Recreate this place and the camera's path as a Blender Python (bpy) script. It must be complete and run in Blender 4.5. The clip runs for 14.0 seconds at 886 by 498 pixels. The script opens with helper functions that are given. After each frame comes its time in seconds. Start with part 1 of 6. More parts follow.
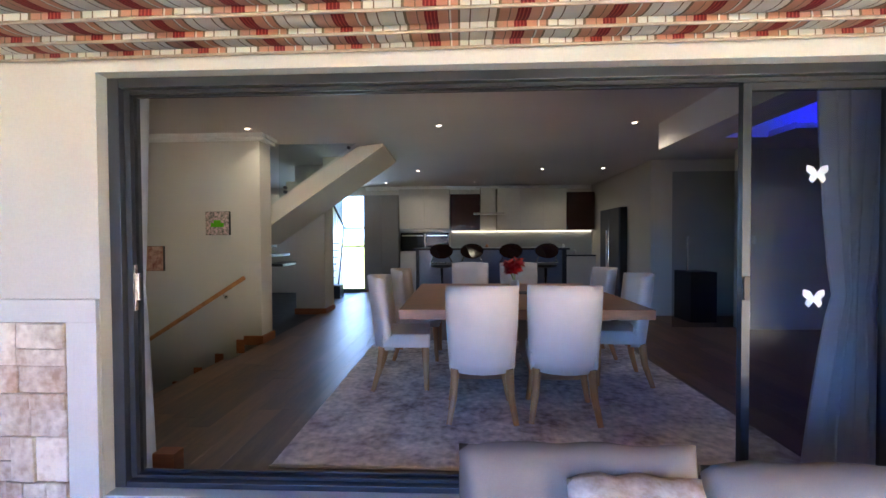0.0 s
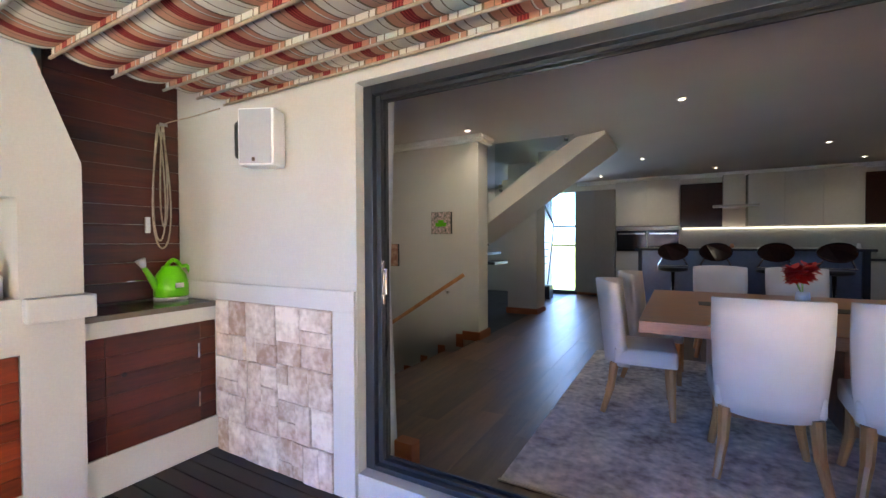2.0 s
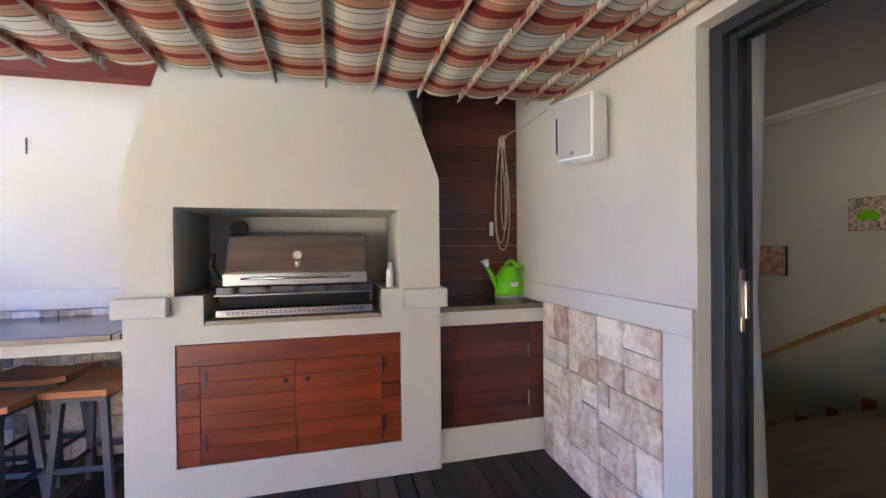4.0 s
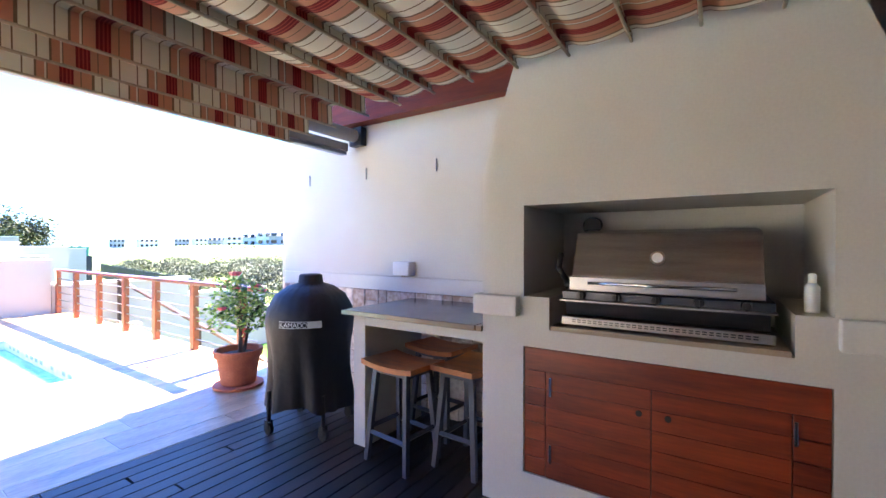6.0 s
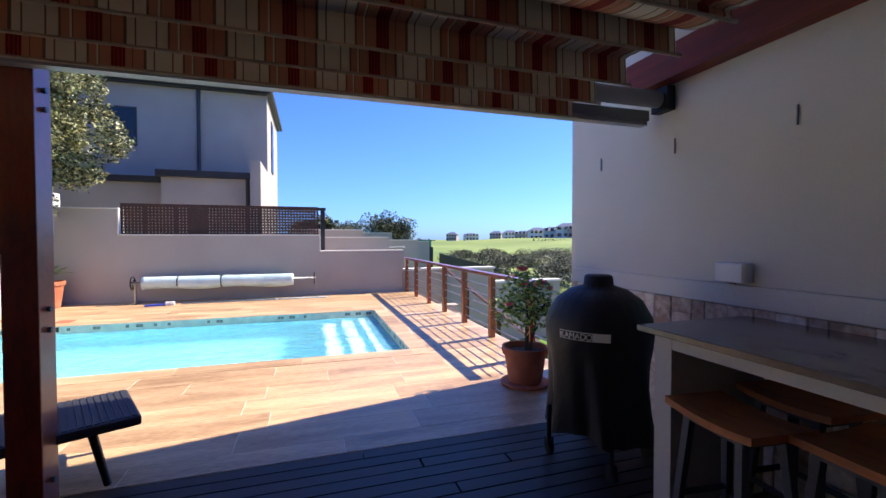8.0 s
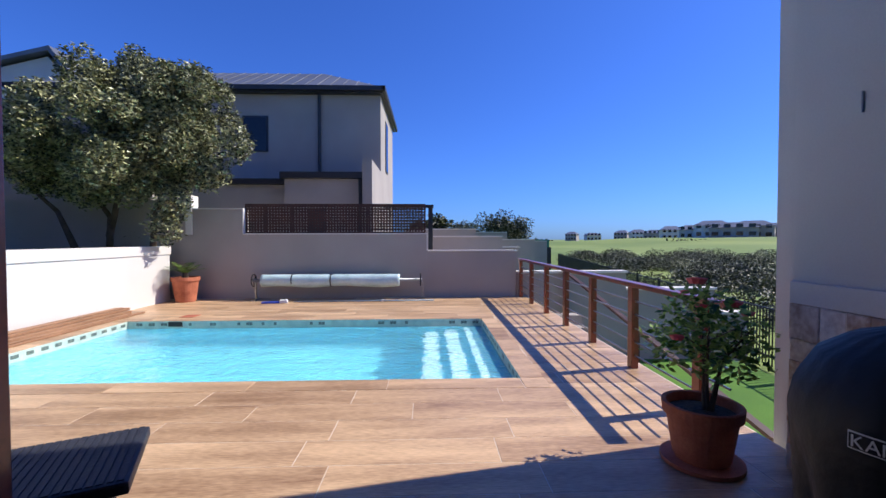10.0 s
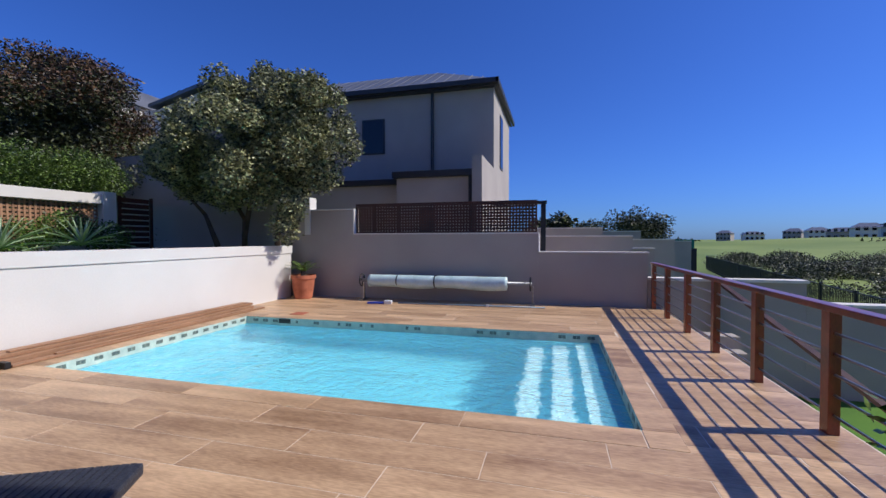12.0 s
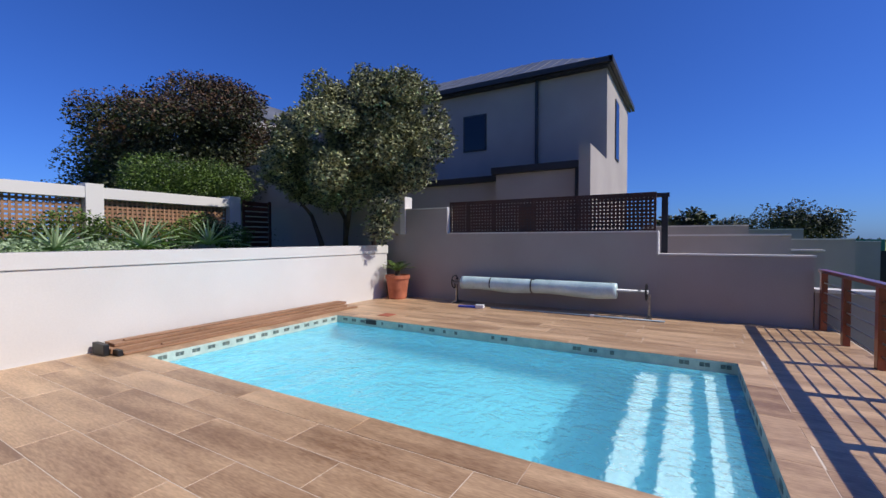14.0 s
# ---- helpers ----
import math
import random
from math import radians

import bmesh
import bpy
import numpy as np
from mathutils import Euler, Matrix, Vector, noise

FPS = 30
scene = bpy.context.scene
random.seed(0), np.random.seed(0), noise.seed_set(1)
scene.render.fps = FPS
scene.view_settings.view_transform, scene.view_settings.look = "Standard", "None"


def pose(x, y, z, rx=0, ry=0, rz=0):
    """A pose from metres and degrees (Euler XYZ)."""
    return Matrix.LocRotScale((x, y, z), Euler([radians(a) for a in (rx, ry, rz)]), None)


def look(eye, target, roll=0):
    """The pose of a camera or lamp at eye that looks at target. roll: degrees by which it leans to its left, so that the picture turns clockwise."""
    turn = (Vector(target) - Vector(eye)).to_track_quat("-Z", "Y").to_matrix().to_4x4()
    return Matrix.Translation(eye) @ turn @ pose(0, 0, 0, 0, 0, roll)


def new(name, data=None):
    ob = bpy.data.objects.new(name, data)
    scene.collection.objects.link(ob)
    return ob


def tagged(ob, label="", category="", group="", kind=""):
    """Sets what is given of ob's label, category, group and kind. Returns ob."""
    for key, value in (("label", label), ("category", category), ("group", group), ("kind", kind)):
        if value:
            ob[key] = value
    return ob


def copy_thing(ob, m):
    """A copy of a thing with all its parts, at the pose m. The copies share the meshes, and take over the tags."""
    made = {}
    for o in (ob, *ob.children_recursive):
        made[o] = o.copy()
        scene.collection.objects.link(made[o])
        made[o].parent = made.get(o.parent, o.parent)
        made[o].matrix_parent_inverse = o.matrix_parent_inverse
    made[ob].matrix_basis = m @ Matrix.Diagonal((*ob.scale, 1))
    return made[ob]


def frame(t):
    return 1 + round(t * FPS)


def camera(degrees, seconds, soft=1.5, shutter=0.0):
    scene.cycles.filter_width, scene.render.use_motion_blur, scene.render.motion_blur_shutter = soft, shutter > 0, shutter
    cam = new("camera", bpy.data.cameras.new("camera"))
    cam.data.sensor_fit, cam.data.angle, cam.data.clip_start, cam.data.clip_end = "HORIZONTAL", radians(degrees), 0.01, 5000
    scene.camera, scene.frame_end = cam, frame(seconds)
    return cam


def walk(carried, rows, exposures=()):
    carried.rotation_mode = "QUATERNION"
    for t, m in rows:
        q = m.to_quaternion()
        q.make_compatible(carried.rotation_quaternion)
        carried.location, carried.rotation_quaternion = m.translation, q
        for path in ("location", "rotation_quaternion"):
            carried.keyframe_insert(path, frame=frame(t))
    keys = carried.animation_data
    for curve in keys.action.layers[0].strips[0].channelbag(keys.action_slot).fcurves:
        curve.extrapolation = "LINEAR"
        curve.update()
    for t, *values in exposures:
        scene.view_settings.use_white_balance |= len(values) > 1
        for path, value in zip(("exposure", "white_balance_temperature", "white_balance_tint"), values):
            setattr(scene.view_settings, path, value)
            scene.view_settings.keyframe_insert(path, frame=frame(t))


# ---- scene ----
cam = camera(93.1, 14.0)
PATH = [
    (0, (-0.682, -0.288, 1.310), (-0.766, 1.71, 1.270), -0.3),
    (0.5, (-0.740, -0.240, 1.304), (-1.001, 1.742, 1.264), -0.4),
    (1, (-0.797, -0.187, 1.300), (-1.276, 1.754, 1.261), -0.4),
    (1.5, (-0.874, -0.129, 1.302), (-1.586, 1.74, 1.266), -0.3),
    (2, (-0.942, -0.035, 1.300), (-1.924, 1.707, 1.262), -0.3),
    (4.5, (-1.168, 0.319, 1.285), (-3.166, 0.403, 1.287), -0.4),
    (5, (-1.285, 0.331, 1.280), (-3.256, 0.001, 1.290), -0.1),
    (5.5, (-1.395, 0.331, 1.290), (-3.253, -0.407, 1.289), 0.0),
    (6, (-1.505, 0.311, 1.298), (-3.177, -0.788, 1.286), 0.1),
    (6.5, (-1.628, 0.280, 1.303), (-3.054, -1.122, 1.278), 0.1),
    (7, (-1.737, 0.216, 1.309), (-2.865, -1.435, 1.266), -0.1),
    (7.5, (-1.812, 0.100, 1.306), (-2.655, -1.713, 1.262), -0.1),
    (8, (-1.868, -0.048, 1.312), (-2.475, -1.953, 1.265), -0.1),
    (10.5, (-2.233, -1.310, 1.284), (-2.167, -3.310, 1.238), -0.2),
    (11, (-2.305, -1.492, 1.287), (-2.085, -3.479, 1.240), -0.3),
    (11.5, (-2.362, -1.682, 1.289), (-2.01, -3.650, 1.242), -0.2),
    (12, (-2.420, -1.863, 1.289), (-1.906, -3.795, 1.243), -0.1),
    (12.5, (-2.470, -2.055, 1.283), (-1.783, -3.932, 1.240), -0.1),
    (13, (-2.498, -2.235, 1.278), (-1.665, -4.053, 1.234), -0.1),
    (13.5, (-2.520, -2.420, 1.280), (-1.571, -4.180, 1.234), -0.1),
    (14, (-2.551, -2.590, 1.286), (-1.542, -4.315, 1.240), -0.1),
]
EXPOSURES = [(0, 4.78, 7900, 2), (2.0, 4.7, 7900, 2), (4.5, 4.22, 7900, 2), (5.5, 4.05, 7800, 2), (6.5, 2.9, 7700, 6), (7.0, 2.02, 7600, 11), (7.5, 1.42, 7600, 10), (8.0, 1.15, 7500, 9), (10.5, 0.15, 6550, 9), (14, -0.22, 6550, 9)]
walk(cam, [(t, look(eye, target, roll)) for t, eye, target, roll in PATH], EXPOSURES)

# ---- light ----
SUN_FROM = Vector((-0.98, -0.20, 0.96)).normalized()
SUN_ELEVATION = math.asin(SUN_FROM.z)
SUN_TURN = math.atan2(SUN_FROM.x, SUN_FROM.y)
world = bpy.data.worlds.new("sky")
scene.world = world
world.use_nodes = True
_n = world.node_tree.nodes
_sky = _n.new("ShaderNodeTexSky")
_sky.sky_type, _sky.sun_disc = "NISHITA", False
_sky.sun_elevation, _sky.sun_rotation = SUN_ELEVATION, SUN_TURN
_sky.air_density, _sky.dust_density, _sky.ozone_density = 1.0, 0.5, 8.0
_n["Background"].inputs["Strength"].default_value = 0.098
_tint = _n.new("ShaderNodeVectorMath")
_tint.operation = "MULTIPLY"
_tint.inputs[1].default_value = (0.46, 0.75, 1.50)
world.node_tree.links.new(_sky.outputs["Color"], _tint.inputs[0])
world.node_tree.links.new(_tint.outputs[0], _n["Background"].inputs["Color"])
sun = new("sun", bpy.data.lights.new("sun", "SUN"))
sun.data.energy, sun.data.angle, sun.data.color = 5.0, radians(0.53), (1.0, 0.95, 0.88)
sun.matrix_world = look(SUN_FROM * 50, (0, 0, 0))
for k, (x, y) in enumerate(((-0.93, 4.64), (1.32, 4.64), (-3.0, 4.64), (-0.6, 7.75), (1.5, 8.9), (-1.5, 9.2))):
    spot = new("downlight_lamp", bpy.data.lights.new("downlight_lamp", "SPOT"))
    spot.data.energy, spot.data.spot_size, spot.data.spot_blend, spot.data.color, spot.data.shadow_soft_size = 0.6, radians(150), 0.8, (1.0, 0.93, 0.86), 0.05
    spot.matrix_world = pose(x, y, 2.62)
win = new("window_light", bpy.data.lights.new("window_light", "AREA"))
win.data.shape, win.data.size, win.data.size_y, win.data.energy, win.data.color = "RECTANGLE", 0.8, 2.2, 2.6, (0.42, 0.60, 1.0)
win.matrix_world = look((-3.5, 10.2, 1.3), (-3.2, 5.0, 0.3))

# ---- materials ----
def lin(*c):
    return tuple((v / 12.92 if v <= 0.04045 else ((v + 0.055) / 1.055) ** 2.4) for v in c)


def surf(name, dark, light, scale=6.0, rough=0.6, bump=0.2, fine=60.0, metal=0.0, stretch=(1, 1, 1), spread=0.0,
         depth=0.01, large=0.7, coat=0.0, translucent=0.0, island=0.0):
    """A surface with patches, grain and relief in real metres; spread varies it from piece to piece."""
    m = bpy.data.materials.new(name)
    m.use_nodes = True
    nt = m.node_tree
    n, l = nt.nodes, nt.links
    b = n["Principled BSDF"]
    geo = n.new("ShaderNodeNewGeometry")
    obj = n.new("ShaderNodeObjectInfo")
    off = n.new("ShaderNodeVectorMath")
    off.operation = "MULTIPLY_ADD"
    off.inputs[1].default_value = stretch
    comb = n.new("ShaderNodeCombineXYZ")
    mul = n.new("ShaderNodeMath")
    mul.operation = "MULTIPLY"
    mul.inputs[1].default_value = 37.0 if spread else 0.0
    l.new(obj.outputs["Random"], mul.inputs[0])
    for k in range(3):
        l.new(mul.outputs[0], comb.inputs[k])
    l.new(geo.outputs["Position"], off.inputs[0])
    l.new(comb.outputs[0], off.inputs[2])
    n1, n2 = n.new("ShaderNodeTexNoise"), n.new("ShaderNodeTexNoise")
    n1.inputs["Scale"].default_value, n1.inputs["Detail"].default_value = scale, 5
    n2.inputs["Scale"].default_value, n2.inputs["Detail"].default_value = fine, 4
    l.new(off.outputs[0], n1.inputs["Vector"])
    l.new(off.outputs[0], n2.inputs["Vector"])
    mixf = n.new("ShaderNodeMath")
    mixf.operation = "MULTIPLY_ADD"
    mixf.inputs[1].default_value = large
    sc = n.new("ShaderNodeMath")
    sc.operation = "MULTIPLY"
    sc.inputs[1].default_value = 1 - large
    l.new(n2.outputs["Fac"], sc.inputs[0])
    l.new(n1.outputs["Fac"], mixf.inputs[0])
    l.new(sc.outputs[0], mixf.inputs[2])
    rnd = n.new("ShaderNodeMath")
    rnd.operation = "MULTIPLY_ADD"
    rnd.inputs[1].default_value = spread
    sh = n.new("ShaderNodeMath")
    sh.operation = "SUBTRACT"
    sh.inputs[1].default_value = spread * 0.5
    l.new(obj.outputs["Random"], rnd.inputs[0])
    l.new(mixf.outputs[0], rnd.inputs[2])
    l.new(rnd.outputs[0], sh.inputs[0])
    isl_ = n.new("ShaderNodeMath")
    isl_.operation = "MULTIPLY_ADD"
    isl_.inputs[1].default_value = island
    l.new(geo.outputs["Random Per Island"], isl_.inputs[0])
    l.new(sh.outputs[0], isl_.inputs[2])
    sh2 = n.new("ShaderNodeMath")
    sh2.operation = "SUBTRACT"
    sh2.inputs[1].default_value = island * 0.5
    l.new(isl_.outputs[0], sh2.inputs[0])
    sh = sh2
    ramp = n.new("ShaderNodeValToRGB")
    ramp.color_ramp.elements[0].position, ramp.color_ramp.elements[1].position = 0.32, 0.68
    ramp.color_ramp.elements[0].color, ramp.color_ramp.elements[1].color = (*dark, 1), (*light, 1)
    l.new(sh.outputs[0], ramp.inputs[0])
    l.new(ramp.outputs[0], b.inputs["Base Color"])
    rr = n.new("ShaderNodeMapRange")
    rr.inputs["To Min"].default_value, rr.inputs["To Max"].default_value = max(rough - 0.08, 0.02), min(rough + 0.08, 1)
    l.new(n1.outputs["Fac"], rr.inputs["Value"])
    l.new(rr.outputs[0], b.inputs["Roughness"])
    b.inputs["Metallic"].default_value = metal
    b.inputs["Coat Weight"].default_value = coat
    b.inputs["Coat Roughness"].default_value = 0.15
    if bump:
        bp = n.new("ShaderNodeBump")
        bp.inputs["Strength"].default_value, bp.inputs["Distance"].default_value = bump, depth
        l.new(mixf.outputs[0], bp.inputs["Height"])
        l.new(bp.outputs[0], b.inputs["Normal"])
    if translucent:
        tr = n.new("ShaderNodeBsdfTranslucent")
        mx = n.new("ShaderNodeMixShader")
        mx.inputs[0].default_value = translucent
        l.new(ramp.outputs[0], tr.inputs["Color"])
        l.new(b.outputs[0], mx.inputs[1])
        l.new(tr.outputs[0], mx.inputs[2])
        l.new(mx.outputs[0], n["Material Output"].inputs["Surface"])
    return m


def glass_mat(name, tint=(0.95, 0.97, 0.97), rough=0.0, ior=1.6):
    m = bpy.data.materials.new(name)
    m.use_nodes = True
    n, l = m.node_tree.nodes, m.node_tree.links
    n.remove(n["Principled BSDF"])
    t, g, mx, f = (n.new("ShaderNodeBsdfTransparent"), n.new("ShaderNodeBsdfGlossy"), n.new("ShaderNodeMixShader"),
                   n.new("ShaderNodeFresnel"))
    t.inputs["Color"].default_value = (*tint, 1)
    g.inputs["Roughness"].default_value = rough
    f.inputs["IOR"].default_value = ior
    l.new(f.outputs[0], mx.inputs[0])
    l.new(t.outputs[0], mx.inputs[1])
    l.new(g.outputs[0], mx.inputs[2])
    l.new(mx.outputs[0], n["Material Output"].inputs["Surface"])
    return m


def glow(name, color, strength):
    m = bpy.data.materials.new(name)
    m.use_nodes = True
    b = m.node_tree.nodes["Principled BSDF"]
    b.inputs["Base Color"].default_value = (*color, 1)
    b.inputs["Emission Color"].default_value = (*color, 1)
    b.inputs["Emission Strength"].default_value = strength
    return m


def stripes(name, axis, period, bands, rough=0.85, translucent=0.3, shift=0.0):
    """Woven stripes across one axis. bands: (position from 0 to 1, colour)."""
    m = bpy.data.materials.new(name)
    m.use_nodes = True
    n, l = m.node_tree.nodes, m.node_tree.links
    b = n["Principled BSDF"]
    b.inputs["Roughness"].default_value = rough
    geo, sep = n.new("ShaderNodeNewGeometry"), n.new("ShaderNodeSeparateXYZ")
    l.new(geo.outputs["Position"], sep.inputs[0])
    a = n.new("ShaderNodeMath")
    a.operation = "MULTIPLY_ADD"
    a.inputs[1].default_value, a.inputs[2].default_value = 1 / period, 50 + shift
    l.new(sep.outputs[axis], a.inputs[0])
    fr = n.new("ShaderNodeMath")
    fr.operation = "FRACT"
    l.new(a.outputs[0], fr.inputs[0])
    ramp = n.new("ShaderNodeValToRGB")
    ramp.color_ramp.interpolation = "CONSTANT"
    e = ramp.color_ramp.elements
    e[0].position, e[0].color = bands[0][0], (*bands[0][1], 1)
    e[1].position, e[1].color = bands[1][0], (*bands[1][1], 1)
    for p, c in bands[2:]:
        k = e.new(p)
        k.color = (*c, 1)
    l.new(fr.outputs[0], ramp.inputs[0])
    noise1 = n.new("ShaderNodeTexNoise")
    noise1.inputs["Scale"].default_value = 5.0
    l.new(geo.outputs["Position"], noise1.inputs["Vector"])
    weave = n.new("ShaderNodeTexNoise")
    weave.inputs["Scale"].default_value = 400.0
    l.new(geo.outputs["Position"], weave.inputs["Vector"])
    mm = n.new("ShaderNodeMapRange")
    mm.inputs["To Min"].default_value, mm.inputs["To Max"].default_value = 0.8, 1.1
    l.new(noise1.outputs["Fac"], mm.inputs["Value"])
    mix = n.new("ShaderNodeVectorMath")
    mix.operation = "SCALE"
    l.new(ramp.outputs[0], mix.inputs[0])
    l.new(mm.outputs[0], mix.inputs["Scale"])
    l.new(mix.outputs[0], b.inputs["Base Color"])
    bp = n.new("ShaderNodeBump")
    bp.inputs["Strength"].default_value, bp.inputs["Distance"].default_value = 0.3, 0.002
    l.new(weave.outputs["Fac"], bp.inputs["Height"])
    l.new(bp.outputs[0], b.inputs["Normal"])
    tr, mx = n.new("ShaderNodeBsdfTranslucent"), n.new("ShaderNodeMixShader")
    mx.inputs[0].default_value = translucent
    l.new(mix.outputs[0], tr.inputs["Color"])
    l.new(b.outputs[0], mx.inputs[1])
    l.new(tr.outputs[0], mx.inputs[2])
    l.new(mx.outputs[0], n["Material Output"].inputs["Surface"])
    return m


PLASTER = surf("painted_plaster", lin(.745, .73, .70), lin(.81, .795, .765), 0.9, 0.75, 0.25, 90, depth=0.004)
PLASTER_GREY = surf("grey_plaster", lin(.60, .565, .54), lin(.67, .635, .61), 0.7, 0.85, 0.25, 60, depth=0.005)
BAND = surf("pale_band_paint", lin(.76, .75, .73), lin(.82, .81, .79), 1.2, 0.6, 0.15, 90, depth=0.003)
WHITE_WALL = surf("white_wall_paint", lin(.79, .77, .75), lin(.84, .82, .80), 0.8, 0.8, 0.3, 50, depth=0.004)
INNER = surf("inner_wall_paint", lin(.78, .76, .73), lin(.82, .80, .77), 0.8, 0.8, 0.1, 80, depth=0.002)
CEIL = surf("ceiling_paint", lin(.84, .82, .81), lin(.88, .86, .85), 0.8, 0.8, 0.05, 80, depth=0.002)
WHITE = surf("white_gloss", lin(.88, .88, .87), lin(.93, .93, .92), 2.0, 0.3, 0.03, 80, depth=0.002)
TILE = surf("wood_look_tile", lin(.55, .42, .31), lin(.85, .71, .56), 1.5, 0.42, 0.15, 24, stretch=(0.7, 4.0, 2), spread=0.16, depth=0.002, large=0.62)
GROUT = surf("pale_grout", lin(.80, .73, .66), lin(.88, .82, .75), 8, 0.9, 0.2, 90)
DECKWOOD = surf("dark_deck_wood", lin(.10, .07, .055), lin(.21, .15, .125), 2.0, 0.55, 0.5, 30, stretch=(0.5, 8, 4), spread=0.3, depth=0.004)
MAHOG = surf("mahogany", lin(.36, .13, .06), lin(.58, .25, .12), 2.2, 0.38, 0.25, 18, stretch=(6, 0.6, 7), spread=0.15, depth=0.003, coat=0.3)
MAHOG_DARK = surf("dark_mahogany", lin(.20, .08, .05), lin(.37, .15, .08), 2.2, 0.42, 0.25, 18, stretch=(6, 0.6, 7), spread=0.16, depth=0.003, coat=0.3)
RAILWOOD = surf("varnished_rail_wood", lin(.40, .15, .08), lin(.62, .27, .15), 3, 0.35, 0.25, 26, stretch=(4, 1, 1), spread=0.2, depth=0.003, coat=0.4)
SEATWOOD = surf("orange_seat_wood", lin(.56, .31, .15), lin(.78, .48, .26), 3, 0.4, 0.2, 20, stretch=(7, 1, 7), spread=0.2, depth=0.002)
TABLEWOOD = surf("table_wood", lin(.52, .34, .24), lin(.70, .48, .35), 2.5, 0.35, 0.15, 20, stretch=(1, 7, 7), spread=0.15, depth=0.002)
LEGWOOD = surf("light_leg_wood", lin(.62, .40, .22), lin(.76, .52, .31), 3, 0.45, 0.1, 20, stretch=(6, 6, 1), spread=0.1, depth=0.002)
FLOORWOOD = surf("laminate_floor", lin(.30, .22, .18), lin(.48, .37, .30), 2.2, 0.42, 0.1, 22, stretch=(7, 0.8, 3), spread=0.25, depth=0.002)
SKIRT = surf("orange_skirting_wood", lin(.55, .30, .16), lin(.68, .40, .23), 3, 0.45, 0.1, 20, stretch=(1, 1, 6), depth=0.002)
COUNTER = surf("brown_grey_stone_top", lin(.36, .32, .28), lin(.47, .43, .38), 7, 0.2, 0.05, 160, depth=0.001)
SLAB = surf("beige_stone_edge", lin(.55, .49, .41), lin(.66, .60, .52), 7, 0.5, 0.1, 120, depth=0.002)
STONE = surf("sandstone_cladding", lin(.66, .55, .47), lin(.92, .87, .81), 7, 0.85, 0.9, 28, spread=0.25, depth=0.012, large=0.6)
MORTAR = surf("mortar", lin(.52, .45, .40), lin(.62, .55, .49), 14, 0.95, 0.4, 60)
ALU = surf("charcoal_aluminium", lin(.19, .20, .22), lin(.25, .26, .28), 3, 0.35, 0.05, 200, metal=0.3, depth=0.001)
DARKSTEEL = surf("dark_brushed_steel", lin(.27, .27, .28), lin(.36, .36, .37), 2, 0.34, 0.05, 60, metal=0.9, stretch=(1, 1, 12), depth=0.001)
BEAMWOOD = surf("red_stained_beam", lin(.34, .12, .09), lin(.50, .19, .13), 2.2, 0.65, 0.3, 18, stretch=(6, 0.6, 7), depth=0.003)
LIGHTALU = surf("pale_aluminium", lin(.50, .51, .53), lin(.58, .59, .61), 3, 0.4, 0.05, 200, metal=0.2, depth=0.001)
STEEL = surf("brushed_steel", lin(.56, .54, .52), lin(.72, .70, .68), 2, 0.34, 0.05, 60, metal=1.0, stretch=(1, 1, 12), depth=0.001)
CHROME = surf("chrome", lin(.80, .80, .80), lin(.88, .88, .88), 3, 0.12, 0, 60, metal=1.0)
BLACK = surf("black_plastic", lin(.06, .06, .065), lin(.10, .10, .105), 5, 0.45, 0.05, 120)
COVER = surf("black_cover_cloth", lin(.045, .048, .06), lin(.085, .09, .105), 3, 0.6, 0.8, 18, depth=0.02)
GREYSTEEL = surf("blue_grey_painted_metal", lin(.22, .24, .28), lin(.30, .32, .36), 4, 0.5, 0.1, 90)
FABRIC_GREY = surf("grey_sofa_cloth", lin(.44, .41, .38), lin(.54, .50, .46), 3, 0.9, 0.5, 350, depth=0.002)
FABRIC_CHAIR = surf("light_grey_chair_cloth", lin(.78, .72, .67), lin(.86, .80, .75), 3, 0.9, 0.4, 350, depth=0.002)
SHEER = surf("sheer_curtain", lin(.80, .80, .82), lin(.88, .88, .90), 3, 0.9, 0.1, 200, translucent=0.5)
TERRA = surf("terracotta", lin(.58, .31, .21), lin(.76, .46, .34), 7, 0.8, 0.3, 70, depth=0.004)
SOIL = surf("soil_with_bark", lin(.12, .09, .07), lin(.38, .32, .27), 40, 0.95, 1.0, 120, depth=0.02)
LEAF = surf("rose_leaf", lin(.20, .36, .11), lin(.62, .74, .38), 9, 0.42, 0.1, 60, large=0.5, island=0.5, translucent=0.25)
LEAF_OLIVE = surf("olive_leaf", lin(.16, .18, .08), lin(.66, .66, .47), 1.9, 0.45, 0.1, 9, large=0.5, island=0.55)
LEAF_DARK = surf("dark_hedge_leaf", lin(.05, .09, .04), lin(.30, .32, .17), 1.0, 0.55, 0.1, 7, large=0.5, island=0.5)
LEAF_RED = surf("reddish_leaf", lin(.10, .08, .045), lin(.38, .27, .17), 1.2, 0.55, 0.1, 7, large=0.5, island=0.5)
LEAF_GREEN = surf("green_shrub_leaf", lin(.12, .21, .06), lin(.40, .50, .19), 3, 0.5, 0.1, 12, large=0.5, island=0.5)
LEAF_AGAVE = surf("agave_leaf", lin(.42, .52, .38), lin(.72, .78, .62), 3, 0.5, 0.1, 30)
LAWN = surf("lawn", lin(.22, .38, .08), lin(.34, .50, .14), 0.7, 0.95, 0.8, 60, depth=0.02)
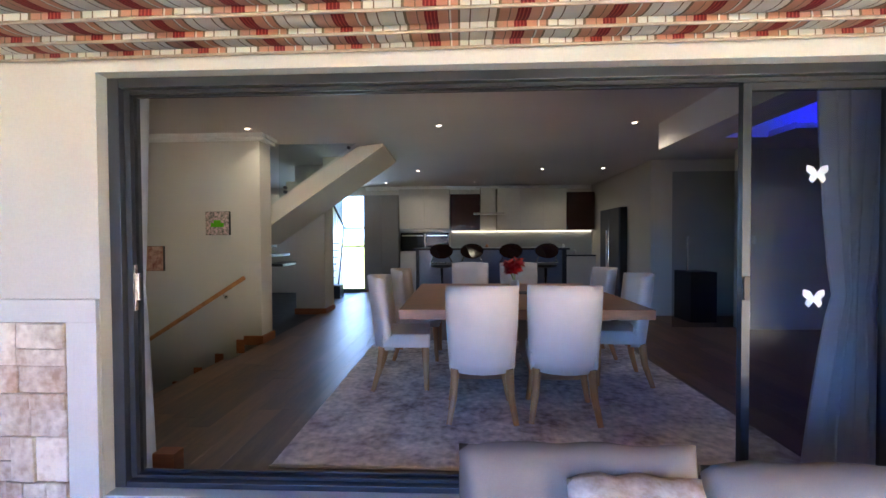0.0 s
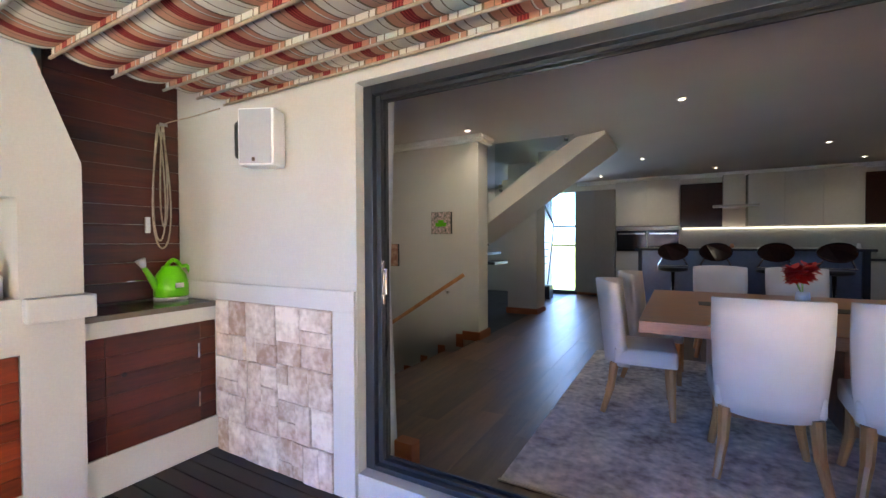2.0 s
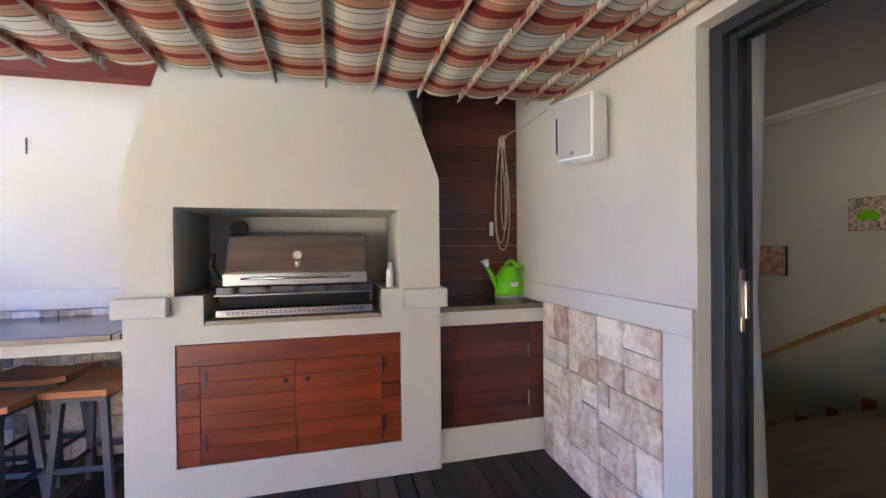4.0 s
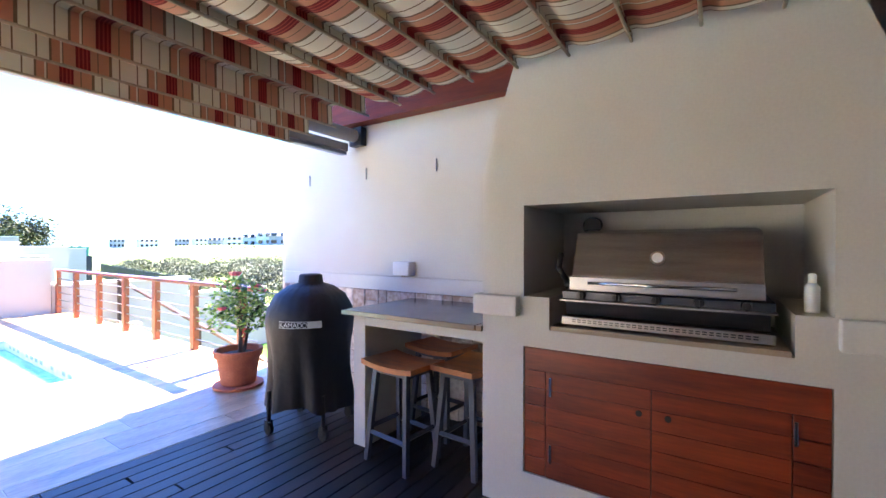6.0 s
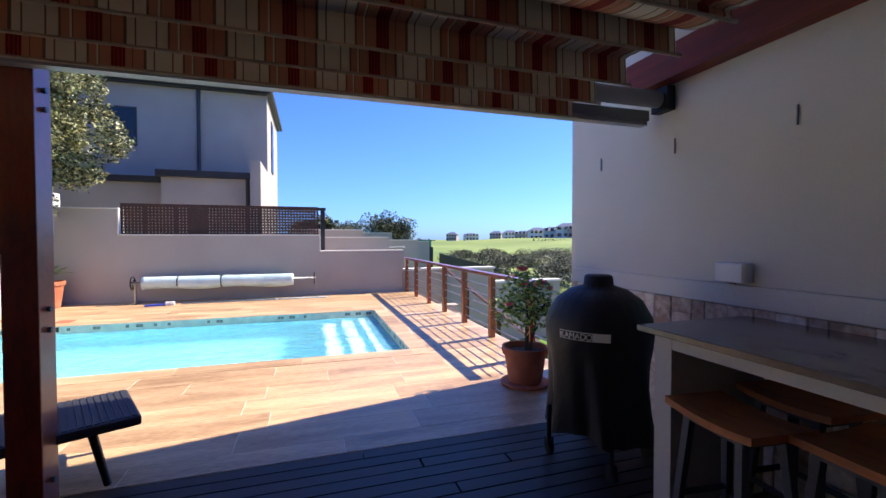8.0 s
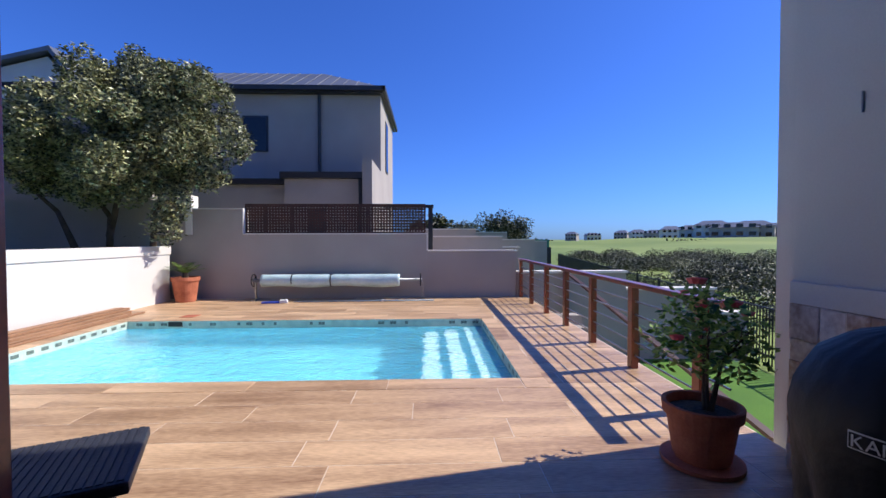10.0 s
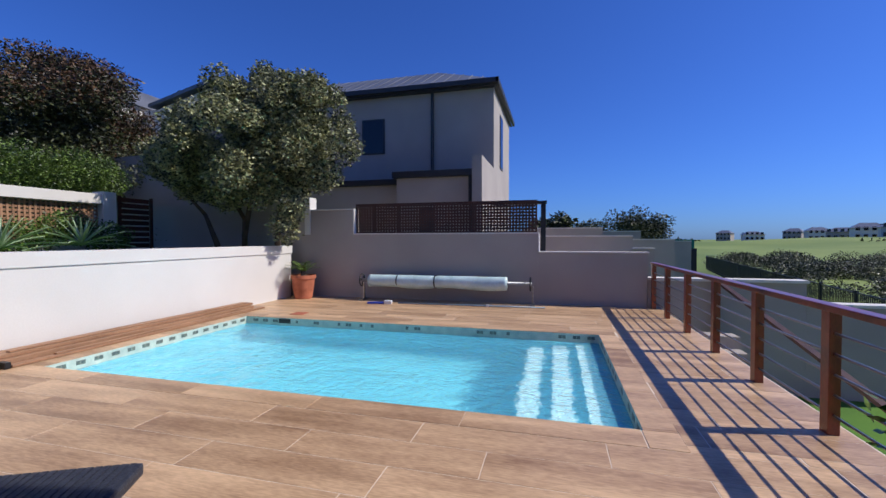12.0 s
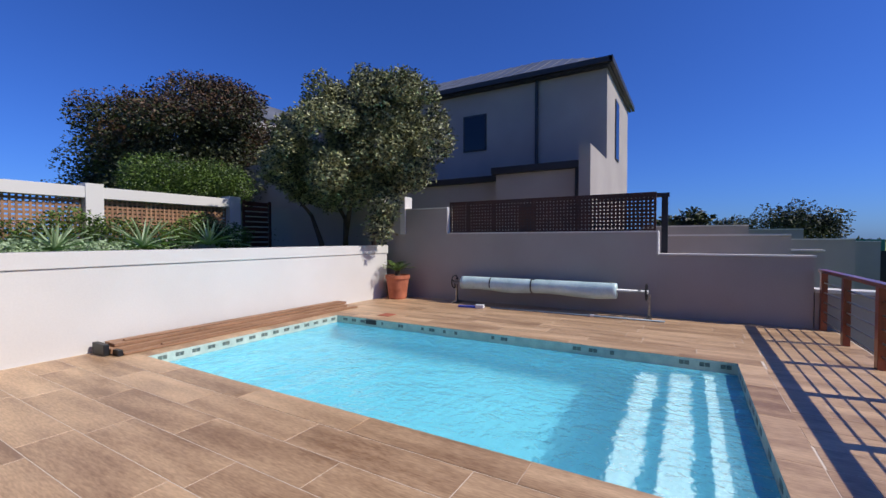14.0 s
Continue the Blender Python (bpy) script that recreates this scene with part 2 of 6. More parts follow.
BARK = surf("bark", lin(.24, .19, .15), lin(.38, .32, .27), 9, 0.9, 0.6, 30, depth=0.01)
PETAL = surf("pink_petal", lin(.86, .26, .32), lin(.97, .55, .55), 20, 0.5, 0.1, 60, translucent=0.2)
REDPETAL = surf("red_petal", lin(.65, .05, .05), lin(.85, .12, .10), 20, 0.5, 0.1, 60)
GREEN = surf("green_plastic", lin(.33, .72, .07), lin(.42, .80, .12), 2, 0.3, 0.02, 60)
WHITEP = surf("white_plastic", lin(.85, .85, .85), lin(.92, .92, .92), 2, 0.4, 0.02, 60)
GRILLE = surf("speaker_grille", lin(.62, .62, .64), lin(.68, .68, .70), 200, 0.6, 0.3, 700, depth=0.001)
ROPE = surf("cream_cord", lin(.66, .60, .52), lin(.78, .72, .64), 30, 0.8, 0.2, 300)
ROOFMETAL = surf("grey_metal_roof", lin(.36, .37, .39), lin(.46, .47, .50), 1, 0.4, 0.1, 20, metal=0.2)
GUTTER = surf("dark_gutter", lin(.14, .14, .16), lin(.18, .18, .20), 2, 0.5, 0.05, 60)
POOLIN = surf("pool_plaster", lin(.44, .77, .85), lin(.52, .83, .89), 1.0, 0.7, 0.1, 30)
STEPGLINT = surf("pool_step_highlight", lin(.82, .88, .90), lin(.90, .94, .95), 1.0, 0.7, 0.1, 30)
BUBBLE = surf("pool_cover_plastic", lin(.66, .76, .77), lin(.80, .88, .88), 4, 0.3, 0.5, 40, depth=0.01)
WINDOWDARK = surf("dark_window_glass", lin(.05, .06, .07), lin(.08, .09, .10), 1, 0.05, 0, 60)
GLASS = glass_mat("clear_glass", (0.90, 0.93, 0.93))
GLASS_TINT = glass_mat("tinted_glass", (0.80, 0.82, 0.84), ior=1.12)
LATTICE = surf("dark_brown_lattice_wood", lin(.20, .11, .09), lin(.30, .17, .13), 5, 0.6, 0.2, 40)

# ---- mesh helpers ----
def box(bm, x0, x1, y0, y1, z0, z1):
    v = [bm.verts.new((x, y, z)) for z in (z0, z1) for y in (y0, y1) for x in (x0, x1)]
    for f in ((0, 2, 3, 1), (4, 5, 7, 6), (0, 1, 5, 4), (2, 6, 7, 3), (0, 4, 6, 2), (1, 3, 7, 5)):
        bm.faces.new([v[i] for i in f])
    return v


def tube(bm, a, b, r0, r1=None, seg=12, caps=True):
    a, b = Vector(a), Vector(b)
    r1 = r0 if r1 is None else r1
    q = (b - a).to_track_quat("Z", "Y")
    rings = []
    for p, r in ((a, r0), (b, r1)):
        rings.append([bm.verts.new(p + q @ Vector((r * math.cos(2 * math.pi * k / seg), r * math.sin(2 * math.pi * k / seg), 0))) for k in range(seg)])
    for k in range(seg):
        bm.faces.new((rings[0][k], rings[0][(k + 1) % seg], rings[1][(k + 1) % seg], rings[1][k]))
    if caps:
        bm.faces.new(rings[0][::-1])
        bm.faces.new(rings[1])


def path_tube(bm, pts, r, seg=8):
    for a, b in zip(pts[:-1], pts[1:]):
        tube(bm, a, b, r, r, seg)


def lathe(bm, profile, seg=24, center=(0, 0, 0), closed=True):
    """A turned shape from (radius, height) pairs."""
    c = Vector(center)
    rings = [[bm.verts.new(c + Vector((r * math.cos(2 * math.pi * k / seg), r * math.sin(2 * math.pi * k / seg), z))) for k in range(seg)] for r, z in profile]
    for a, b in zip(rings[:-1], rings[1:]):
        for k in range(seg):
            bm.faces.new((a[k], a[(k + 1) % seg], b[(k + 1) % seg], b[k]))
    if closed:
        bm.faces.new(rings[0][::-1])
        bm.faces.new(rings[-1])


def prism(bm, outline, axis, a, b):
    """An outline of pairs pushed along one axis from a to b."""
    def at(p, w):
        return {"x": (w, p[0], p[1]), "y": (p[0], w, p[1]), "z": (p[0], p[1], w)}[axis]
    lo, hi = [bm.verts.new(at(p, a)) for p in outline], [bm.verts.new(at(p, b)) for p in outline]
    bm.faces.new(lo[::-1])
    bm.faces.new(hi)
    for k in range(len(outline)):
        j = (k + 1) % len(outline)
        bm.faces.new((lo[k], lo[j], hi[j], hi[k]))


def part(name, bm, material, parent=None, label="", bevel=0.0, smooth=False, kind="", matrix=None):
    if bevel:
        bmesh.ops.bevel(bm, geom=bm.edges[:], offset=bevel, segments=2, affect="EDGES", profile=0.6)
    bmesh.ops.recalc_face_normals(bm, faces=bm.faces[:])
    me = bpy.data.meshes.new(name)
    if smooth:
        for f in bm.faces:
            f.smooth = True
    bm.to_mesh(me)
    bm.free()
    me.materials.append(material)
    ob = new(name, me)
    if parent:
        ob.parent = parent
    if matrix is not None:
        ob.matrix_basis = matrix
    return tagged(ob, label, kind=kind)


def thing(name, label, category, at=(0, 0, 0), turn=0.0, group=""):
    ob = new(name)
    ob.matrix_basis = pose(*at, 0, 0, turn)
    ob.empty_display_size = 0.1
    return tagged(ob, label, category, group)


def boxes(*rows):
    bm = bmesh.new()
    for r in rows:
        box(bm, *r)
    return bm


def structure(name, bm, material, label="", bevel=0.0):
    return part(name, bm, material, label=label, bevel=bevel, kind="structure")


# ---- large structure ----
YW = 1.57          # outer face of the house wall
XW = -4.20         # face of the side wall behind the barbecue
OPEN_L, OPEN_R, OPEN_T = -2.34, 1.30, 2.083


structure("wall_house", boxes((-4.2, OPEN_L, YW, YW + 0.18, -0.2, 3.0), (OPEN_R, 7.5, YW, YW + 0.18, -0.2, 3.0),
                              (OPEN_L, OPEN_R, YW, YW + 0.18, OPEN_T, 3.0), (OPEN_L, OPEN_R, YW, YW + 0.18, -0.2, 0.0)), PLASTER,
          "off-white painted plaster wall of the house round the sliding door")
structure("wall_upper_house", boxes((-4.197, 7.5, YW + 0.1, YW + 0.4, 3.0, 6.2), (-6.9, -4.6, YW, YW + 0.3, -1.5, 6.2), (-4.6, -4.2, 1.752, 1.87, -1.5, 6.2)), PLASTER, "off-white upper wall of the house")
structure("wall_side", boxes((-4.47, XW, -3.37, 1.75, -1.5, 6.0), (-4.60, -4.47, -3.8, 1.75, -1.5, 6.0)), PLASTER,
          "tall off-white painted side wall behind the barbecue")
structure("deck_base", boxes((-4.2, 3.31, -2.66, YW, -0.4, -0.036)), BLACK, "dark base under the timber deck")
# Added out of view: closes the +x end so less daylight reaches the deck.
structure("wall_end", boxes((3.63, 3.81, -2.34, YW - 0.003, 0.0, 2.857)), PLASTER, "unseen plastered wall added to shade the covered deck")
structure("threshold", boxes((OPEN_L, OPEN_R, YW, YW + 0.18, 0.0, 0.02)), PLASTER, "plastered door threshold")

# terrace slab round the pool
PX0, PX1, PY0, PY1 = -3.0, 2.60, -7.83, -4.92
structure("terrace_slab", boxes((-4.33, PX0 - 0.02, -10.4, -2.66, -1.6, -0.0012), (PX1 + 0.02, 3.45, -10.4, -2.66, -1.6, -0.0012),
                                (PX0 - 0.02, PX1 + 0.02, -10.4, PY0 - 0.02, -1.6, -0.0012), (PX0 - 0.02, PX1 + 0.02, PY1 + 0.02, -2.66, -1.6, -0.0012)),
          GROUT, "pale grout bed of the pool terrace")
structure("pool_shell", boxes((PX0 - 0.02, PX1 + 0.02, PY0 - 0.02, PY1 + 0.02, -1.2, -1.05),
                              (PX0 - 0.02, PX0, PY0, PY1, -1.05, -0.15), (PX1, PX1 + 0.02, PY0, PY1, -1.05, -0.15),
                              (PX0, PX1, PY0 - 0.02, PY0, -1.05, -0.15), (PX0, PX1, PY1, PY1 + 0.02, -1.05, -0.15)), POOLIN,
          "pale blue plastered pool basin")

# retaining wall on the garden side
structure("wall_retaining", boxes((3.32, 3.60, -10.12, 1.57, -0.3, 0.98), (3.30, 3.62, -10.14, 1.57, 0.98, 1.155)), WHITE_WALL,
          "white painted retaining wall with a flat cap", bevel=0.006)
structure("garden_ground", boxes((3.60, 45, -12.6, 1.5, -1.0, 1.06), (3.60, 45, -60, -12.6, -1.0, 0.4)), LAWN, "raised garden lawn")
# boundary wall behind the pool
for x0, x1, zb, zt in ((-4.10, -2.10, -1.5, 1.02), (-2.0995, 1.92, -0.5, 1.40), (1.9205, 3.05, -0.5, 1.95), (3.0505, 12.0, -0.5, 2.15)):
    structure("wall_boundary", boxes((x0, x1, -10.62, -10.40, zb, zt)), PLASTER_GREY, "warm grey plastered boundary wall with steps in its top")
structure("wall_cap", boxes((-4.12, -2.12, -10.65, -10.38, 1.02, 1.045), (-2.12, 1.90, -10.65, -10.38, 1.40, 1.425),
                            (1.90, 3.03, -10.65, -10.38, 1.95, 1.975), (-2.125, -2.10, -10.645, -10.385, 1.045, 1.40), (1.895, 1.92, -10.645, -10.385, 1.425, 1.95)), WHITE_WALL,
          "white capping on the boundary wall")

# ground: one sheet to the horizon
bm = bmesh.new()
xs = sorted(set([-900, -600, -400, -280, -200, -150, -110] + list(range(-200, -90, 10)) + list(range(-90, -3, 3)) + [-4, 0, 10, 30, 60, 120, 300, 700]))
ys = sorted(set([-1500, -1000, -600, -400, -300, -230, -180, -150] + list(range(-230, -130, 10)) + list(range(-130, 60, 3)) + [90, 150, 300, 600]))
grid = {}
for i, x in enumerate(xs):
    for j, y in enumerate(ys):
        far = min(max((math.hypot(x + 4, y) - 25) / 120, 0), 1)
        z = -1.5 + 0.7 * far + (noise.noise(Vector((x * 0.03, y * 0.03, 0))) * 0.7 * far if x < -12 else 0)
        z += 2.9 * math.exp(-((x + 116) ** 2 + (y + 156) ** 2) / 65 ** 2)
        grid[i, j] = bm.verts.new((x, y, z))
for i in range(len(xs) - 1):
    for j in range(len(ys) - 1):
        bm.faces.new((grid[i, j], grid[i + 1, j], grid[i + 1, j + 1], grid[i, j + 1]))
GROUND = surf("ground_grass", lin(.32, .42, .16), lin(.52, .57, .29), 0.03, 0.95, 0.5, 3, depth=0.05, large=0.75)
ground = part("ground", bm, GROUND, label="rough grass and dunes of the golf course", smooth=True, kind="structure")
structure("lawn_strip", boxes((-9.0, -4.62, -3.85, 6, -1.5, -1.44), (-9.0, -4.34, -10.39, -3.85, -1.5, -1.44), (-9.2, -4.11, -26, -10.64, -1.5, -1.42)), LAWN, "narrow strip of bright lawn below the terrace")
structure("neighbour_terrace", boxes((-4.1, 3.6, -20, -10.62, -1.5, 0.0)), GROUT, "paved yard behind the boundary wall")

# ---- room inside ----
CZ = 2.66
structure("floor_base", boxes((-3.22, 5.2, YW + 0.18, 10.2, -0.3, 0.006), (-6.5, -3.22, 5.2, 10.2, -0.3, 0.006)), BLACK, "dark bed under the laminate")
structure("ceiling", boxes((-6.5, 1.638, YW + 0.18, 10.2, CZ, CZ + 0.2), (1.638, 5.2, 4.75, 10.2, CZ, CZ + 0.2)), CEIL, "smooth light grey ceiling")
structure("wall_picture", boxes((-6.5, -3.20, 4.90, 5.20, -2.5, CZ)), INNER, "plain light wall beside the stairwell with two pictures")
structure("wall_stair_left", boxes((-6.6, -6.5, 1.87, 10.2, -2.5, CZ)), INNER, "plain wall of the stairwell")
structure("wall_kitchen", boxes((-3.05, 5.2, 10.2, 10.4, 0, CZ), (-6.5, -3.95, 10.2, 10.4, 0, CZ), (-3.95, -3.05, 10.2, 10.4, 2.45, CZ)), INNER, "plain back wall of the kitchen")
structure("wall_fridge_side", boxes((2.55, 2.7, 7.0, 10.2, 0, CZ)), INNER, "plain side wall of the kitchen")
structure("wall_inner_right", boxes((5.2, 5.3, 1.87, 10.2, 0, CZ)), INNER, "plain far side wall of the room")
structure("wall_passage", boxes((2.7, 5.2, 7.0, 7.15, 0, CZ)), INNER, "plain wall beside the glass door")
structure("bulkhead", boxes((1.64, 2.05, YW + 0.18, 4.75, 2.36, 2.90), (2.05, 5.2, 4.2, 4.75, 2.36, 2.90),
                            (2.05, 5.2, YW + 0.18, 4.2, 2.80, 2.9), (3.9, 5.2, YW + 0.18, 4.2, 2.36, 2.42), (2.5, 3.9, 3.85, 4.2, 2.36, 2.42)), CEIL, "dropped ceiling edge with a lit recess")
structure("stairwell_floor", boxes((-6.5, -3.22, 1.87, 4.90, -2.6, -2.5)), INNER, "floor at the bottom of the stairwell")
structure("stairwell_side", boxes((-3.30, -3.22, 1.87, 5.20, -2.5, -0.3)), INNER, "wall under the floor edge of the stairwell")
structure("column", boxes((-3.63, -3.10, 7.10, 7.60, 0.006, CZ)), INNER, "square plastered column under the stair", bevel=0.004)
# inclined underside of the upper stair
bm = bmesh.new()
prism(bm, [(-3.75, 1.26), (-3.75, 1.55), (-2.10, 2.62), (-1.75, 2.66), (-1.75, 2.62)], "y", 5.5, 6.7)
structure("stair_flight", bm, INNER, "inclined white underside of the upper flight")
bm = bmesh.new()
for k in range(5):
    box(bm, -5.6 + k * 0.28, -5.2 + k * 0.28, 7.6, 8.6, 0.95 + k * -0.18 + 0.6, 1.0 + k * -0.18 + 0.6)
TREAD = surf("dark_tread", lin(.10, .08, .08), lin(.17, .13, .12), 3, 0.4, 0.1, 30)
structure("open_stair", bm, TREAD, "dark open treads of the far stair")

# cornices and skirtings
def cornice(name, x0, x1, y0, y1):
    bm = bmesh.new()
    box(bm, x0, x1, y0, y1, CZ - 0.05, CZ - 0.002)
    if abs(x1 - x0) > abs(y1 - y0):
        box(bm, x0, x1, y0 + 0.03, y1, CZ - 0.09, CZ - 0.05)
    else:
        box(bm, x0 , x1 - 0.03, y0, y1, CZ - 0.09, CZ - 0.05)
    return structure(name, bm, WHITE, "white moulded cornice", bevel=0.008)


cornice("cornice_picture_wall", -6.4, -3.12, 4.81, 4.898)
cornice("cornice_wall_end", -3.198, -3.11, 4.90, 5.22)
cornice("cornice_kitchen", -3.05, 2.5, 10.11, 10.198)
structure("skirting_wall_end", boxes((-3.42, -3.17, 4.87, 4.898, 0.006, 0.12), (-3.198, -3.17, 4.90, 5.22, 0.006, 0.12)), SKIRT, "orange-brown wooden skirting")
structure("skirting_column", boxes((-3.65, -3.08, 7.07, 7.098, 0.006, 0.11), (-3.098, -3.075, 7.10, 7.6, 0.006, 0.11)), SKIRT, "orange-brown wooden skirting")
structure("skirting_door", boxes((-2.36, -2.24, 1.90, 1.98, 0.006, 0.16)), SKIRT, "orange-brown wooden skirting")
structure("skirting_back", boxes((-3.05, -2.1, 10.17, 10.198, 0.006, 0.11)), SKIRT, "orange-brown wooden skirting")
bm = bmesh.new()
for k in range(9):
    x = -3.42 - k * 0.28
    box(bm, x - 0.10, x, 4.875, 4.898, -0.18 * k - 0.10, -0.18 * k + 0.07)
structure("skirting_stair", bm, SKIRT, "stepped wooden skirting down the stairwell")
bm = bmesh.new()
for k in range(9):
    x = -3.42 - k * 0.28
    box(bm, x - 0.28, x, 1.87, 4.87, -0.18 * (k + 1) - 0.15, -0.18 * (k + 1))
structure("lower_stair", bm, FLOORWOOD, "wooden stair going down")

# ---- roof over the deck ----
def rod_z(x, y):
    z = float(np.interp(y, [-2.4, -1.7, -0.95, -0.5, 0.2, 1.0, 1.55], [1.985, 2.045, 2.11, 2.135, 2.125, 2.10, 2.128]))
    return z + 0.006 * (x + 3.35)


def fold_height(y):
    """How far the cloth rises above the rods; it hangs in deep folds at the front edge."""
    return float(np.interp(y, [-1.44, -1.22], [0.085, 0.0]))


# ---- covered terrace ----
RED, DRED, SALMON, CREAM, OLIVE = lin(.68, .27, .24), lin(.50, .12, .13), lin(.79, .58, .48), lin(.90, .88, .82), lin(.50, .42, .33)
CLOTH = stripes("striped_awning_cloth", "X", 0.34, [
    (0.0, CREAM), (0.10, OLIVE), (0.115, CREAM), (0.30, OLIVE), (0.315, CREAM), (0.39, OLIVE), (0.42, SALMON), (0.53, OLIVE), (0.54, SALMON),
    (0.61, DRED), (0.635, RED), (0.65, DRED), (0.675, RED), (0.69, DRED), (0.715, RED), (0.73, DRED), (0.755, SALMON), (0.87, OLIVE), (0.88, CREAM), (0.90, SALMON), (0.975, OLIVE)], translucent=0.2)
ROD_Y = [-2.12, -1.92, -1.70, -1.42, -1.18, -0.95, -0.72, -0.48, -0.24, 0.01, 0.25, 0.49, 0.73, 0.96, 1.19, 1.37, 1.53]
awning = thing("awning", "striped red, salmon and cream cloth awning sagging between rods", "awning")
bm = bmesh.new()
nx = 60
X0, X1 = -3.30, 3.58
rows = []
for a, b in zip(ROD_Y[:-1], ROD_Y[1:]):
    for k in range(8 if b != ROD_Y[-1] else 9):
        rows.append((a + (b - a) * k / 8, k / 8, a, b))
verts = []
for y, u, a, b in rows:
    line = []
    for i in range(nx + 1):
        x = X0 + (X1 - X0) * i / nx
        z0 = rod_z(x, a) * (1 - u) + rod_z(x, b) * u
        sag = 4 * u * (1 - u) * (0.022 if y > -1.4 else 0.012)
        wob = 0.012 * noise.noise(Vector((x * 1.3, y * 3, 2))) * 4 * u * (1 - u)
        fold = 0.008 * math.exp(-((u - 0.12) / 0.1) ** 2)
        line.append(bm.verts.new((x, y, z0 + 0.026 - sag + wob + fold + fold_height(y))))
    verts.append(line)
for r0, r1 in zip(verts[:-1], verts[1:]):
    for i in range(nx):
        bm.faces.new((r0[i], r0[i + 1], r1[i + 1], r1[i]))
part("cloth", bm, CLOTH, awning, smooth=True)
for y in ROD_Y:
    bm = bmesh.new()
    for i in range(24):
        xa, xb = X0 + (X1 - X0) * i / 24, X0 + (X1 - X0) * (i + 1) / 24
        ends = []
        for x in (xa, xb):
            zl, lean_ = rod_z(x, y), 0.006 * noise.noise(Vector((x * 2, y * 5, 1)))
            ends.append([bm.verts.new(q) for q in ((x, y - 0.005 + lean_, zl + 0.002), (x, y + 0.011 + lean_, zl + 0.002), (x, y + 0.006, zl + 0.034 + fold_height(y)), (x, y - 0.003, zl + 0.034 + fold_height(y)))])
        for k in range(4):
            bm.faces.new((ends[0][k], ends[0][(k + 1) % 4], ends[1][(k + 1) % 4], ends[1][k]))
    bmesh.ops.remove_doubles(bm, verts=bm.verts[:], dist=0.0003)
    part("rod_sleeve", bm, CLOTH, awning)
    bm = bmesh.new()
    tube(bm, (X0 - 0.035, y + 0.003, rod_z(X0, y) - 0.003), (X1, y + 0.003, rod_z(X1, y) - 0.003), 0.007, seg=8)
    part("rod", bm, ROPE, awning, "thin pale wooden rod", smooth=True)
# Extra cloth layer over the front bays, added so less light comes through.
bm = bmesh.new()
gat = []
for j in range(33):
    u = j / 32
    y = -2.16 + 0.98 * u
    gat.append([bm.verts.new((X0 - 0.02 + (X1 - X0 + 0.02) * i / nx, y, rod_z(0, y) + 0.085 + fold_height(y) - 0.022 * abs(math.sin(u * 9.4)) + 0.008 * noise.noise(Vector((i * 0.4, y * 4, 5))))) for i in range(nx + 1)])
for a, b in zip(gat[:-1], gat[1:]):
    for i in range(nx):
        bm.faces.new((a[i], a[i + 1], b[i + 1], b[i]))
part("dimming_cloth", bm, CLOTH, awning, "second layer of cloth added above the front bays to darken them", smooth=True)

beam = thing("wall_beam", "dark red mahogany beam along the side wall", "beam")
part("timber", boxes((-4.198, -4.08, -2.62, -0.62, 2.345, 2.56)), BEAMWOOD, beam, bevel=0.006)
# Assumed sheet, never in view; its low translucency holds back light from above.
structure("roof_sheet", boxes((-4.198, 3.82, -2.35, 1.56, 2.86, 2.90)), surf("milky_roof_sheet", lin(.8, .8, .8), lin(.85, .85, .85), 2, 0.5, 0, 30, translucent=0.05),
          "unseen milky sheet added above the awning to dim the daylight")
fascia = thing("gutter_beam", "grey aluminium beam along the open edge of the roof", "beam")
part("profile", boxes((-4.10, 3.6, -2.47, -2.38, 2.12, 2.19)), LIGHTALU, fascia, bevel=0.006)
part("lower_lip", boxes((-4.10, 3.6, -2.465, -2.40, 2.095, 2.117)), LIGHTALU, fascia)
blind = thing("rolled_blind", "rolled grey outdoor blind under the roof edge", "blind")
bm = bmesh.new()
tube(bm, (-4.12, -2.33, 2.25), (3.58, -2.33, 2.25), 0.055, seg=16)
part("roll", bm, surf("blind_cloth", lin(.55, .55, .56), lin(.62, .62, .63), 3, 0.8, 0.1, 90), blind, smooth=True)
part("bracket", boxes((-4.198, -4.13, -2.40, -2.26, 2.17, 2.33)), BLACK, blind, bevel=0.004)

post = thing("timber_post", "varnished red mahogany post at the edge of the deck", "post")
part("timber", boxes((-0.665, -0.525, -2.61, -2.475, 0.0, 2.86)), RAILWOOD, post, bevel=0.006)
for z in (2.02, 1.93, 0.98, 0.88, 0.15):
    bm = bmesh.new()
    tube(bm, (-0.668, -2.54, z), (-0.683, -2.54, z), 0.014, seg=6)
    part("bolt", bm, GREYSTEEL, post)

# ---- built-in barbecue ----
HX = -3.445
hy0, hy1 = -0.715, 0.875
braai = thing("barbecue_hood", "off-white plastered built-in barbecue with a tapering hood", "fireplace")
bm = bmesh.new()
# lower body around the cupboard and upper body around the niche
for r in ((-4.198, HX, hy0, -0.49, 0.0, 1.68), (-4.198, HX, 0.645, hy1, 0.0, 1.68), (-4.198, HX, -0.49, 0.645, 0.0, 0.19),
          (-4.198, HX, -0.49, 0.645, 0.81, 0.90), (-4.198, HX, -0.49, -0.36, 0.90, 1.055), (-4.198, HX, 0.54, 0.645, 0.90, 1.055),
          (-4.198, HX, -0.49, 0.645, 1.50, 1.68), (-4.198, -4.08, -0.49, 0.645, 0.90, 1.50)):
    box(bm, *r)
bmesh.ops.remove_doubles(bm, verts=bm.verts[:], dist=0.0005)
part("body", bm, PLASTER, braai)
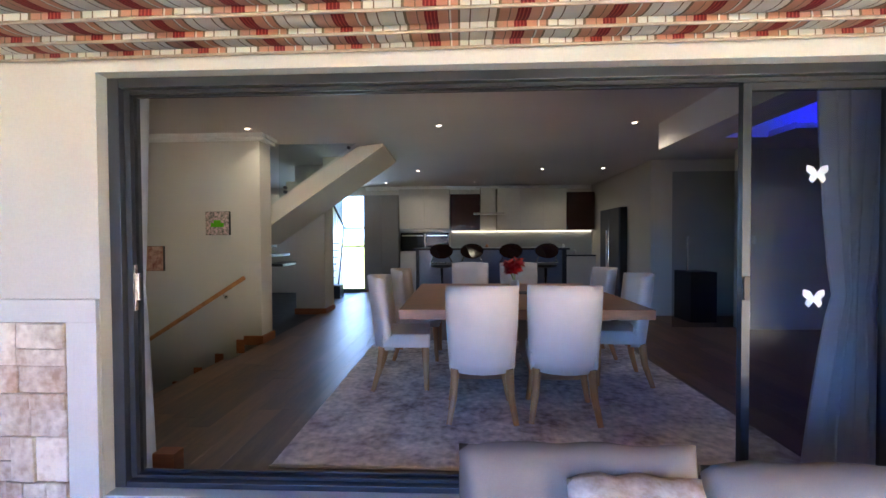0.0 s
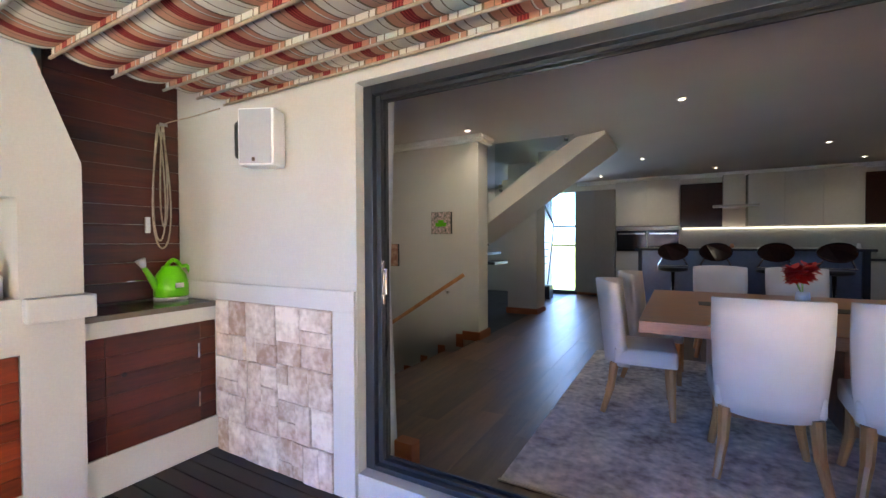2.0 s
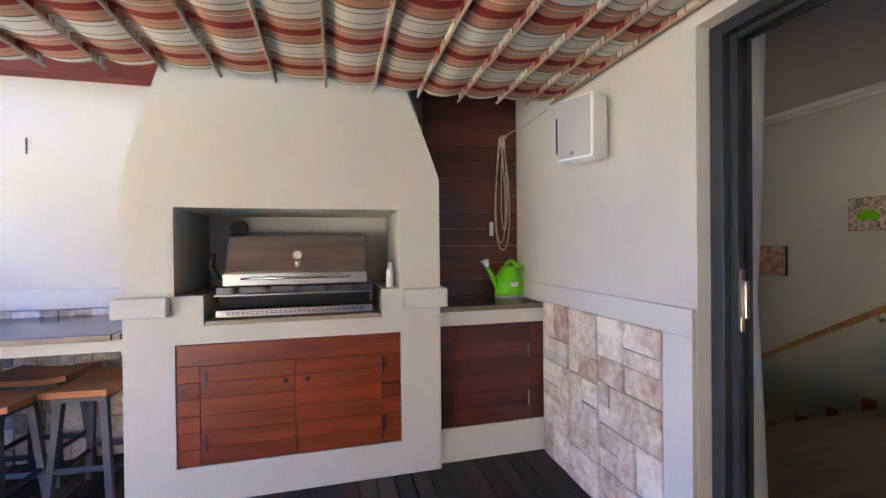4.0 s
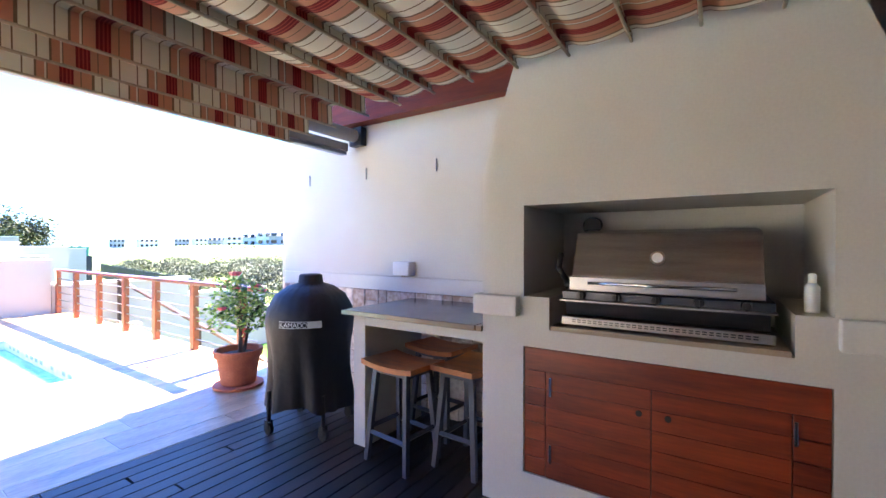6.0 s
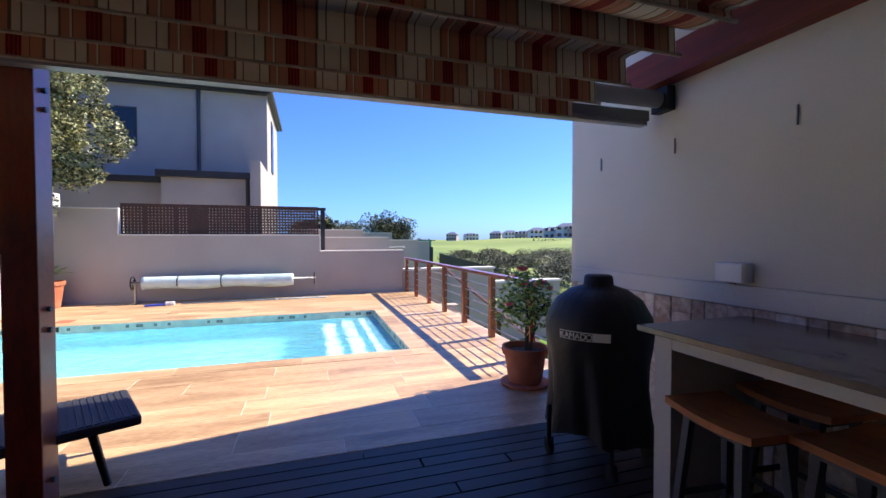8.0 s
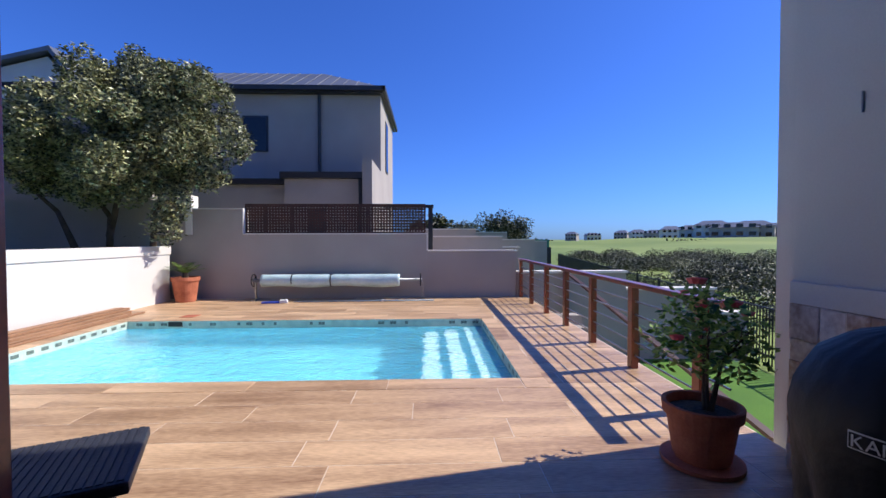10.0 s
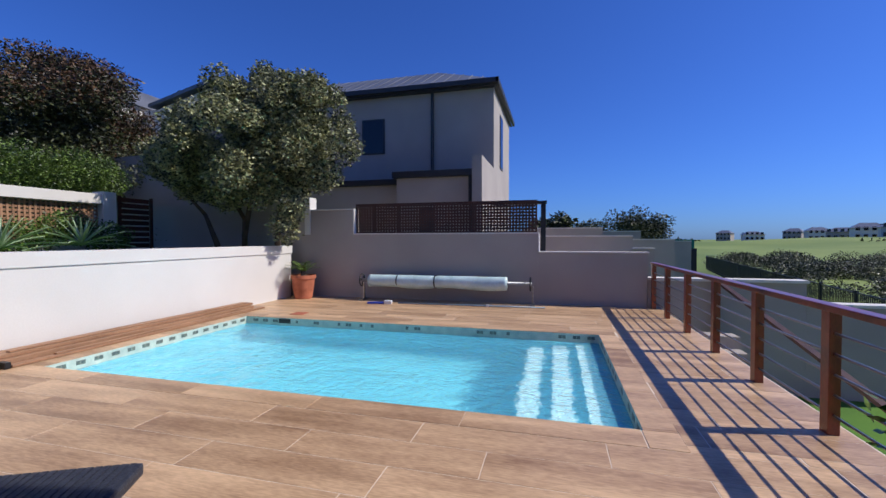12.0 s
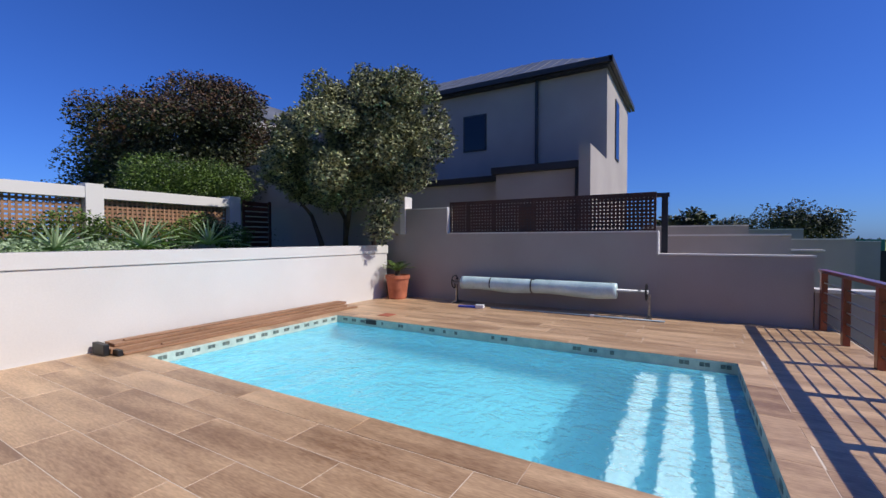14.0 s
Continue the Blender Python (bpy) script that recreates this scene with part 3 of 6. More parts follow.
bm = bmesh.new()
prism(bm, [(hy0, 1.68), (hy1, 1.68), (0.695, 2.18), (0.56, 2.60), (-0.42, 2.60), (-0.55, 2.18)], "x", -4.198, HX)
part("hood", bm, PLASTER, braai)
part("capital", boxes((-3.60, HX + 0.045, -0.75, -0.51, 0.955, 1.055)), BAND, braai, "protruding light capital", bevel=0.008)
part("capital", boxes((-3.60, HX + 0.045, 0.655, 0.91, 0.945, 1.055)), BAND, braai, "protruding light capital", bevel=0.008)
part("hearth_slab", boxes((-4.0, HX + 0.012, -0.35, 0.53, 0.902, 0.925)), SLAB, braai, "beige stone slab under the grill", bevel=0.004)

grill = thing("gas_grill", "built-in stainless steel gas grill with a closed hood", "barbecue", (HX - 0.02, 0.09, 0.926))
bm = bmesh.new()
prism(bm, [(-0.50, 0.165), (-0.062, 0.165), (-0.062, 0.235), (-0.15, 0.44), (-0.40, 0.46), (-0.50, 0.38)], "y", -0.37, 0.37)
part("lid", bm, STEEL, grill, bevel=0.012)
bm = bmesh.new()
prism(bm, [(-0.45, 0.052), (-0.034, 0.052), (-0.014, 0.116), (-0.45, 0.116)], "y", -0.385, 0.385)
part("control_panel", bm, DARKSTEEL, grill, "dark reflecting steel panel", bevel=0.003)
part("ledge", boxes((-0.45, 0.004, -0.405, 0.405, 0.118, 0.126)), STEEL, grill, bevel=0.002)
# Darker steel colour here stands in for a dimmer reflection of the terrace.
part("knob_strip", boxes((-0.45, -0.020, -0.40, 0.40, 0.127, 0.162)), DARKSTEEL, grill, bevel=0.002)
part("lid_band", boxes((-0.06, -0.036, -0.372, 0.372, 0.166, 0.232)), STEEL, grill, bevel=0.004)
lower = part("drip_tray", boxes((-0.45, -0.01, -0.40, 0.40, 0.006, 0.045)), STEEL, grill, bevel=0.004)
for k in range(30):
    bm = bmesh.new()
    box(bm, -0.012, -0.007, -0.35 + k * 0.0235, -0.334 + k * 0.0235, 0.030, 0.0345)
    box(bm, -0.012, -0.007, -0.35 + k * 0.0235, -0.334 + k * 0.0235, 0.0205, 0.025)
    part("slot", bm, BLACK, lower)
bm = bmesh.new()
tube(bm, (-0.012, -0.28, 0.205), (-0.012, 0.28, 0.205), 0.007)
for y in (-0.26, 0.26):
    tube(bm, (-0.035, y, 0.205), (-0.012, y, 0.205), 0.006)
part("handle", bm, CHROME, grill, smooth=True)
for k in range(5):
    bm = bmesh.new()
    y = -0.31 + k * 0.155
    tube(bm, (-0.022, y, 0.147), (0.010, y, 0.147), 0.020, 0.016, 14)
    box(bm, 0.008, 0.022, y - 0.003, y + 0.003, 0.130, 0.164)
    part("knob", bm, BLACK, grill)
bm = bmesh.new()
tube(bm, (-0.09, 0.0, 0.315), (-0.055, 0.0, 0.325), 0.030, seg=20)
gauge = part("gauge", bm, CHROME, grill)
bm = bmesh.new()
tube(bm, (-0.056, 0.0, 0.325), (-0.052, 0.0, 0.326), 0.022, seg=20)
part("dial", bm, WHITEP, gauge)
bm = bmesh.new()
path_tube(bm, [(-0.10, -0.40, 0.20), (-0.06, -0.43, 0.27), (-0.08, -0.425, 0.34)], 0.014)
tube(bm, (-0.10, -0.40, 0.20), (-0.10, -0.385, 0.17), 0.022)
part("side_burner_tap", bm, BLACK, grill, smooth=True)
fan = thing("wall_lamp", "small black round fitting in the corner of the barbecue niche", "lamp", (-4.04, -0.30, 1.43))
bm = bmesh.new()
tube(bm, (-0.038, 0, 0), (0.045, 0, -0.015), 0.042, 0.052, 16)
part("housing", bm, BLACK, fan)
bottle = thing("spray_bottle", "small white bottle on the ledge beside the grill", "bottle", (-3.55, 0.60, 1.056))
bm = bmesh.new()
lathe(bm, [(0.021, 0), (0.023, 0.01), (0.023, 0.095), (0.012, 0.11)])
part("body", bm, WHITEP, bottle, smooth=True)
bm = bmesh.new()
lathe(bm, [(0.013, 0.11), (0.013, 0.14), (0.008, 0.145)])
part("cap", bm, WHITEP, bottle, smooth=True)


def plank_door(name, y0, y1, z0, z1, x, hinge, label, mat=MAHOG, frame_w=0.11, top_w=0.11, divide=True, knobs=()):
    """A cupboard front of horizontal planks with doors, knobs and hinges."""
    ob = thing(name, label, "cupboard", (x, 0, 0))
    part("backing", boxes((-0.05, -0.022, y0, y1, z0, z1)), BLACK, ob)
    part("rail_top", boxes((-0.02, 0.0, y0 + 0.002, y1 - 0.002, z1 - top_w, z1 - 0.002)), mat, ob, bevel=0.003)
    if divide:
        doors = [(y0 + frame_w, (y0 + y1) / 2 - 0.002), ((y0 + y1) / 2 + 0.002, y1 - frame_w)]
        sides = [(y0 + 0.002, y0 + frame_w - 0.004), (y1 - frame_w + 0.004, y1 - 0.002)]
    else:
        doors = [(y0 + frame_w, y1 - frame_w)]
        sides = [(y0 + 0.002, y0 + frame_w - 0.004), (y1 - frame_w + 0.004, y1 - 0.002)]
    n = 6
    h = (z1 - top_w - z0) / n
    for a, b in sides:
        for k in range(n):
            part("plank", boxes((-0.02, 0.0, a, b, z0 + k * h + 0.0015, z0 + (k + 1) * h - 0.0015)), mat, ob, bevel=0.002)
    for a, b in doors:
        d = part("door", boxes((-0.022, -0.019, a, b, z0 + 0.004, z1 - top_w - 0.003)), mat, ob)
        for k in range(n):
            part("plank", boxes((-0.019, 0.002, a, b, z0 + k * h + 0.001, z0 + (k + 1) * h - 0.0005)), mat, d, bevel=0.001)
    for y, z in knobs:
        bm = bmesh.new()
        tube(bm, (-0.004, y, z), (0.006, y, z), 0.013, seg=14)
        part("knob", bm, BLACK, ob)
    for y, z in hinge:
        bm = boxes((0.0, 0.008, y - 0.006, y + 0.006, z - 0.045, z + 0.045))
        part("hinge", bm, CHROME, ob, "bright steel hinge", bevel=0.002)
    return ob


plank_door("cupboard_doors", -0.488, 0.643, 0.192, 0.808, HX - 0.006, [(-0.355, 0.63), (-0.355, 0.31), (0.545, 0.63), (0.545, 0.31)],
           "reddish mahogany plank double cupboard doors under the grill", knobs=((0.03, 0.59), (0.14, 0.59)))
# the unit beside it, up to the house wall
side = thing("side_unit", "off-white plastered counter base beside the barbecue", "counter")
CX = -3.50
part("base", boxes((-4.198, CX, 0.877, 1.568, 0.0, 0.20), (-4.198, CX, 0.877, 1.568, 0.815, 0.90), (-4.198, -3.56, 0.877, 1.568, 0.20, 0.815)), PLASTER, side)
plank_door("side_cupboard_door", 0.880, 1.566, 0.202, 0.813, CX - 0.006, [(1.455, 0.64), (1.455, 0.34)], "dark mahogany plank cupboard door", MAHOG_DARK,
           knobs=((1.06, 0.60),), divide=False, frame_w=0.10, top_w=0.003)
top = thing("side_worktop", "brown-grey stone worktop beside the barbecue", "worktop")
part("slab", boxes((-4.198, CX + 0.03, 0.877, 1.567, 0.902, 0.932)), COUNTER, top, bevel=0.004)
# plank screen above the worktop
screen = thing("plank_screen", "dark mahogany horizontal plank cladding above the worktop", "cladding")
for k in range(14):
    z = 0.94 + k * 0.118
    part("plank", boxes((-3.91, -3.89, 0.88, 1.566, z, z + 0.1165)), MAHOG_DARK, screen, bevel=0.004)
for z in (1.06, 1.175, 1.29, 1.41):
    part("nail_strip", boxes((-3.888, -3.886, 1.25, 1.34, z, z + 0.004)), CHROME, screen)

# counter with open space for stools
lc = thing("stool_counter", "off-white plastered counter frame open underneath", "counter")
part("leg", boxes((-4.10, -3.485, -1.69, -1.59, 0.0, 0.855)), PLASTER, lc, bevel=0.004)
part("apron", boxes((-4.10, -3.485, -1.588, -0.717, 0.79, 0.855)), PLASTER, lc, bevel=0.003)
lt = thing("stone_worktop", "brown-grey stone worktop over the stools", "worktop")
part("slab", boxes((-4.198, -3.42, -1.74, -0.752, 0.857, 0.887)), COUNTER, lt, bevel=0.004)
part("end_strip", boxes((-4.198, -3.43, -0.750, -0.717, 0.857, 0.885)), COUNTER, lt)


def stool(at, turn):
    s = thing("bar_stool", "counter stool with an orange-brown dished wooden seat and blue-grey legs", "stool", at, turn, "stools under the counter")
    bm = bmesh.new()
    n = 8
    w, d = 0.21, 0.15
    topv, low = [], []
    for i in range(n + 1):
        u = -1 + 2 * i / n
        z = 0.592 + 0.018 * u * u
        topv.append([bm.verts.new((u * w, v * d, z)) for v in (-1, 1)])
        low.append([bm.verts.new((u * w, v * d, z - 0.030)) for v in (-1, 1)])
    for i in range(n):
        bm.faces.new((topv[i][0], topv[i + 1][0], topv[i + 1][1], topv[i][1]))
        bm.faces.new((low[i][0], low[i][1], low[i + 1][1], low[i + 1][0]))
        bm.faces.new((topv[i][0], low[i][0], low[i + 1][0], topv[i + 1][0]))
        bm.faces.new((topv[i][1], topv[i + 1][1], low[i + 1][1], low[i][1]))
    for i in (0, n):
        bm.faces.new((topv[i][0], topv[i][1], low[i][1], low[i][0]))
    part("seat", bm, SEATWOOD, s)
    for sx in (-1, 1):
        for sy in (-1, 1):
            bm = bmesh.new()
            tube(bm, (sx * 0.125, sy * 0.095, 0.565), (sx * 0.165, sy * 0.14, 0), 0.023, 0.021, 4)
            part("leg", bm, GREYSTEEL, s)
    part("seat_frame", boxes((-0.145, 0.145, -0.11, 0.11, 0.535, 0.559)), GREYSTEEL, s, bevel=0.003)
    for sx in (-1, 1):
        bm = bmesh.new()
        tube(bm, (sx * 0.151, -0.125, 0.20), (sx * 0.151, 0.125, 0.20), 0.016, seg=4)
        part("stretcher", bm, GREYSTEEL, s)
    for sy in (-1, 1):
        bm = bmesh.new()
        tube(bm, (-0.153, sy * 0.127, 0.17), (0.153, sy * 0.127, 0.17), 0.016, seg=4)
        part("stretcher", bm, GREYSTEEL, s)
    return s


st = stool((-3.51, -1.30, 0), 84)
copy_thing(st, pose(-3.98, -1.33, 0, 0, 0, 84))
copy_thing(st, pose(-3.70, -0.935, 0, 0, 0, -4))

# band and stone cladding
structure("wall_band", boxes((XW + 0.002, XW + 0.028, -3.36, -0.702, 0.93, 1.05)), BAND, "light grey band along the wall", bevel=0.004)
structure("wall_band_house", boxes((-3.47, -2.342, YW - 0.024, YW - 0.002, 0.945, 1.05), (-2.485, -2.342, YW - 0.024, YW - 0.002, 0.0, 0.945),
                                   (-4.155, -3.47, YW - 0.024, YW - 0.002, 0.935, 1.05)), BAND,
          "light grey raised band and border on the house wall", bevel=0.003)


def cladding(parent, wall, a0, a1, z0, z1, place, rng):
    """Irregular sawn stones that fill a rectangle, each one proud by its own amount."""
    x = a0
    rects = []

    def split(a, b, c, d, depth):
        w, h = b - a, d - c
        if depth == 0 or (w < 0.2 and h < 0.2) or (w * h < 0.042 and rng.random() < 0.7):
            rects.append((a, b, c, d))
            return
        if w > h * rng.uniform(0.7, 1.2):
            m = a + w * rng.uniform(0.35, 0.65)
            split(a, m, c, d, depth - 1)
            split(m, b, c, d, depth - 1)
        else:
            m = c + h * rng.uniform(0.35, 0.65)
            split(a, b, c, m, depth - 1)
            split(a, b, m, d, depth - 1)
    n = max(1, round((a1 - a0) / 0.9))
    for k in range(n):
        split(a0 + (a1 - a0) * k / n, a0 + (a1 - a0) * (k + 1) / n, z0, z1, 6)
    for a, b, c, d in rects:
        g = 0.002
        t = rng.uniform(0.016, 0.036)
        bm = bmesh.new()
        j = lambda: rng.uniform(-0.003, 0.003)
        pts = [(a + g, c + g), (b - g, c + g), (b - g, d - g), (a + g, d - g)]
        back = [bm.verts.new(place(p, q, 0.0)) for p, q in pts]
        mid = [bm.verts.new(place(p + j(), q + j(), t - 0.005)) for p, q in pts]
        cx, cz = (a + b) / 2, (c + d) / 2
        front = [bm.verts.new(place(p + (cx - p) * 0.06 + j(), q + (cz - q) * 0.06 + j(), t + j())) for p, q in pts]
        bm.faces.new(front)
        for u, v in ((back, mid), (mid, front)):
            for k in range(4):
                bm.faces.new((u[k], u[(k + 1) % 4], v[(k + 1) % 4], v[k]))
        part("stone", bm, STONE, parent)


rng = random.Random(5)
clad = structure("stone_cladding_house", boxes((-3.47, -2.487, YW - 0.012, YW - 0.002, 0.0, 0.943)), MORTAR, "cream and pink sandstone cladding of irregular blocks")
cladding(clad, "y", -3.468, -2.489, 0.0, 0.943, lambda p, q, t: (p, YW - 0.012 - t * 0.7, q), rng)
clad2 = structure("stone_cladding_side", boxes((XW + 0.002, XW + 0.012, -3.36, -0.702, 0.0, 0.928)), MORTAR, "cream sandstone cladding behind the counter")
cladding(clad2, "x", -3.36, -0.704, 0.0, 0.928, lambda p, q, t: (XW + 0.012 + t * 0.7, p, q), rng)
for y in (-1.52, -2.26, -3.0):
    h = thing("wall_bracket", "short slim metal strip fixed to the wall", "bracket", (XW + 0.001, y, 1.93))
    part("strip", boxes((0, 0.010, -0.0035, 0.0035, -0.05, 0.05)), LIGHTALU, h, bevel=0.002)
sock = thing("socket_box", "white weatherproof socket box on the wall above the counter", "socket", (XW + 0.002, -1.81, 1.12))
part("housing", boxes((0, 0.075, -0.085, 0.085, -0.055, 0.055)), WHITEP, sock, bevel=0.008)
part("lid", boxes((0.077, 0.085, -0.08, 0.08, -0.05, 0.05)), WHITEP, sock, bevel=0.002)
part("conduit", boxes((0, 0.018, -0.045, -0.015, -0.20, -0.057)), SLAB, sock, bevel=0.003)

# ---- sliding door ----
FY0, FY1 = 1.63, 1.75
door = thing("sliding_door", "charcoal aluminium sliding door standing open with one glazed leaf at its end", "door")
part("frame_side", boxes((-2.34, -2.285, FY0, FY1, 0.137, 2.08)), ALU, door, bevel=0.003)
part("frame_top", boxes((-2.283, 1.30, FY0, FY1, 2.035, 2.08)), ALU, door, bevel=0.003)
part("frame_bottom", boxes((-2.283, 1.30, FY0, FY1, 0.137, 0.165)), ALU, door, bevel=0.003)
part("track", boxes((-2.283, 1.30, FY0 + 0.035, FY0 + 0.045, 0.166, 0.180), (-2.283, 1.30, FY0 + 0.085, FY0 + 0.095, 0.166, 0.180)), ALU, door)
part("track_top", boxes((-2.283, 1.30, FY0 + 0.035, FY0 + 0.05, 2.015, 2.034), (-2.283, 1.30, FY0 + 0.085, FY0 + 0.1, 2.015, 2.034)), ALU, door)
part("frame_lip", boxes((-2.283, -2.255, FY0 + 0.03, FY0 + 0.055, 0.18, 2.03), (-2.283, -2.262, FY0 + 0.085, FY0 + 0.105, 0.18, 2.03)), ALU, door)
leaf = part("leaf", boxes((0.60, 0.638, FY0 + 0.05, FY0 + 0.085, 0.17, 2.03), (0.638, 1.23, FY0 + 0.05, FY0 + 0.085, 1.985, 2.03),
                          (0.638, 1.23, FY0 + 0.05, FY0 + 0.085, 0.17, 0.225), (1.23, 1.30, FY0 + 0.02, FY0 + 0.085, 0.17, 2.03)), ALU, door, "charcoal door leaf with a single pane", bevel=0.002)
pane = part("pane", boxes((0.638, 1.23, FY0 + 0.064, FY0 + 0.070, 0.225, 1.985)), GLASS_TINT, leaf, "dark reflecting pane")
pane.visible_shadow = False
lock = part("lock_plate", boxes((-2.254, -2.248, FY0 + 0.035, FY0 + 0.052, 0.98, 1.20)), CHROME, door, "steel lock plate with a handle", bevel=0.001)
part("handle", boxes((-2.248, -2.225, FY0 + 0.03, FY0 + 0.045, 1.03, 1.16)), CHROME, lock, bevel=0.003)
part("pull", boxes((0.605, 0.63, FY0 + 0.04, FY0 + 0.048, 1.03, 1.14)), BLACK, leaf, bevel=0.002)
structure("door_sill", boxes((OPEN_L, 1.30, YW, YW + 0.18, 0.02, 0.135)), PLASTER, "painted sill under the sliding door", bevel=0.004)


def butterfly(at):
    b = thing("butterfly_sticker", "white butterfly sticker on the glass", "sticker", at)
    for s in (-1, 1):
        bm = bmesh.new()
        pts = [(0, 0.012), (s * 0.018, 0.038), (s * 0.046, 0.044), (s * 0.048, 0.016), (s * 0.030, 0.0), (s * 0.038, -0.022), (s * 0.022, -0.040), (0, -0.012)]
        prism(bm, pts if s > 0 else pts[::-1], "y", -0.003, 0.0)
        part("wing", bm, WHITEP, b)
    return b


butterfly((0.935, FY0 + 0.062, 1.60))
butterfly((0.925, FY0 + 0.062, 1.035))


def curtain(label, x0, x1, y, z0, z1, waist=None, lean=0.0):
    c = thing("curtain", label, "curtain")
    bm = bmesh.new()
    nu, nv = 60, 24
    g = []
    for j in range(nv + 1):
        v = j / nv
        z = z0 + (z1 - z0) * v
        pinch = 1.0
        shift = 0.0
        if waist:
            d = abs(v - waist) / (1 - waist if v > waist else waist)
            pinch = 0.35 + 0.65 * min(d, 1) ** 0.7
            shift = (x1 - x0) * 0.5 * (1 - pinch)
        row = []
        for i in range(nu + 1):
            u = i / nu
            x = x0 + shift + (x1 - x0) * u * pinch + lean * (1 - v)
            row.append(bm.verts.new((x, y + 0.03 * math.sin(u * 34 + 0.6 * math.sin(v * 3)) + 0.008 * math.sin(u * 80), z)))
        g.append(row)
    for a, b in zip(g[:-1], g[1:]):
        for i in range(nu):
            bm.faces.new((a[i], a[i + 1], b[i + 1], b[i]))
    part("sheer", bm, SHEER, c, smooth=True)
    return c


curtain("white sheer curtain tied back beside the open door", -2.53, -2.38, 1.93, 0.03, 2.30, 0.45, 0.0)
curtain("white sheer curtain gathered behind the glass leaf", 1.20, 1.66, 2.02, 0.05, 2.34, 0.42, -0.06)
rod = thing("curtain_rail", "slim white curtain rail above the door", "rail")
bm = bmesh.new()
tube(bm, (-2.6, 1.96, 2.345), (1.7, 1.96, 2.345), 0.012)
part("tube", bm, WHITE, rod)
for x in (-2.5, 1.65):
    part("bracket", boxes((x, x + 0.02, 1.872, 1.95, 2.34, 2.36)), WHITE, rod)

# ---- dining area ----
FZ = 0.022
rug_m = surf("faded_rug", lin(.50, .44, .43), lin(.98, .93, .89), 3.2, 0.95, 0.6, 19, depth=0.004, large=0.5)
rug = thing("rug", "large cream and grey faded patterned rug under the dining table", "rug")
part("pile", boxes((-1.77, 1.30, 2.05, 5.05, FZ, FZ + 0.012)), rug_m, rug, bevel=0.003)
part("border", boxes((-1.78, 1.31, 2.035, 2.048, FZ, FZ + 0.009)), FABRIC_CHAIR, rug)
RZ = FZ + 0.013

table = thing("dining_table", "square mid-brown wooden dining table with a thick top", "table")
part("tabletop", boxes((-1.18, 0.84, 3.04, 5.07, 0.68, 0.76)), TABLEWOOD, table, bevel=0.006)
part("apron", boxes((-0.9, 0.56, 3.35, 4.8, 0.62, 0.679)), TABLEWOOD, table)
for x0, x1 in ((-0.72, -0.30), (-0.02, 0.40)):
    part("pedestal", boxes((x0, x1, 3.55, 4.55, RZ, 0.619)), TABLEWOOD, table, bevel=0.005)
runner = thing("table_runner", "dark runner lying across the table", "runner")
part("cloth", boxes((-0.8, 0.5, 4.0, 4.22, 0.7605, 0.765)), BLACK, runner)


def dining_chair(at, turn):
    c = thing("dining_chair", "light grey upholstered dining chair with splayed light wooden legs", "chair", at, turn, "chairs round the table")
    bm = bmesh.new()
    n, m = 10, 8
    outer, inner = [], []
    for j in range(m + 1):
        v = j / m
        z = 0.345 + 0.61 * v
        hw = 0.242 + 0.028 * math.sin(v * math.pi * 0.6)
        ro, ri = [], []
        for i in range(n + 1):
            u = -1 + 2 * i / n
            edge = (1 - abs(u) ** 6 * 0.05)
            yb = -0.25 - 0.07 * v + 0.12 * u * u
            top = 0.012 * (1 - u * u) if j == m else 0
            ro.append(bm.verts.new((u * hw * edge, yb, z + top)))
            ri.append(bm.verts.new((u * hw * edge * 0.99, yb + 0.065, z + top)))
        outer.append(ro)
        inner.append(ri)
    for j in range(m):
        for i in range(n):
            bm.faces.new((outer[j][i], outer[j][i + 1], outer[j + 1][i + 1], outer[j + 1][i]))
            bm.faces.new((inner[j][i], inner[j + 1][i], inner[j + 1][i + 1], inner[j][i + 1]))
        for i, s in ((0, 1), (n, -1)):
            bm.faces.new((outer[j][i], outer[j + 1][i], inner[j + 1][i], inner[j][i]))
    for i in range(n):
        bm.faces.new((outer[m][i], outer[m][i + 1], inner[m][i + 1], inner[m][i]))
        bm.faces.new((outer[0][i], inner[0][i], inner[0][i + 1], outer[0][i + 1]))
    part("backrest", bm, FABRIC_CHAIR, c, smooth=True)
    bm = bmesh.new()
    prism(bm, [(-0.235, -0.17), (0.235, -0.17), (0.25, 0.24), (-0.25, 0.24)], "z", 0.365, 0.485)
    part("seat", bm, FABRIC_CHAIR, c, bevel=0.02, smooth=True)
    for sx in (-1, 1):
        for sy, y0, y1 in ((-1, -0.17, -0.25), (1, 0.20, 0.21)):
            bm = bmesh.new()
            tube(bm, (sx * 0.19, y0, 0.365), (sx * 0.20, y0 + (y1 - y0) * 0.3, 0.18), 0.034, 0.027, 8)
            tube(bm, (sx * 0.20, y0 + (y1 - y0) * 0.3, 0.18), (sx * 0.232, y1, 0), 0.027, 0.020, 8)
            part("leg", bm, LEGWOOD, c)
    return c


ch = dining_chair((-0.535, 2.84, RZ), 0)
for x, y, a in ((0.06, 2.85, -6), (-1.20, 3.47, -86), (-1.14, 4.35, -92), (0.74, 3.62, 84), (0.72, 4.45, 88), (-0.55, 5.42, 180), (0.12, 5.42, 180)):
    copy_thing(ch, pose(x, y, RZ, 0, 0, a))

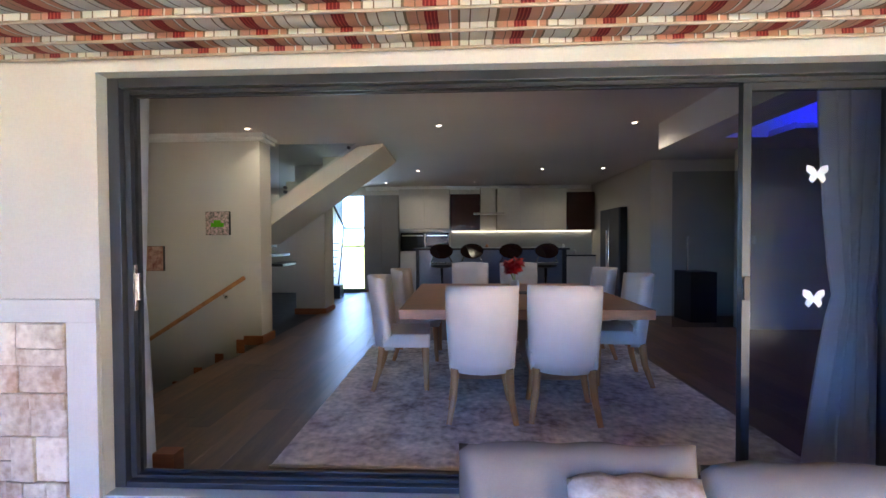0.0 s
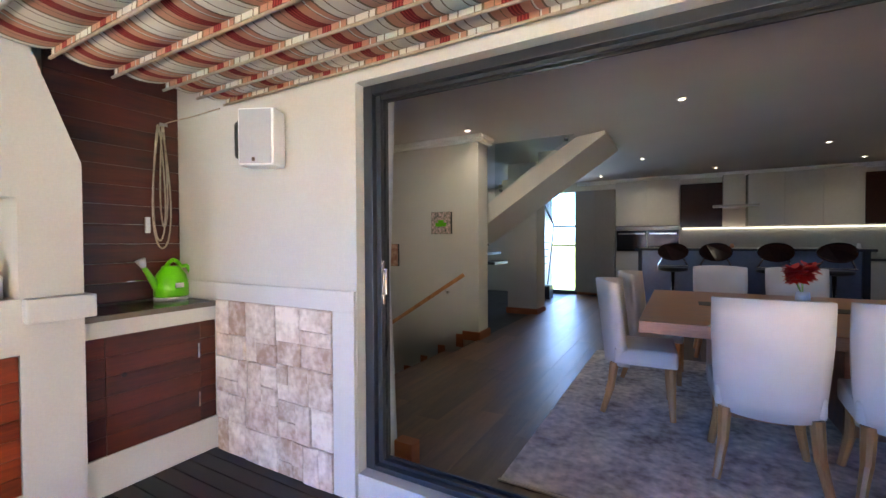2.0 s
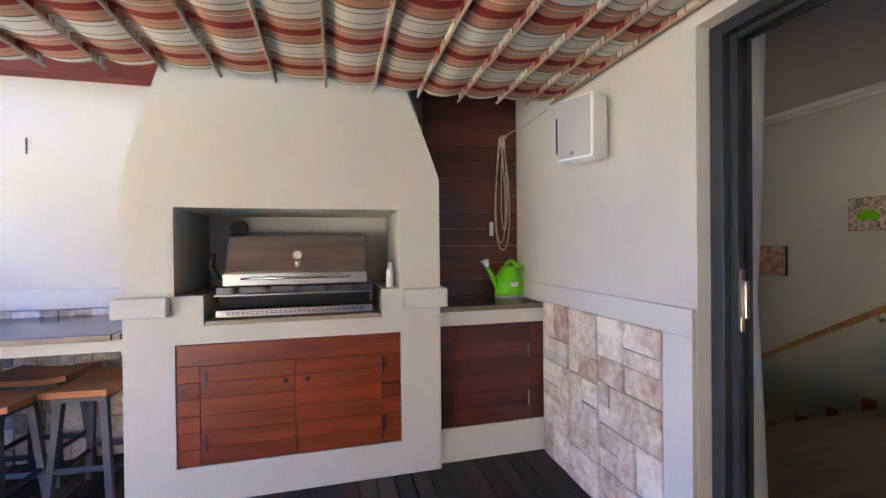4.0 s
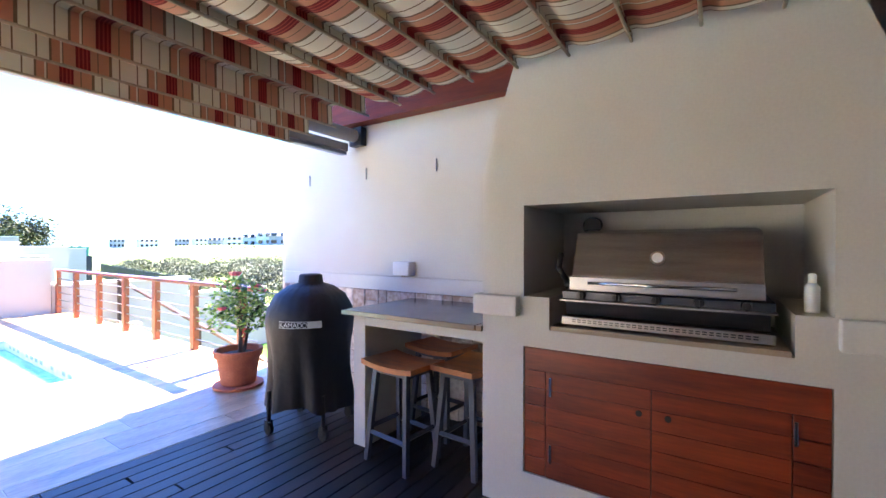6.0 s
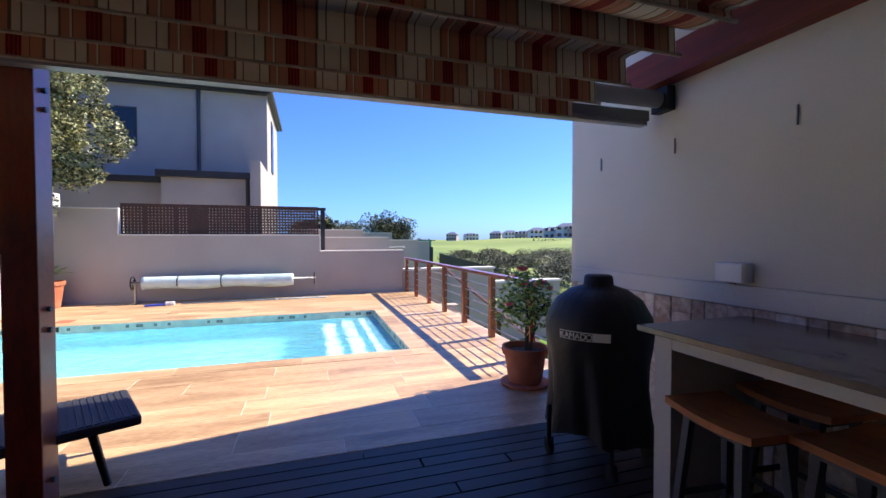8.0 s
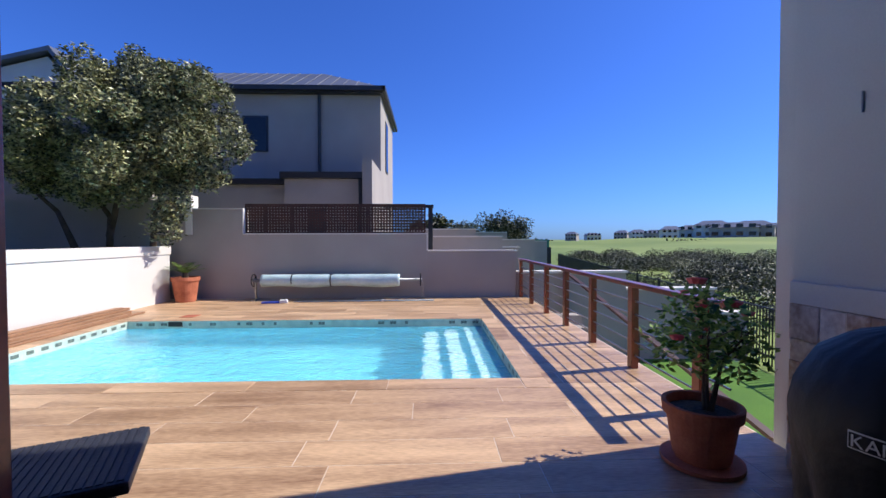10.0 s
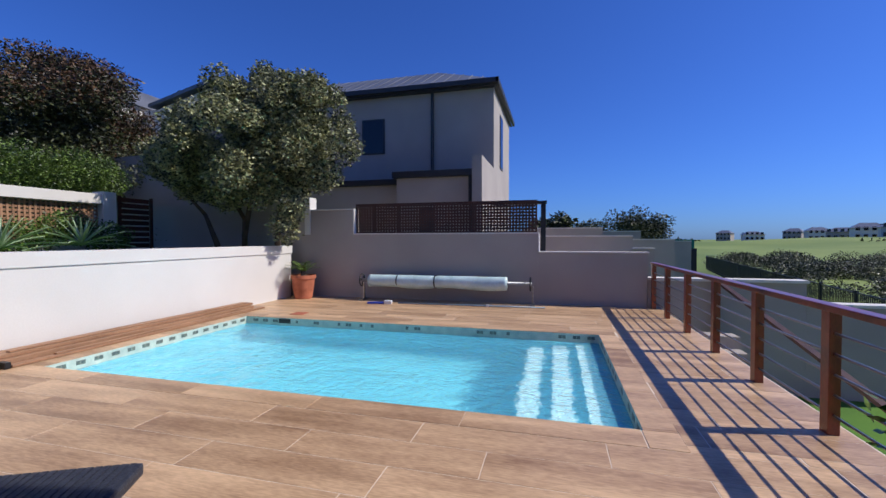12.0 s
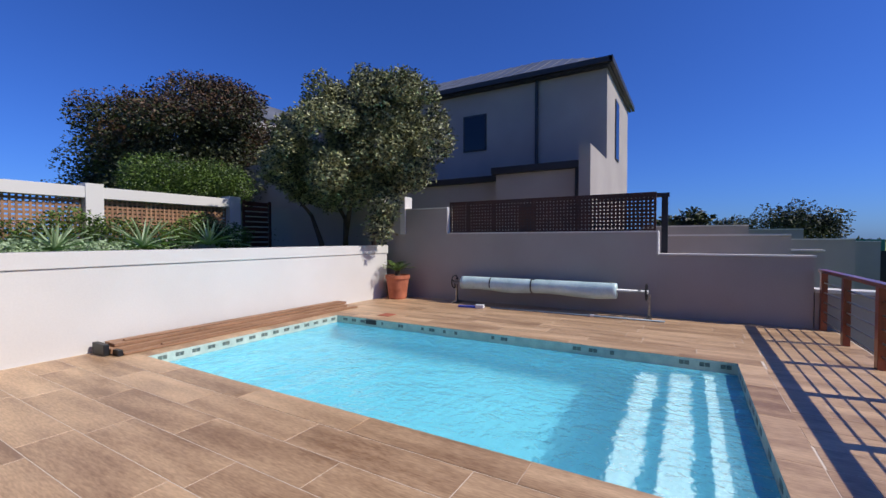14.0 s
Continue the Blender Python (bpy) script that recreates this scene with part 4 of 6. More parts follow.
vase = thing("flower_vase", "white vase with red poinsettia flowers on the table", "vase", (-0.12, 4.1, 0.766))
bm = bmesh.new()
lathe(bm, [(0.035, 0), (0.045, 0.03), (0.047, 0.09), (0.04, 0.13)])
part("vase_body", bm, WHITEP, vase, smooth=True)
rr = random.Random(3)
for k in range(8):
    bm = bmesh.new()
    cx, cy, cz = rr.uniform(-0.06, 0.06), rr.uniform(-0.05, 0.05), rr.uniform(0.18, 0.34)
    for i in range(46):
        a = rr.uniform(0, 6.28)
        r = rr.uniform(0.06, 0.095)
        p = Vector((cx, cy, cz))
        tip = p + Vector((r * math.cos(a), r * math.sin(a), rr.uniform(-0.06, 0.06)))
        side = Vector((-math.sin(a), math.cos(a), 0.3)) * 0.026
        mid = (p + tip) / 2
        bm.faces.new([bm.verts.new(q) for q in (p, mid + side, tip, mid - side)])
    part("bloom", bm, REDPETAL, vase)
bm = bmesh.new()
for k in range(5):
    tube(bm, (0, 0, 0.10), (rr.uniform(-0.05, 0.05), rr.uniform(-0.04, 0.04), 0.22), 0.003, seg=5)
part("stem", bm, LEAF, vase)

# ---- pictures and handrail ----
PIC1 = surf("colourful_picture_print", lin(.22, .32, .28), lin(.95, .80, .78), 34, 0.5, 0.0, 70, large=0.7)
PIC2 = surf("orange_picture_print", lin(.55, .30, .22), lin(.85, .70, .62), 18, 0.5, 0.0, 50, large=0.7)
for nm, x0, x1, z0, z1, mt, lb in (("picture", -3.886, -3.58, 1.395, 1.69, PIC1, "small square canvas print with a green car and bright flowers"),
                                   ("picture", -4.755, -4.44, 0.944, 1.26, PIC2, "small square canvas print in orange and brown")):
    p = thing(nm, lb, "picture")
    part("canvas_edge", boxes((x0, x1, 4.865, 4.898, z0, z1)), BLACK, p, bevel=0.002)
    part("print", boxes((x0 + 0.004, x1 - 0.004, 4.861, 4.8645, z0 + 0.004, z1 - 0.004)), mt, p)
    if mt == PIC1:
        part("car", boxes((x0 + 0.07, x1 - 0.07, 4.859, 4.8607, z0 + 0.10, z0 + 0.15), (x0 + 0.11, x1 - 0.11, 4.859, 4.8607, z0 + 0.15, z0 + 0.185)), GREEN, p, "green painted car shape")
rail = thing("handrail", "round light wooden handrail on the stairwell wall", "handrail")
bm = bmesh.new()
tube(bm, (-3.38, 4.83, 0.86), (-5.6, 4.83, -0.54), 0.026, seg=14)
part("rail", bm, LEGWOOD, rail, smooth=True)
for k in (0.12, 0.68):
    bm = bmesh.new()
    x, z = -3.38 - 2.22 * k, 0.86 - 1.40 * k
    path_tube(bm, [(x, 4.83, z - 0.02), (x, 4.83, z - 0.06), (x, 4.875, z - 0.08)], 0.006)
    tube(bm, (x, 4.872, z - 0.08), (x, 4.897, z - 0.08), 0.022, seg=14)
    part("bracket", bm, CHROME, rail)

# glass balustrade and treads of the upper stair
bal = thing("glass_balustrade", "glass stair balustrade with round steel fixings", "balustrade")
bm = bmesh.new()
prism(bm, [(-3.2, 1.92), (-3.2, 2.655), (-2.12, 2.655)], "y", 5.47, 5.48)
part("glass", bm, GLASS, bal)
for x, z in ((-3.12, 2.06), (-3.12, 2.0), (-2.22, 2.60)):
    bm = bmesh.new()
    tube(bm, (x, 5.455, z), (x, 5.497, z), 0.022, seg=12)
    part("fixing", bm, GREYSTEEL, bal)
STEPC = surf("pale_step_paint", lin(.70, .72, .70), lin(.76, .78, .76), 2, 0.7, 0.05, 40)
for k in range(4):
    s = structure("stair_riser", boxes((-3.40 + k * 0.262, -3.141 + k * 0.262, 5.56, 6.68, 1.72 + k * 0.17, 1.985 + k * 0.17)), STEPC, "pale solid step of the upper flight")
# far window
wn = structure("window_1", boxes((-3.95, -3.05, 10.28, 10.30, 0.1, 2.45)), GLASS, "tall clear window at the back of the room")
wn.visible_shadow = False
for r in ((-3.95, -3.05, 10.24, 10.32, 1.62, 1.66), (-3.95, -3.05, 10.24, 10.32, 1.16, 1.20), (-3.95, -3.91, 10.24, 10.32, 0.0, 2.45), (-3.09, -3.05, 10.24, 10.32, 0.0, 2.45), (-3.91, -3.09, 10.24, 10.32, 0.0, 0.1)):
    part("window_frame", boxes(r), ALU, wn)
curtain("white sheer curtain drawn aside at the far window", -3.93, -3.62, 10.1, 0.02, 2.5, None, 0.0)
bm = bmesh.new()
tube(bm, (-3.72, 9.6, 2.2), (-3.45, 9.6, 1.65), 0.03, 0.02)
kite = thing("telescope", "dark telescope tube leaning by the window", "telescope")
part("tube", bm, BLACK, kite)
bm = bmesh.new()
tube(bm, (-3.45, 9.6, 1.65), (-3.6, 9.5, 0.006), 0.015)
part("leg", bm, BLACK, kite)
ladder = thing("plant_stand", "dark open shelf stand by the window", "stand")
for k in range(6):
    part("shelf", boxes((-3.9, -3.62 + 0.03 * k, 9.2, 9.4, 0.45 + k * 0.16, 0.47 + k * 0.16)), BLACK, ladder)
part("upright", boxes((-3.88, -3.85, 9.29, 9.32, 0.006, 1.35)), BLACK, ladder)
part("stool_box", boxes((-3.62, -3.42, 9.1, 9.4, 0.006, 0.3)), BLACK, ladder)


# ---- kitchen ----
def kx(px):
    return -0.68 + 10.15 * math.tan(math.atan((px - 784) / 743) - math.radians(2.42))


def kz(py):
    return 1.31 - (py - 426) / 743 * 10.15


KY = 9.82
CABW = surf("white_gloss_cabinet", lin(.74, .72, .69), lin(.79, .77, .74), 1, 0.22, 0.0, 30)
DARKG = surf("dark_brown_gloss_panel", lin(.17, .09, .08), lin(.24, .13, .11), 1, 0.12, 0.0, 30)
def unit(name, label, x0, x1, z0, z1, mat, y0=KY, doors=1, cat="cabinet"):
    u = thing(name, label, cat)
    part("body", boxes((x0, x1, y0 + 0.02, 10.198, z0, z1)), mat, u)
    w = (x1 - x0) / doors
    for k in range(doors):
        part("door", boxes((x0 + k * w + 0.003, x0 + (k + 1) * w - 0.003, y0, y0 + 0.018, z0 + 0.003, z1 - 0.003)), mat, u, bevel=0.002)
    return u


unit("wall_cabinet", "white gloss wall cabinets", kx(707), kx(796), kz(405), kz(335), CABW, doors=2)
unit("wall_cabinet", "dark brown gloss wall cabinet", kx(797), kx(850), kz(408), kz(344), DARKG, y0=KY + 0.05)
unit("wall_cabinet", "white gloss wall cabinets", kx(880), kx(1002), kz(408), kz(335), CABW, doors=3)
unit("wall_cabinet", "dark brown gloss wall cabinet", kx(1003), kx(1053), kz(408), kz(342), DARKG, y0=KY + 0.05)
unit("base_cabinet", "white gloss base cabinets with drawers", kx(797), kx(1054), 0.006, 0.92, CABW, doors=5)
unit("wardrobe", "tall grey built-in cupboard", -3.03, kx(706), 0.12, kz(345), surf("grey_cupboard", lin(.50, .47, .45), lin(.55, .52, .50), 1, 0.5, 0, 30), doors=2)
wt = thing("kitchen_worktop", "dark stone kitchen worktop", "worktop")
part("slab", boxes((kx(797), kx(1054), KY - 0.02, 10.198, 0.922, 0.955)), BLACK, wt)
hood = thing("extractor_hood", "steel chimney extractor hood with a glass plate", "extractor")
part("chimney", boxes((kx(851), kx(876), 9.86, 10.19, kz(378), kz(334))), CABW, hood)
part("canopy", boxes((kx(838), kx(891), 9.6, 10.19, kz(381), kz(378) - 0.002)), STEEL, hood, bevel=0.003)
ov = thing("oven_tower", "built-in black glass oven and microwave with a steel strip", "oven")
part("housing", boxes((kx(708), kx(796), KY + 0.02, 10.198, 0.006, kz(406))), CABW, ov)
part("oven_door", boxes((kx(709), kx(752), KY, KY + 0.018, kz(444), kz(412))), WINDOWDARK, ov)
part("oven_door", boxes((kx(753), kx(795), KY, KY + 0.018, kz(444), kz(412))), WINDOWDARK, ov)
part("panel", boxes((kx(709), kx(795), KY - 0.004, KY + 0.018, kz(411), kz(406))), STEEL, ov)
part("handle", boxes((kx(712), kx(750), KY - 0.05, KY - 0.035, kz(418), kz(416))), CHROME, ov)
part("handle", boxes((kx(756), kx(792), KY - 0.05, KY - 0.035, kz(418), kz(416))), CHROME, ov)
splash = thing("backsplash", "pale glass backsplash lit by a strip lamp", "backsplash")
part("sheet", boxes((kx(797), kx(1054), 10.18, 10.195, 0.956, kz(409))), surf("pale_splash", lin(.62, .62, .60), lin(.68, .68, .66), 1, 0.25, 0, 30), splash)
strip = thing("strip_lamp", "warm white strip lamp under the wall cabinets", "lamp")
part("diffuser", boxes((kx(800), kx(1052), 10.13, 10.16, kz(409) - 0.02, kz(409) - 0.004)), glow("strip_glow", (1.0, 0.93, 0.88), 0.16), strip)
rk = random.Random(8)
for k in range(12):
    x = kx(800 + k * 20 + rk.uniform(-4, 4))
    b = thing("kitchen_jar", rk.choice(["small dark kitchen jar on the worktop", "pale kitchen container on the worktop", "slim steel canister on the worktop"]), "jar", (x, 9.95 + rk.uniform(-0.04, 0.04), 0.957))
    bm = bmesh.new()
    r, h = rk.uniform(0.03, 0.06), rk.uniform(0.10, 0.28)
    lathe(bm, [(r * 0.9, 0), (r, 0.01), (r, h * 0.8), (r * 0.6, h)], 12)
    part("jar_body", bm, rk.choice([BLACK, WHITEP, STEEL, TABLEWOOD]), b, smooth=True)

isl = thing("kitchen_island", "grey gloss kitchen island with a raised dark top", "island")
ISL = surf("grey_gloss_panel", lin(.42, .44, .50), lin(.50, .52, .58), 1, 0.18, 0.0, 30)
part("front_panel", boxes((-1.50, 1.28, 7.95, 8.0, 0.006, 1.12)), ISL, isl)
part("body", boxes((-1.50, 1.28, 8.002, 8.7, 0.006, 1.12)), ISL, isl)
part("side_panel", boxes((-1.56, -1.502, 7.90, 8.7, 0.006, 1.12)), BLACK, isl)
part("side_panel", boxes((1.282, 1.36, 7.90, 8.7, 0.006, 1.12)), BLACK, isl)
part("top", boxes((-1.60, 1.40, 7.80, 8.75, 1.122, 1.16)), BLACK, isl, bevel=0.004)


def swivel_stool(at):
    s = thing("swivel_bar_stool", "dark brown oval-backed bar stool on a chrome column", "stool", at, 0, "stools at the island")
    bm = bmesh.new()
    lathe(bm, [(0.20, 0), (0.20, 0.01), (0.03, 0.03), (0.025, 0.80)], 16)
    part("column", bm, CHROME, s, smooth=True)
    bm = bmesh.new()
    lathe(bm, [(0.12, 0.79), (0.20, 0.81), (0.21, 0.84), (0.18, 0.855)], 20)
    part("seat", bm, BLACK, s, smooth=True)
    bm = bmesh.new()
    n = 20
    f0 = [bm.verts.new((0.21 * math.cos(6.2832 * k / n), -0.17 - 0.03 * math.sin(6.2832 * k / n) ** 2 + 0.06 * math.cos(6.2832 * k / n) ** 2, 1.10 + 0.135 * math.sin(6.2832 * k / n))) for k in range(n)]
    f1 = [bm.verts.new(v.co + Vector((0, 0.035, 0))) for v in f0]
    bm.faces.new(f0)
    bm.faces.new(f1[::-1])
    for k in range(n):
        bm.faces.new((f0[k], f1[k], f1[(k + 1) % n], f0[(k + 1) % n]))
    part("backrest", bm, DARKG, s)
    bm = bmesh.new()
    for sx in (-1, 1):
        path_tube(bm, [(sx * 0.13, -0.14, 1.02), (sx * 0.20, -0.05, 0.88), (sx * 0.20, 0.08, 0.88)], 0.012)
    tube(bm, (-0.2, -0.12, 0.885), (0.2, -0.12, 0.885), 0.012)
    part("arm", bm, CHROME, s)
    return s


bs = swivel_stool((-1.03, 7.4, 0.02))
for x in (-0.48, 0.22, 0.86):
    copy_thing(bs, pose(x, 7.4, 0.02))
fr = thing("refrigerator", "tall dark steel double-door refrigerator", "refrigerator")
part("body", boxes((2.42, 2.548, 8.0, 9.1, 0.006, 1.95)), BLACK, fr, bevel=0.01)
part("door", boxes((2.39, 2.418, 8.01, 8.545, 0.03, 1.94)), GREYSTEEL, fr, bevel=0.006)
part("door", boxes((2.39, 2.418, 8.555, 9.09, 0.03, 1.94)), GREYSTEEL, fr, bevel=0.006)
for y in (8.48, 8.62):
    bm = bmesh.new()
    tube(bm, (2.36, y, 0.6), (2.36, y, 1.5), 0.012)
    part("handle", bm, CHROME, fr)

gd = thing("glass_door", "frameless glass door with a steel pull handle", "door")
part("glass_sheet", boxes((2.42, 3.35, 6.0, 6.01, 0.02, 2.3)), GLASS_TINT, gd)
bm = bmesh.new()
tube(bm, (2.62, 5.96, 0.85), (2.62, 5.96, 1.35), 0.014)
for z in (0.9, 1.3):
    tube(bm, (2.62, 5.96, z), (2.62, 6.0, z), 0.008)
part("handle", bm, CHROME, gd)
structure("wall_right_stub", boxes((3.36, 5.2, 5.9, 6.1, 0.0, CZ)), INNER, "plain wall beside the glass door")
sw = thing("light_switch", "small white light switch plate", "switch", (3.5, 5.898, 1.3))
part("plate", boxes((-0.035, 0.035, -0.012, 0, -0.06, 0.06)), WHITEP, sw, bevel=0.003)
side_t = thing("dark_sideboard", "dark sideboard in the shadow of the room", "sideboard")
part("body", boxes((2.9, 3.3, 6.4, 6.9, 0.006, 0.8)), BLACK, side_t)

# downlights
LAMP = glow("downlight_glow", (1.0, 0.95, 0.9), 1.2)
for x, y in ((-3.22, 4.64), (-0.93, 4.64), (1.32, 4.64), (-1.49, 7.75), (0.87, 7.75), (2.0, 7.75), (-2.4, 9.4), (-0.36, 9.4), (1.7, 9.4)):
    d = thing("downlight", "small round recessed downlight, switched on", "lamp", (x, y, CZ - 0.001), 0, "ceiling downlights")
    bm = bmesh.new()
    lathe(bm, [(0.042, -0.002), (0.042, -0.008), (0.030, -0.010), (0.026, -0.004)], 20)
    part("ring", bm, WHITE, d)
    bm = bmesh.new()
    lathe(bm, [(0.021, -0.007), (0.001, -0.0065)], 16)
    part("bulb", bm, LAMP, d)
# blue lit recess
part("led_strip", boxes((2.065, 2.10, 2.1, 3.8, 2.50, 2.52), (2.6, 3.9, 3.95, 3.99, 2.43, 2.45)), glow("blue_led", (0.0, 0.004, 1.0), 0.9), thing("led_strip_lamp", "blue strip lamp in the ceiling recess", "lamp"))

# ---- laminate floor boards ----
fl = structure("floor", boxes((-3.22, 5.2, YW + 0.19, 10.19, 0.007, 0.009)), FLOORWOOD, "brown wood-look laminate floor")
rf = random.Random(21)
cnt = 0
shared = {}
for i in range(30):
    x = -3.2 + i * 0.19
    y = 1.9 + rf.uniform(-1.1, -0.14)
    while y < 10.1:
        y0, y1 = max(y, 1.765), min(y + 1.28, 10.17)
        y += 1.28
        if y1 - y0 < 0.1 or x > 2.5:
            continue
        key = round(y1 - y0, 2)
        if key not in shared:
            bm = boxes((0.0008, 0.1892, 0.0008, y1 - y0 - 0.0008, 0, 0.0105))
            me = bpy.data.meshes.new("floorboard")
            bmesh.ops.recalc_face_normals(bm, faces=bm.faces[:])
            bm.to_mesh(me)
            bm.free()
            me.materials.append(FLOORWOOD)
            shared[key] = me
        ob = new("floorboard", shared[key])
        ob.parent = fl
        ob.location = (x, y0, 0.010)

# ---- things on the terrace ----
def leaf_cloud(bm, centers, rng, count, size, flat=0.5):
    """Small two-faced leaves scattered in ellipsoid shells. centers: (point, radii)."""
    total = sum(r[0] * r[1] * r[2] for _, r in centers)
    for c, r in centers:
        for _ in range(int(count * r[0] * r[1] * r[2] / total)):
            while True:
                d = Vector((rng.uniform(-1, 1), rng.uniform(-1, 1), rng.uniform(-1, 1)))
                if 0.05 < d.length < 1:
                    break
            d = d.normalized() * (rng.random() ** 0.33)
            wob = 1 + 0.28 * noise.noise(d * 2.2 + Vector(c))
            p = Vector(c) + Vector((d.x * r[0], d.y * r[1], d.z * r[2])) * wob
            s = size * rng.uniform(0.6, 1.4)
            a = Vector((rng.gauss(0, 1), rng.gauss(0, 1), rng.gauss(0, 1) * flat)).normalized()
            b = a.cross(Vector((rng.gauss(0, 1), rng.gauss(0, 1), rng.gauss(0, 1)))).normalized()
            q = [p, p + a * s * 0.5 + b * s * 0.24, p + a * s, p + a * s * 0.5 - b * s * 0.24]
            bm.faces.new([bm.verts.new(k) for k in q])


kam = thing("kamado_grill", "round charcoal grill on casters under a black cloth cover", "barbecue", (-3.52, -2.16, 0))
bm = bmesh.new()
prof = [(0.36, 0.20), (0.355, 0.30), (0.35, 0.48), (0.36, 0.62), (0.378, 0.74), (0.385, 0.82), (0.365, 0.90), (0.30, 1.0), (0.20, 1.06), (0.105, 1.085), (0.10, 1.14), (0.085, 1.15)]
seg = 64
rings = []
prof = [(r * 0.80, z * 0.955) for r, z in prof]
for r, z in prof:
    ring = []
    for k in range(seg):
        a = 2 * math.pi * k / seg
        fold = max(0.0, (0.72 - z)) * 0.07 * (math.sin(7 * a + 2 * z) + 0.6 * math.sin(13 * a + 5 * z)) + 0.004 * math.sin(24 * a) * (1 if 0.85 < z < 1.05 else 0)
        hem = 0.03 * math.sin(3 * a) if z < 0.25 else 0
        ring.append(bm.verts.new(((r + fold) * math.cos(a), (r + fold) * math.sin(a), z + hem)))
    rings.append(ring)
for a, b in zip(rings[:-1], rings[1:]):
    for k in range(seg):
        bm.faces.new((a[k], a[(k + 1) % seg], b[(k + 1) % seg], b[k]))
bm.faces.new(rings[-1])
cover = part("cover", bm, COVER, kam, "black cloth cover with folds", smooth=True)
lab = radians(36)
bm = bmesh.new()
n = 8
for k in range(n):
    a0, a1 = lab - 0.42 + 0.90 * k / n, lab - 0.42 + 0.90 * (k + 1) / n
    for w0, w1, rr_ in ((0.760, 0.806, 0.316),):
        v = [bm.verts.new((rr_ * math.cos(a), rr_ * math.sin(a), z)) for a, z in ((a0, w0), (a1, w0), (a1, w1), (a0, w1))]
        bm.faces.new(v)
badge = part("badge", bm, WHITEP, cover, "white rimmed name strip")
bm = bmesh.new()
for k in range(5):
    a0, a1 = lab - 0.41 + 0.60 * k / 5, lab - 0.41 + 0.60 * (k + 1) / 5
    v = [bm.verts.new((0.318 * math.cos(a), 0.318 * math.sin(a), z)) for a, z in ((a0, 0.764), (a1, 0.764), (a1, 0.802), (a0, 0.802))]
    bm.faces.new(v)
part("badge_field", bm, BLACK, badge)
for i, ch_ in enumerate("KAMADO"):
    cu = bpy.data.curves.new("letter", "FONT")
    cu.body, cu.size, cu.extrude, cu.align_x = ch_, 0.044, 0.0008, "CENTER"
    tmp = bpy.data.objects.new("letter", cu)
    scene.collection.objects.link(tmp)
    me = bpy.data.meshes.new_from_object(tmp.evaluated_get(bpy.context.evaluated_depsgraph_get()))
    bpy.data.objects.remove(tmp)
    me.materials.clear()
    me.materials.append(WHITEP)
    a = lab - 0.355 + 0.098 * i
    lt_ = new("letter", me)
    lt_.parent = badge
    lt_.matrix_basis = pose(0.3195 * math.cos(a), 0.3195 * math.sin(a), 0.768, 90, 0, 90 + math.degrees(a))
for x, y in ((0.26, -0.12), (0.12, 0.27), (-0.26, 0.12), (-0.12, -0.27)):
    bm = bmesh.new()
    tube(bm, (x, y, 0.30), (x, y, 0.09), 0.014)
    tube(bm, (x - 0.012, y, 0.04), (x + 0.012, y, 0.04), 0.04, seg=16)
    box(bm, x - 0.02, x - 0.015, y - 0.02, y + 0.02, 0.035, 0.10)
    box(bm, x + 0.015, x + 0.02, y - 0.02, y + 0.02, 0.035, 0.10)
    part("caster", bm, BLACK, kam)

can = thing("watering_can", "bright green plastic watering can with a white rose and base", "watering can", (-3.80, 1.46, 0.933), 90)
bm = bmesh.new()
prof = [(0.082, 0.02), (0.088, 0.03), (0.086, 0.09), (0.075, 0.16), (0.05, 0.20), (0.045, 0.215)]
lathe(bm, prof, 24, (0.0, 0, 0))
for v in bm.verts:
    v.co.x *= 1.15
part("body", bm, GREEN, can, smooth=True)
bm = bmesh.new()
lathe(bm, [(0.086, 0), (0.088, 0.018)], 24)
for v in bm.verts:
    v.co.x *= 1.15
part("base", bm, WHITEP, can, smooth=True)
bm = bmesh.new()
tube(bm, (-0.07, 0, 0.06), (-0.165, 0, 0.225), 0.028, 0.012)
part("spout", bm, GREEN, can, smooth=True)
bm = bmesh.new()
tube(bm, (-0.158, 0, 0.215), (-0.178, 0, 0.262), 0.014, 0.030, 16)
part("rose", bm, WHITEP, can, smooth=True)
bm = bmesh.new()
pts = [Vector((-0.035 + 0.16 * u, 0, 0.205 + 0.05 * math.sin(math.pi * min(u * 1.6, 1)) * (1 if u < 0.62 else 1))) for u in (0, 0.15, 0.3, 0.45, 0.6)]
pts += [Vector((0.10, 0, 0.215)), Vector((0.125, 0, 0.16)), Vector((0.12, 0, 0.09)), Vector((0.095, 0, 0.05))]
path_tube(bm, pts, 0.013, 10)
part("handle", bm, GREEN, can, smooth=True)
part("sticker", boxes((-0.02, 0.03, -0.09, -0.0865, 0.08, 0.11)), WHITEP, can)

spk = thing("wall_speaker", "white box loudspeaker with a grey grille on a black bracket", "loudspeaker", (-2.885, 1.44, 1.85), 24)
part("cabinet", boxes((-0.125, 0.125, -0.06, 0.11, -0.165, 0.165)), WHITEP, spk, bevel=0.02)
part("grille", boxes((-0.110, 0.110, -0.066, -0.061, -0.152, 0.152)), GRILLE, spk, bevel=0.002)
part("badge", boxes((-0.02, 0.0, -0.070, -0.067, -0.14, -0.12)), CHROME, spk)
bm = bmesh.new()
path_tube(bm, [(-0.14, 0.03, 0.12), (-0.19, 0.04, 0.09), (-0.19, 0.04, -0.09), (-0.14, 0.03, -0.12)], 0.014)
tube(bm, (-0.19, 0.04, 0.0), (-0.15, 0.13, 0.0), 0.014)
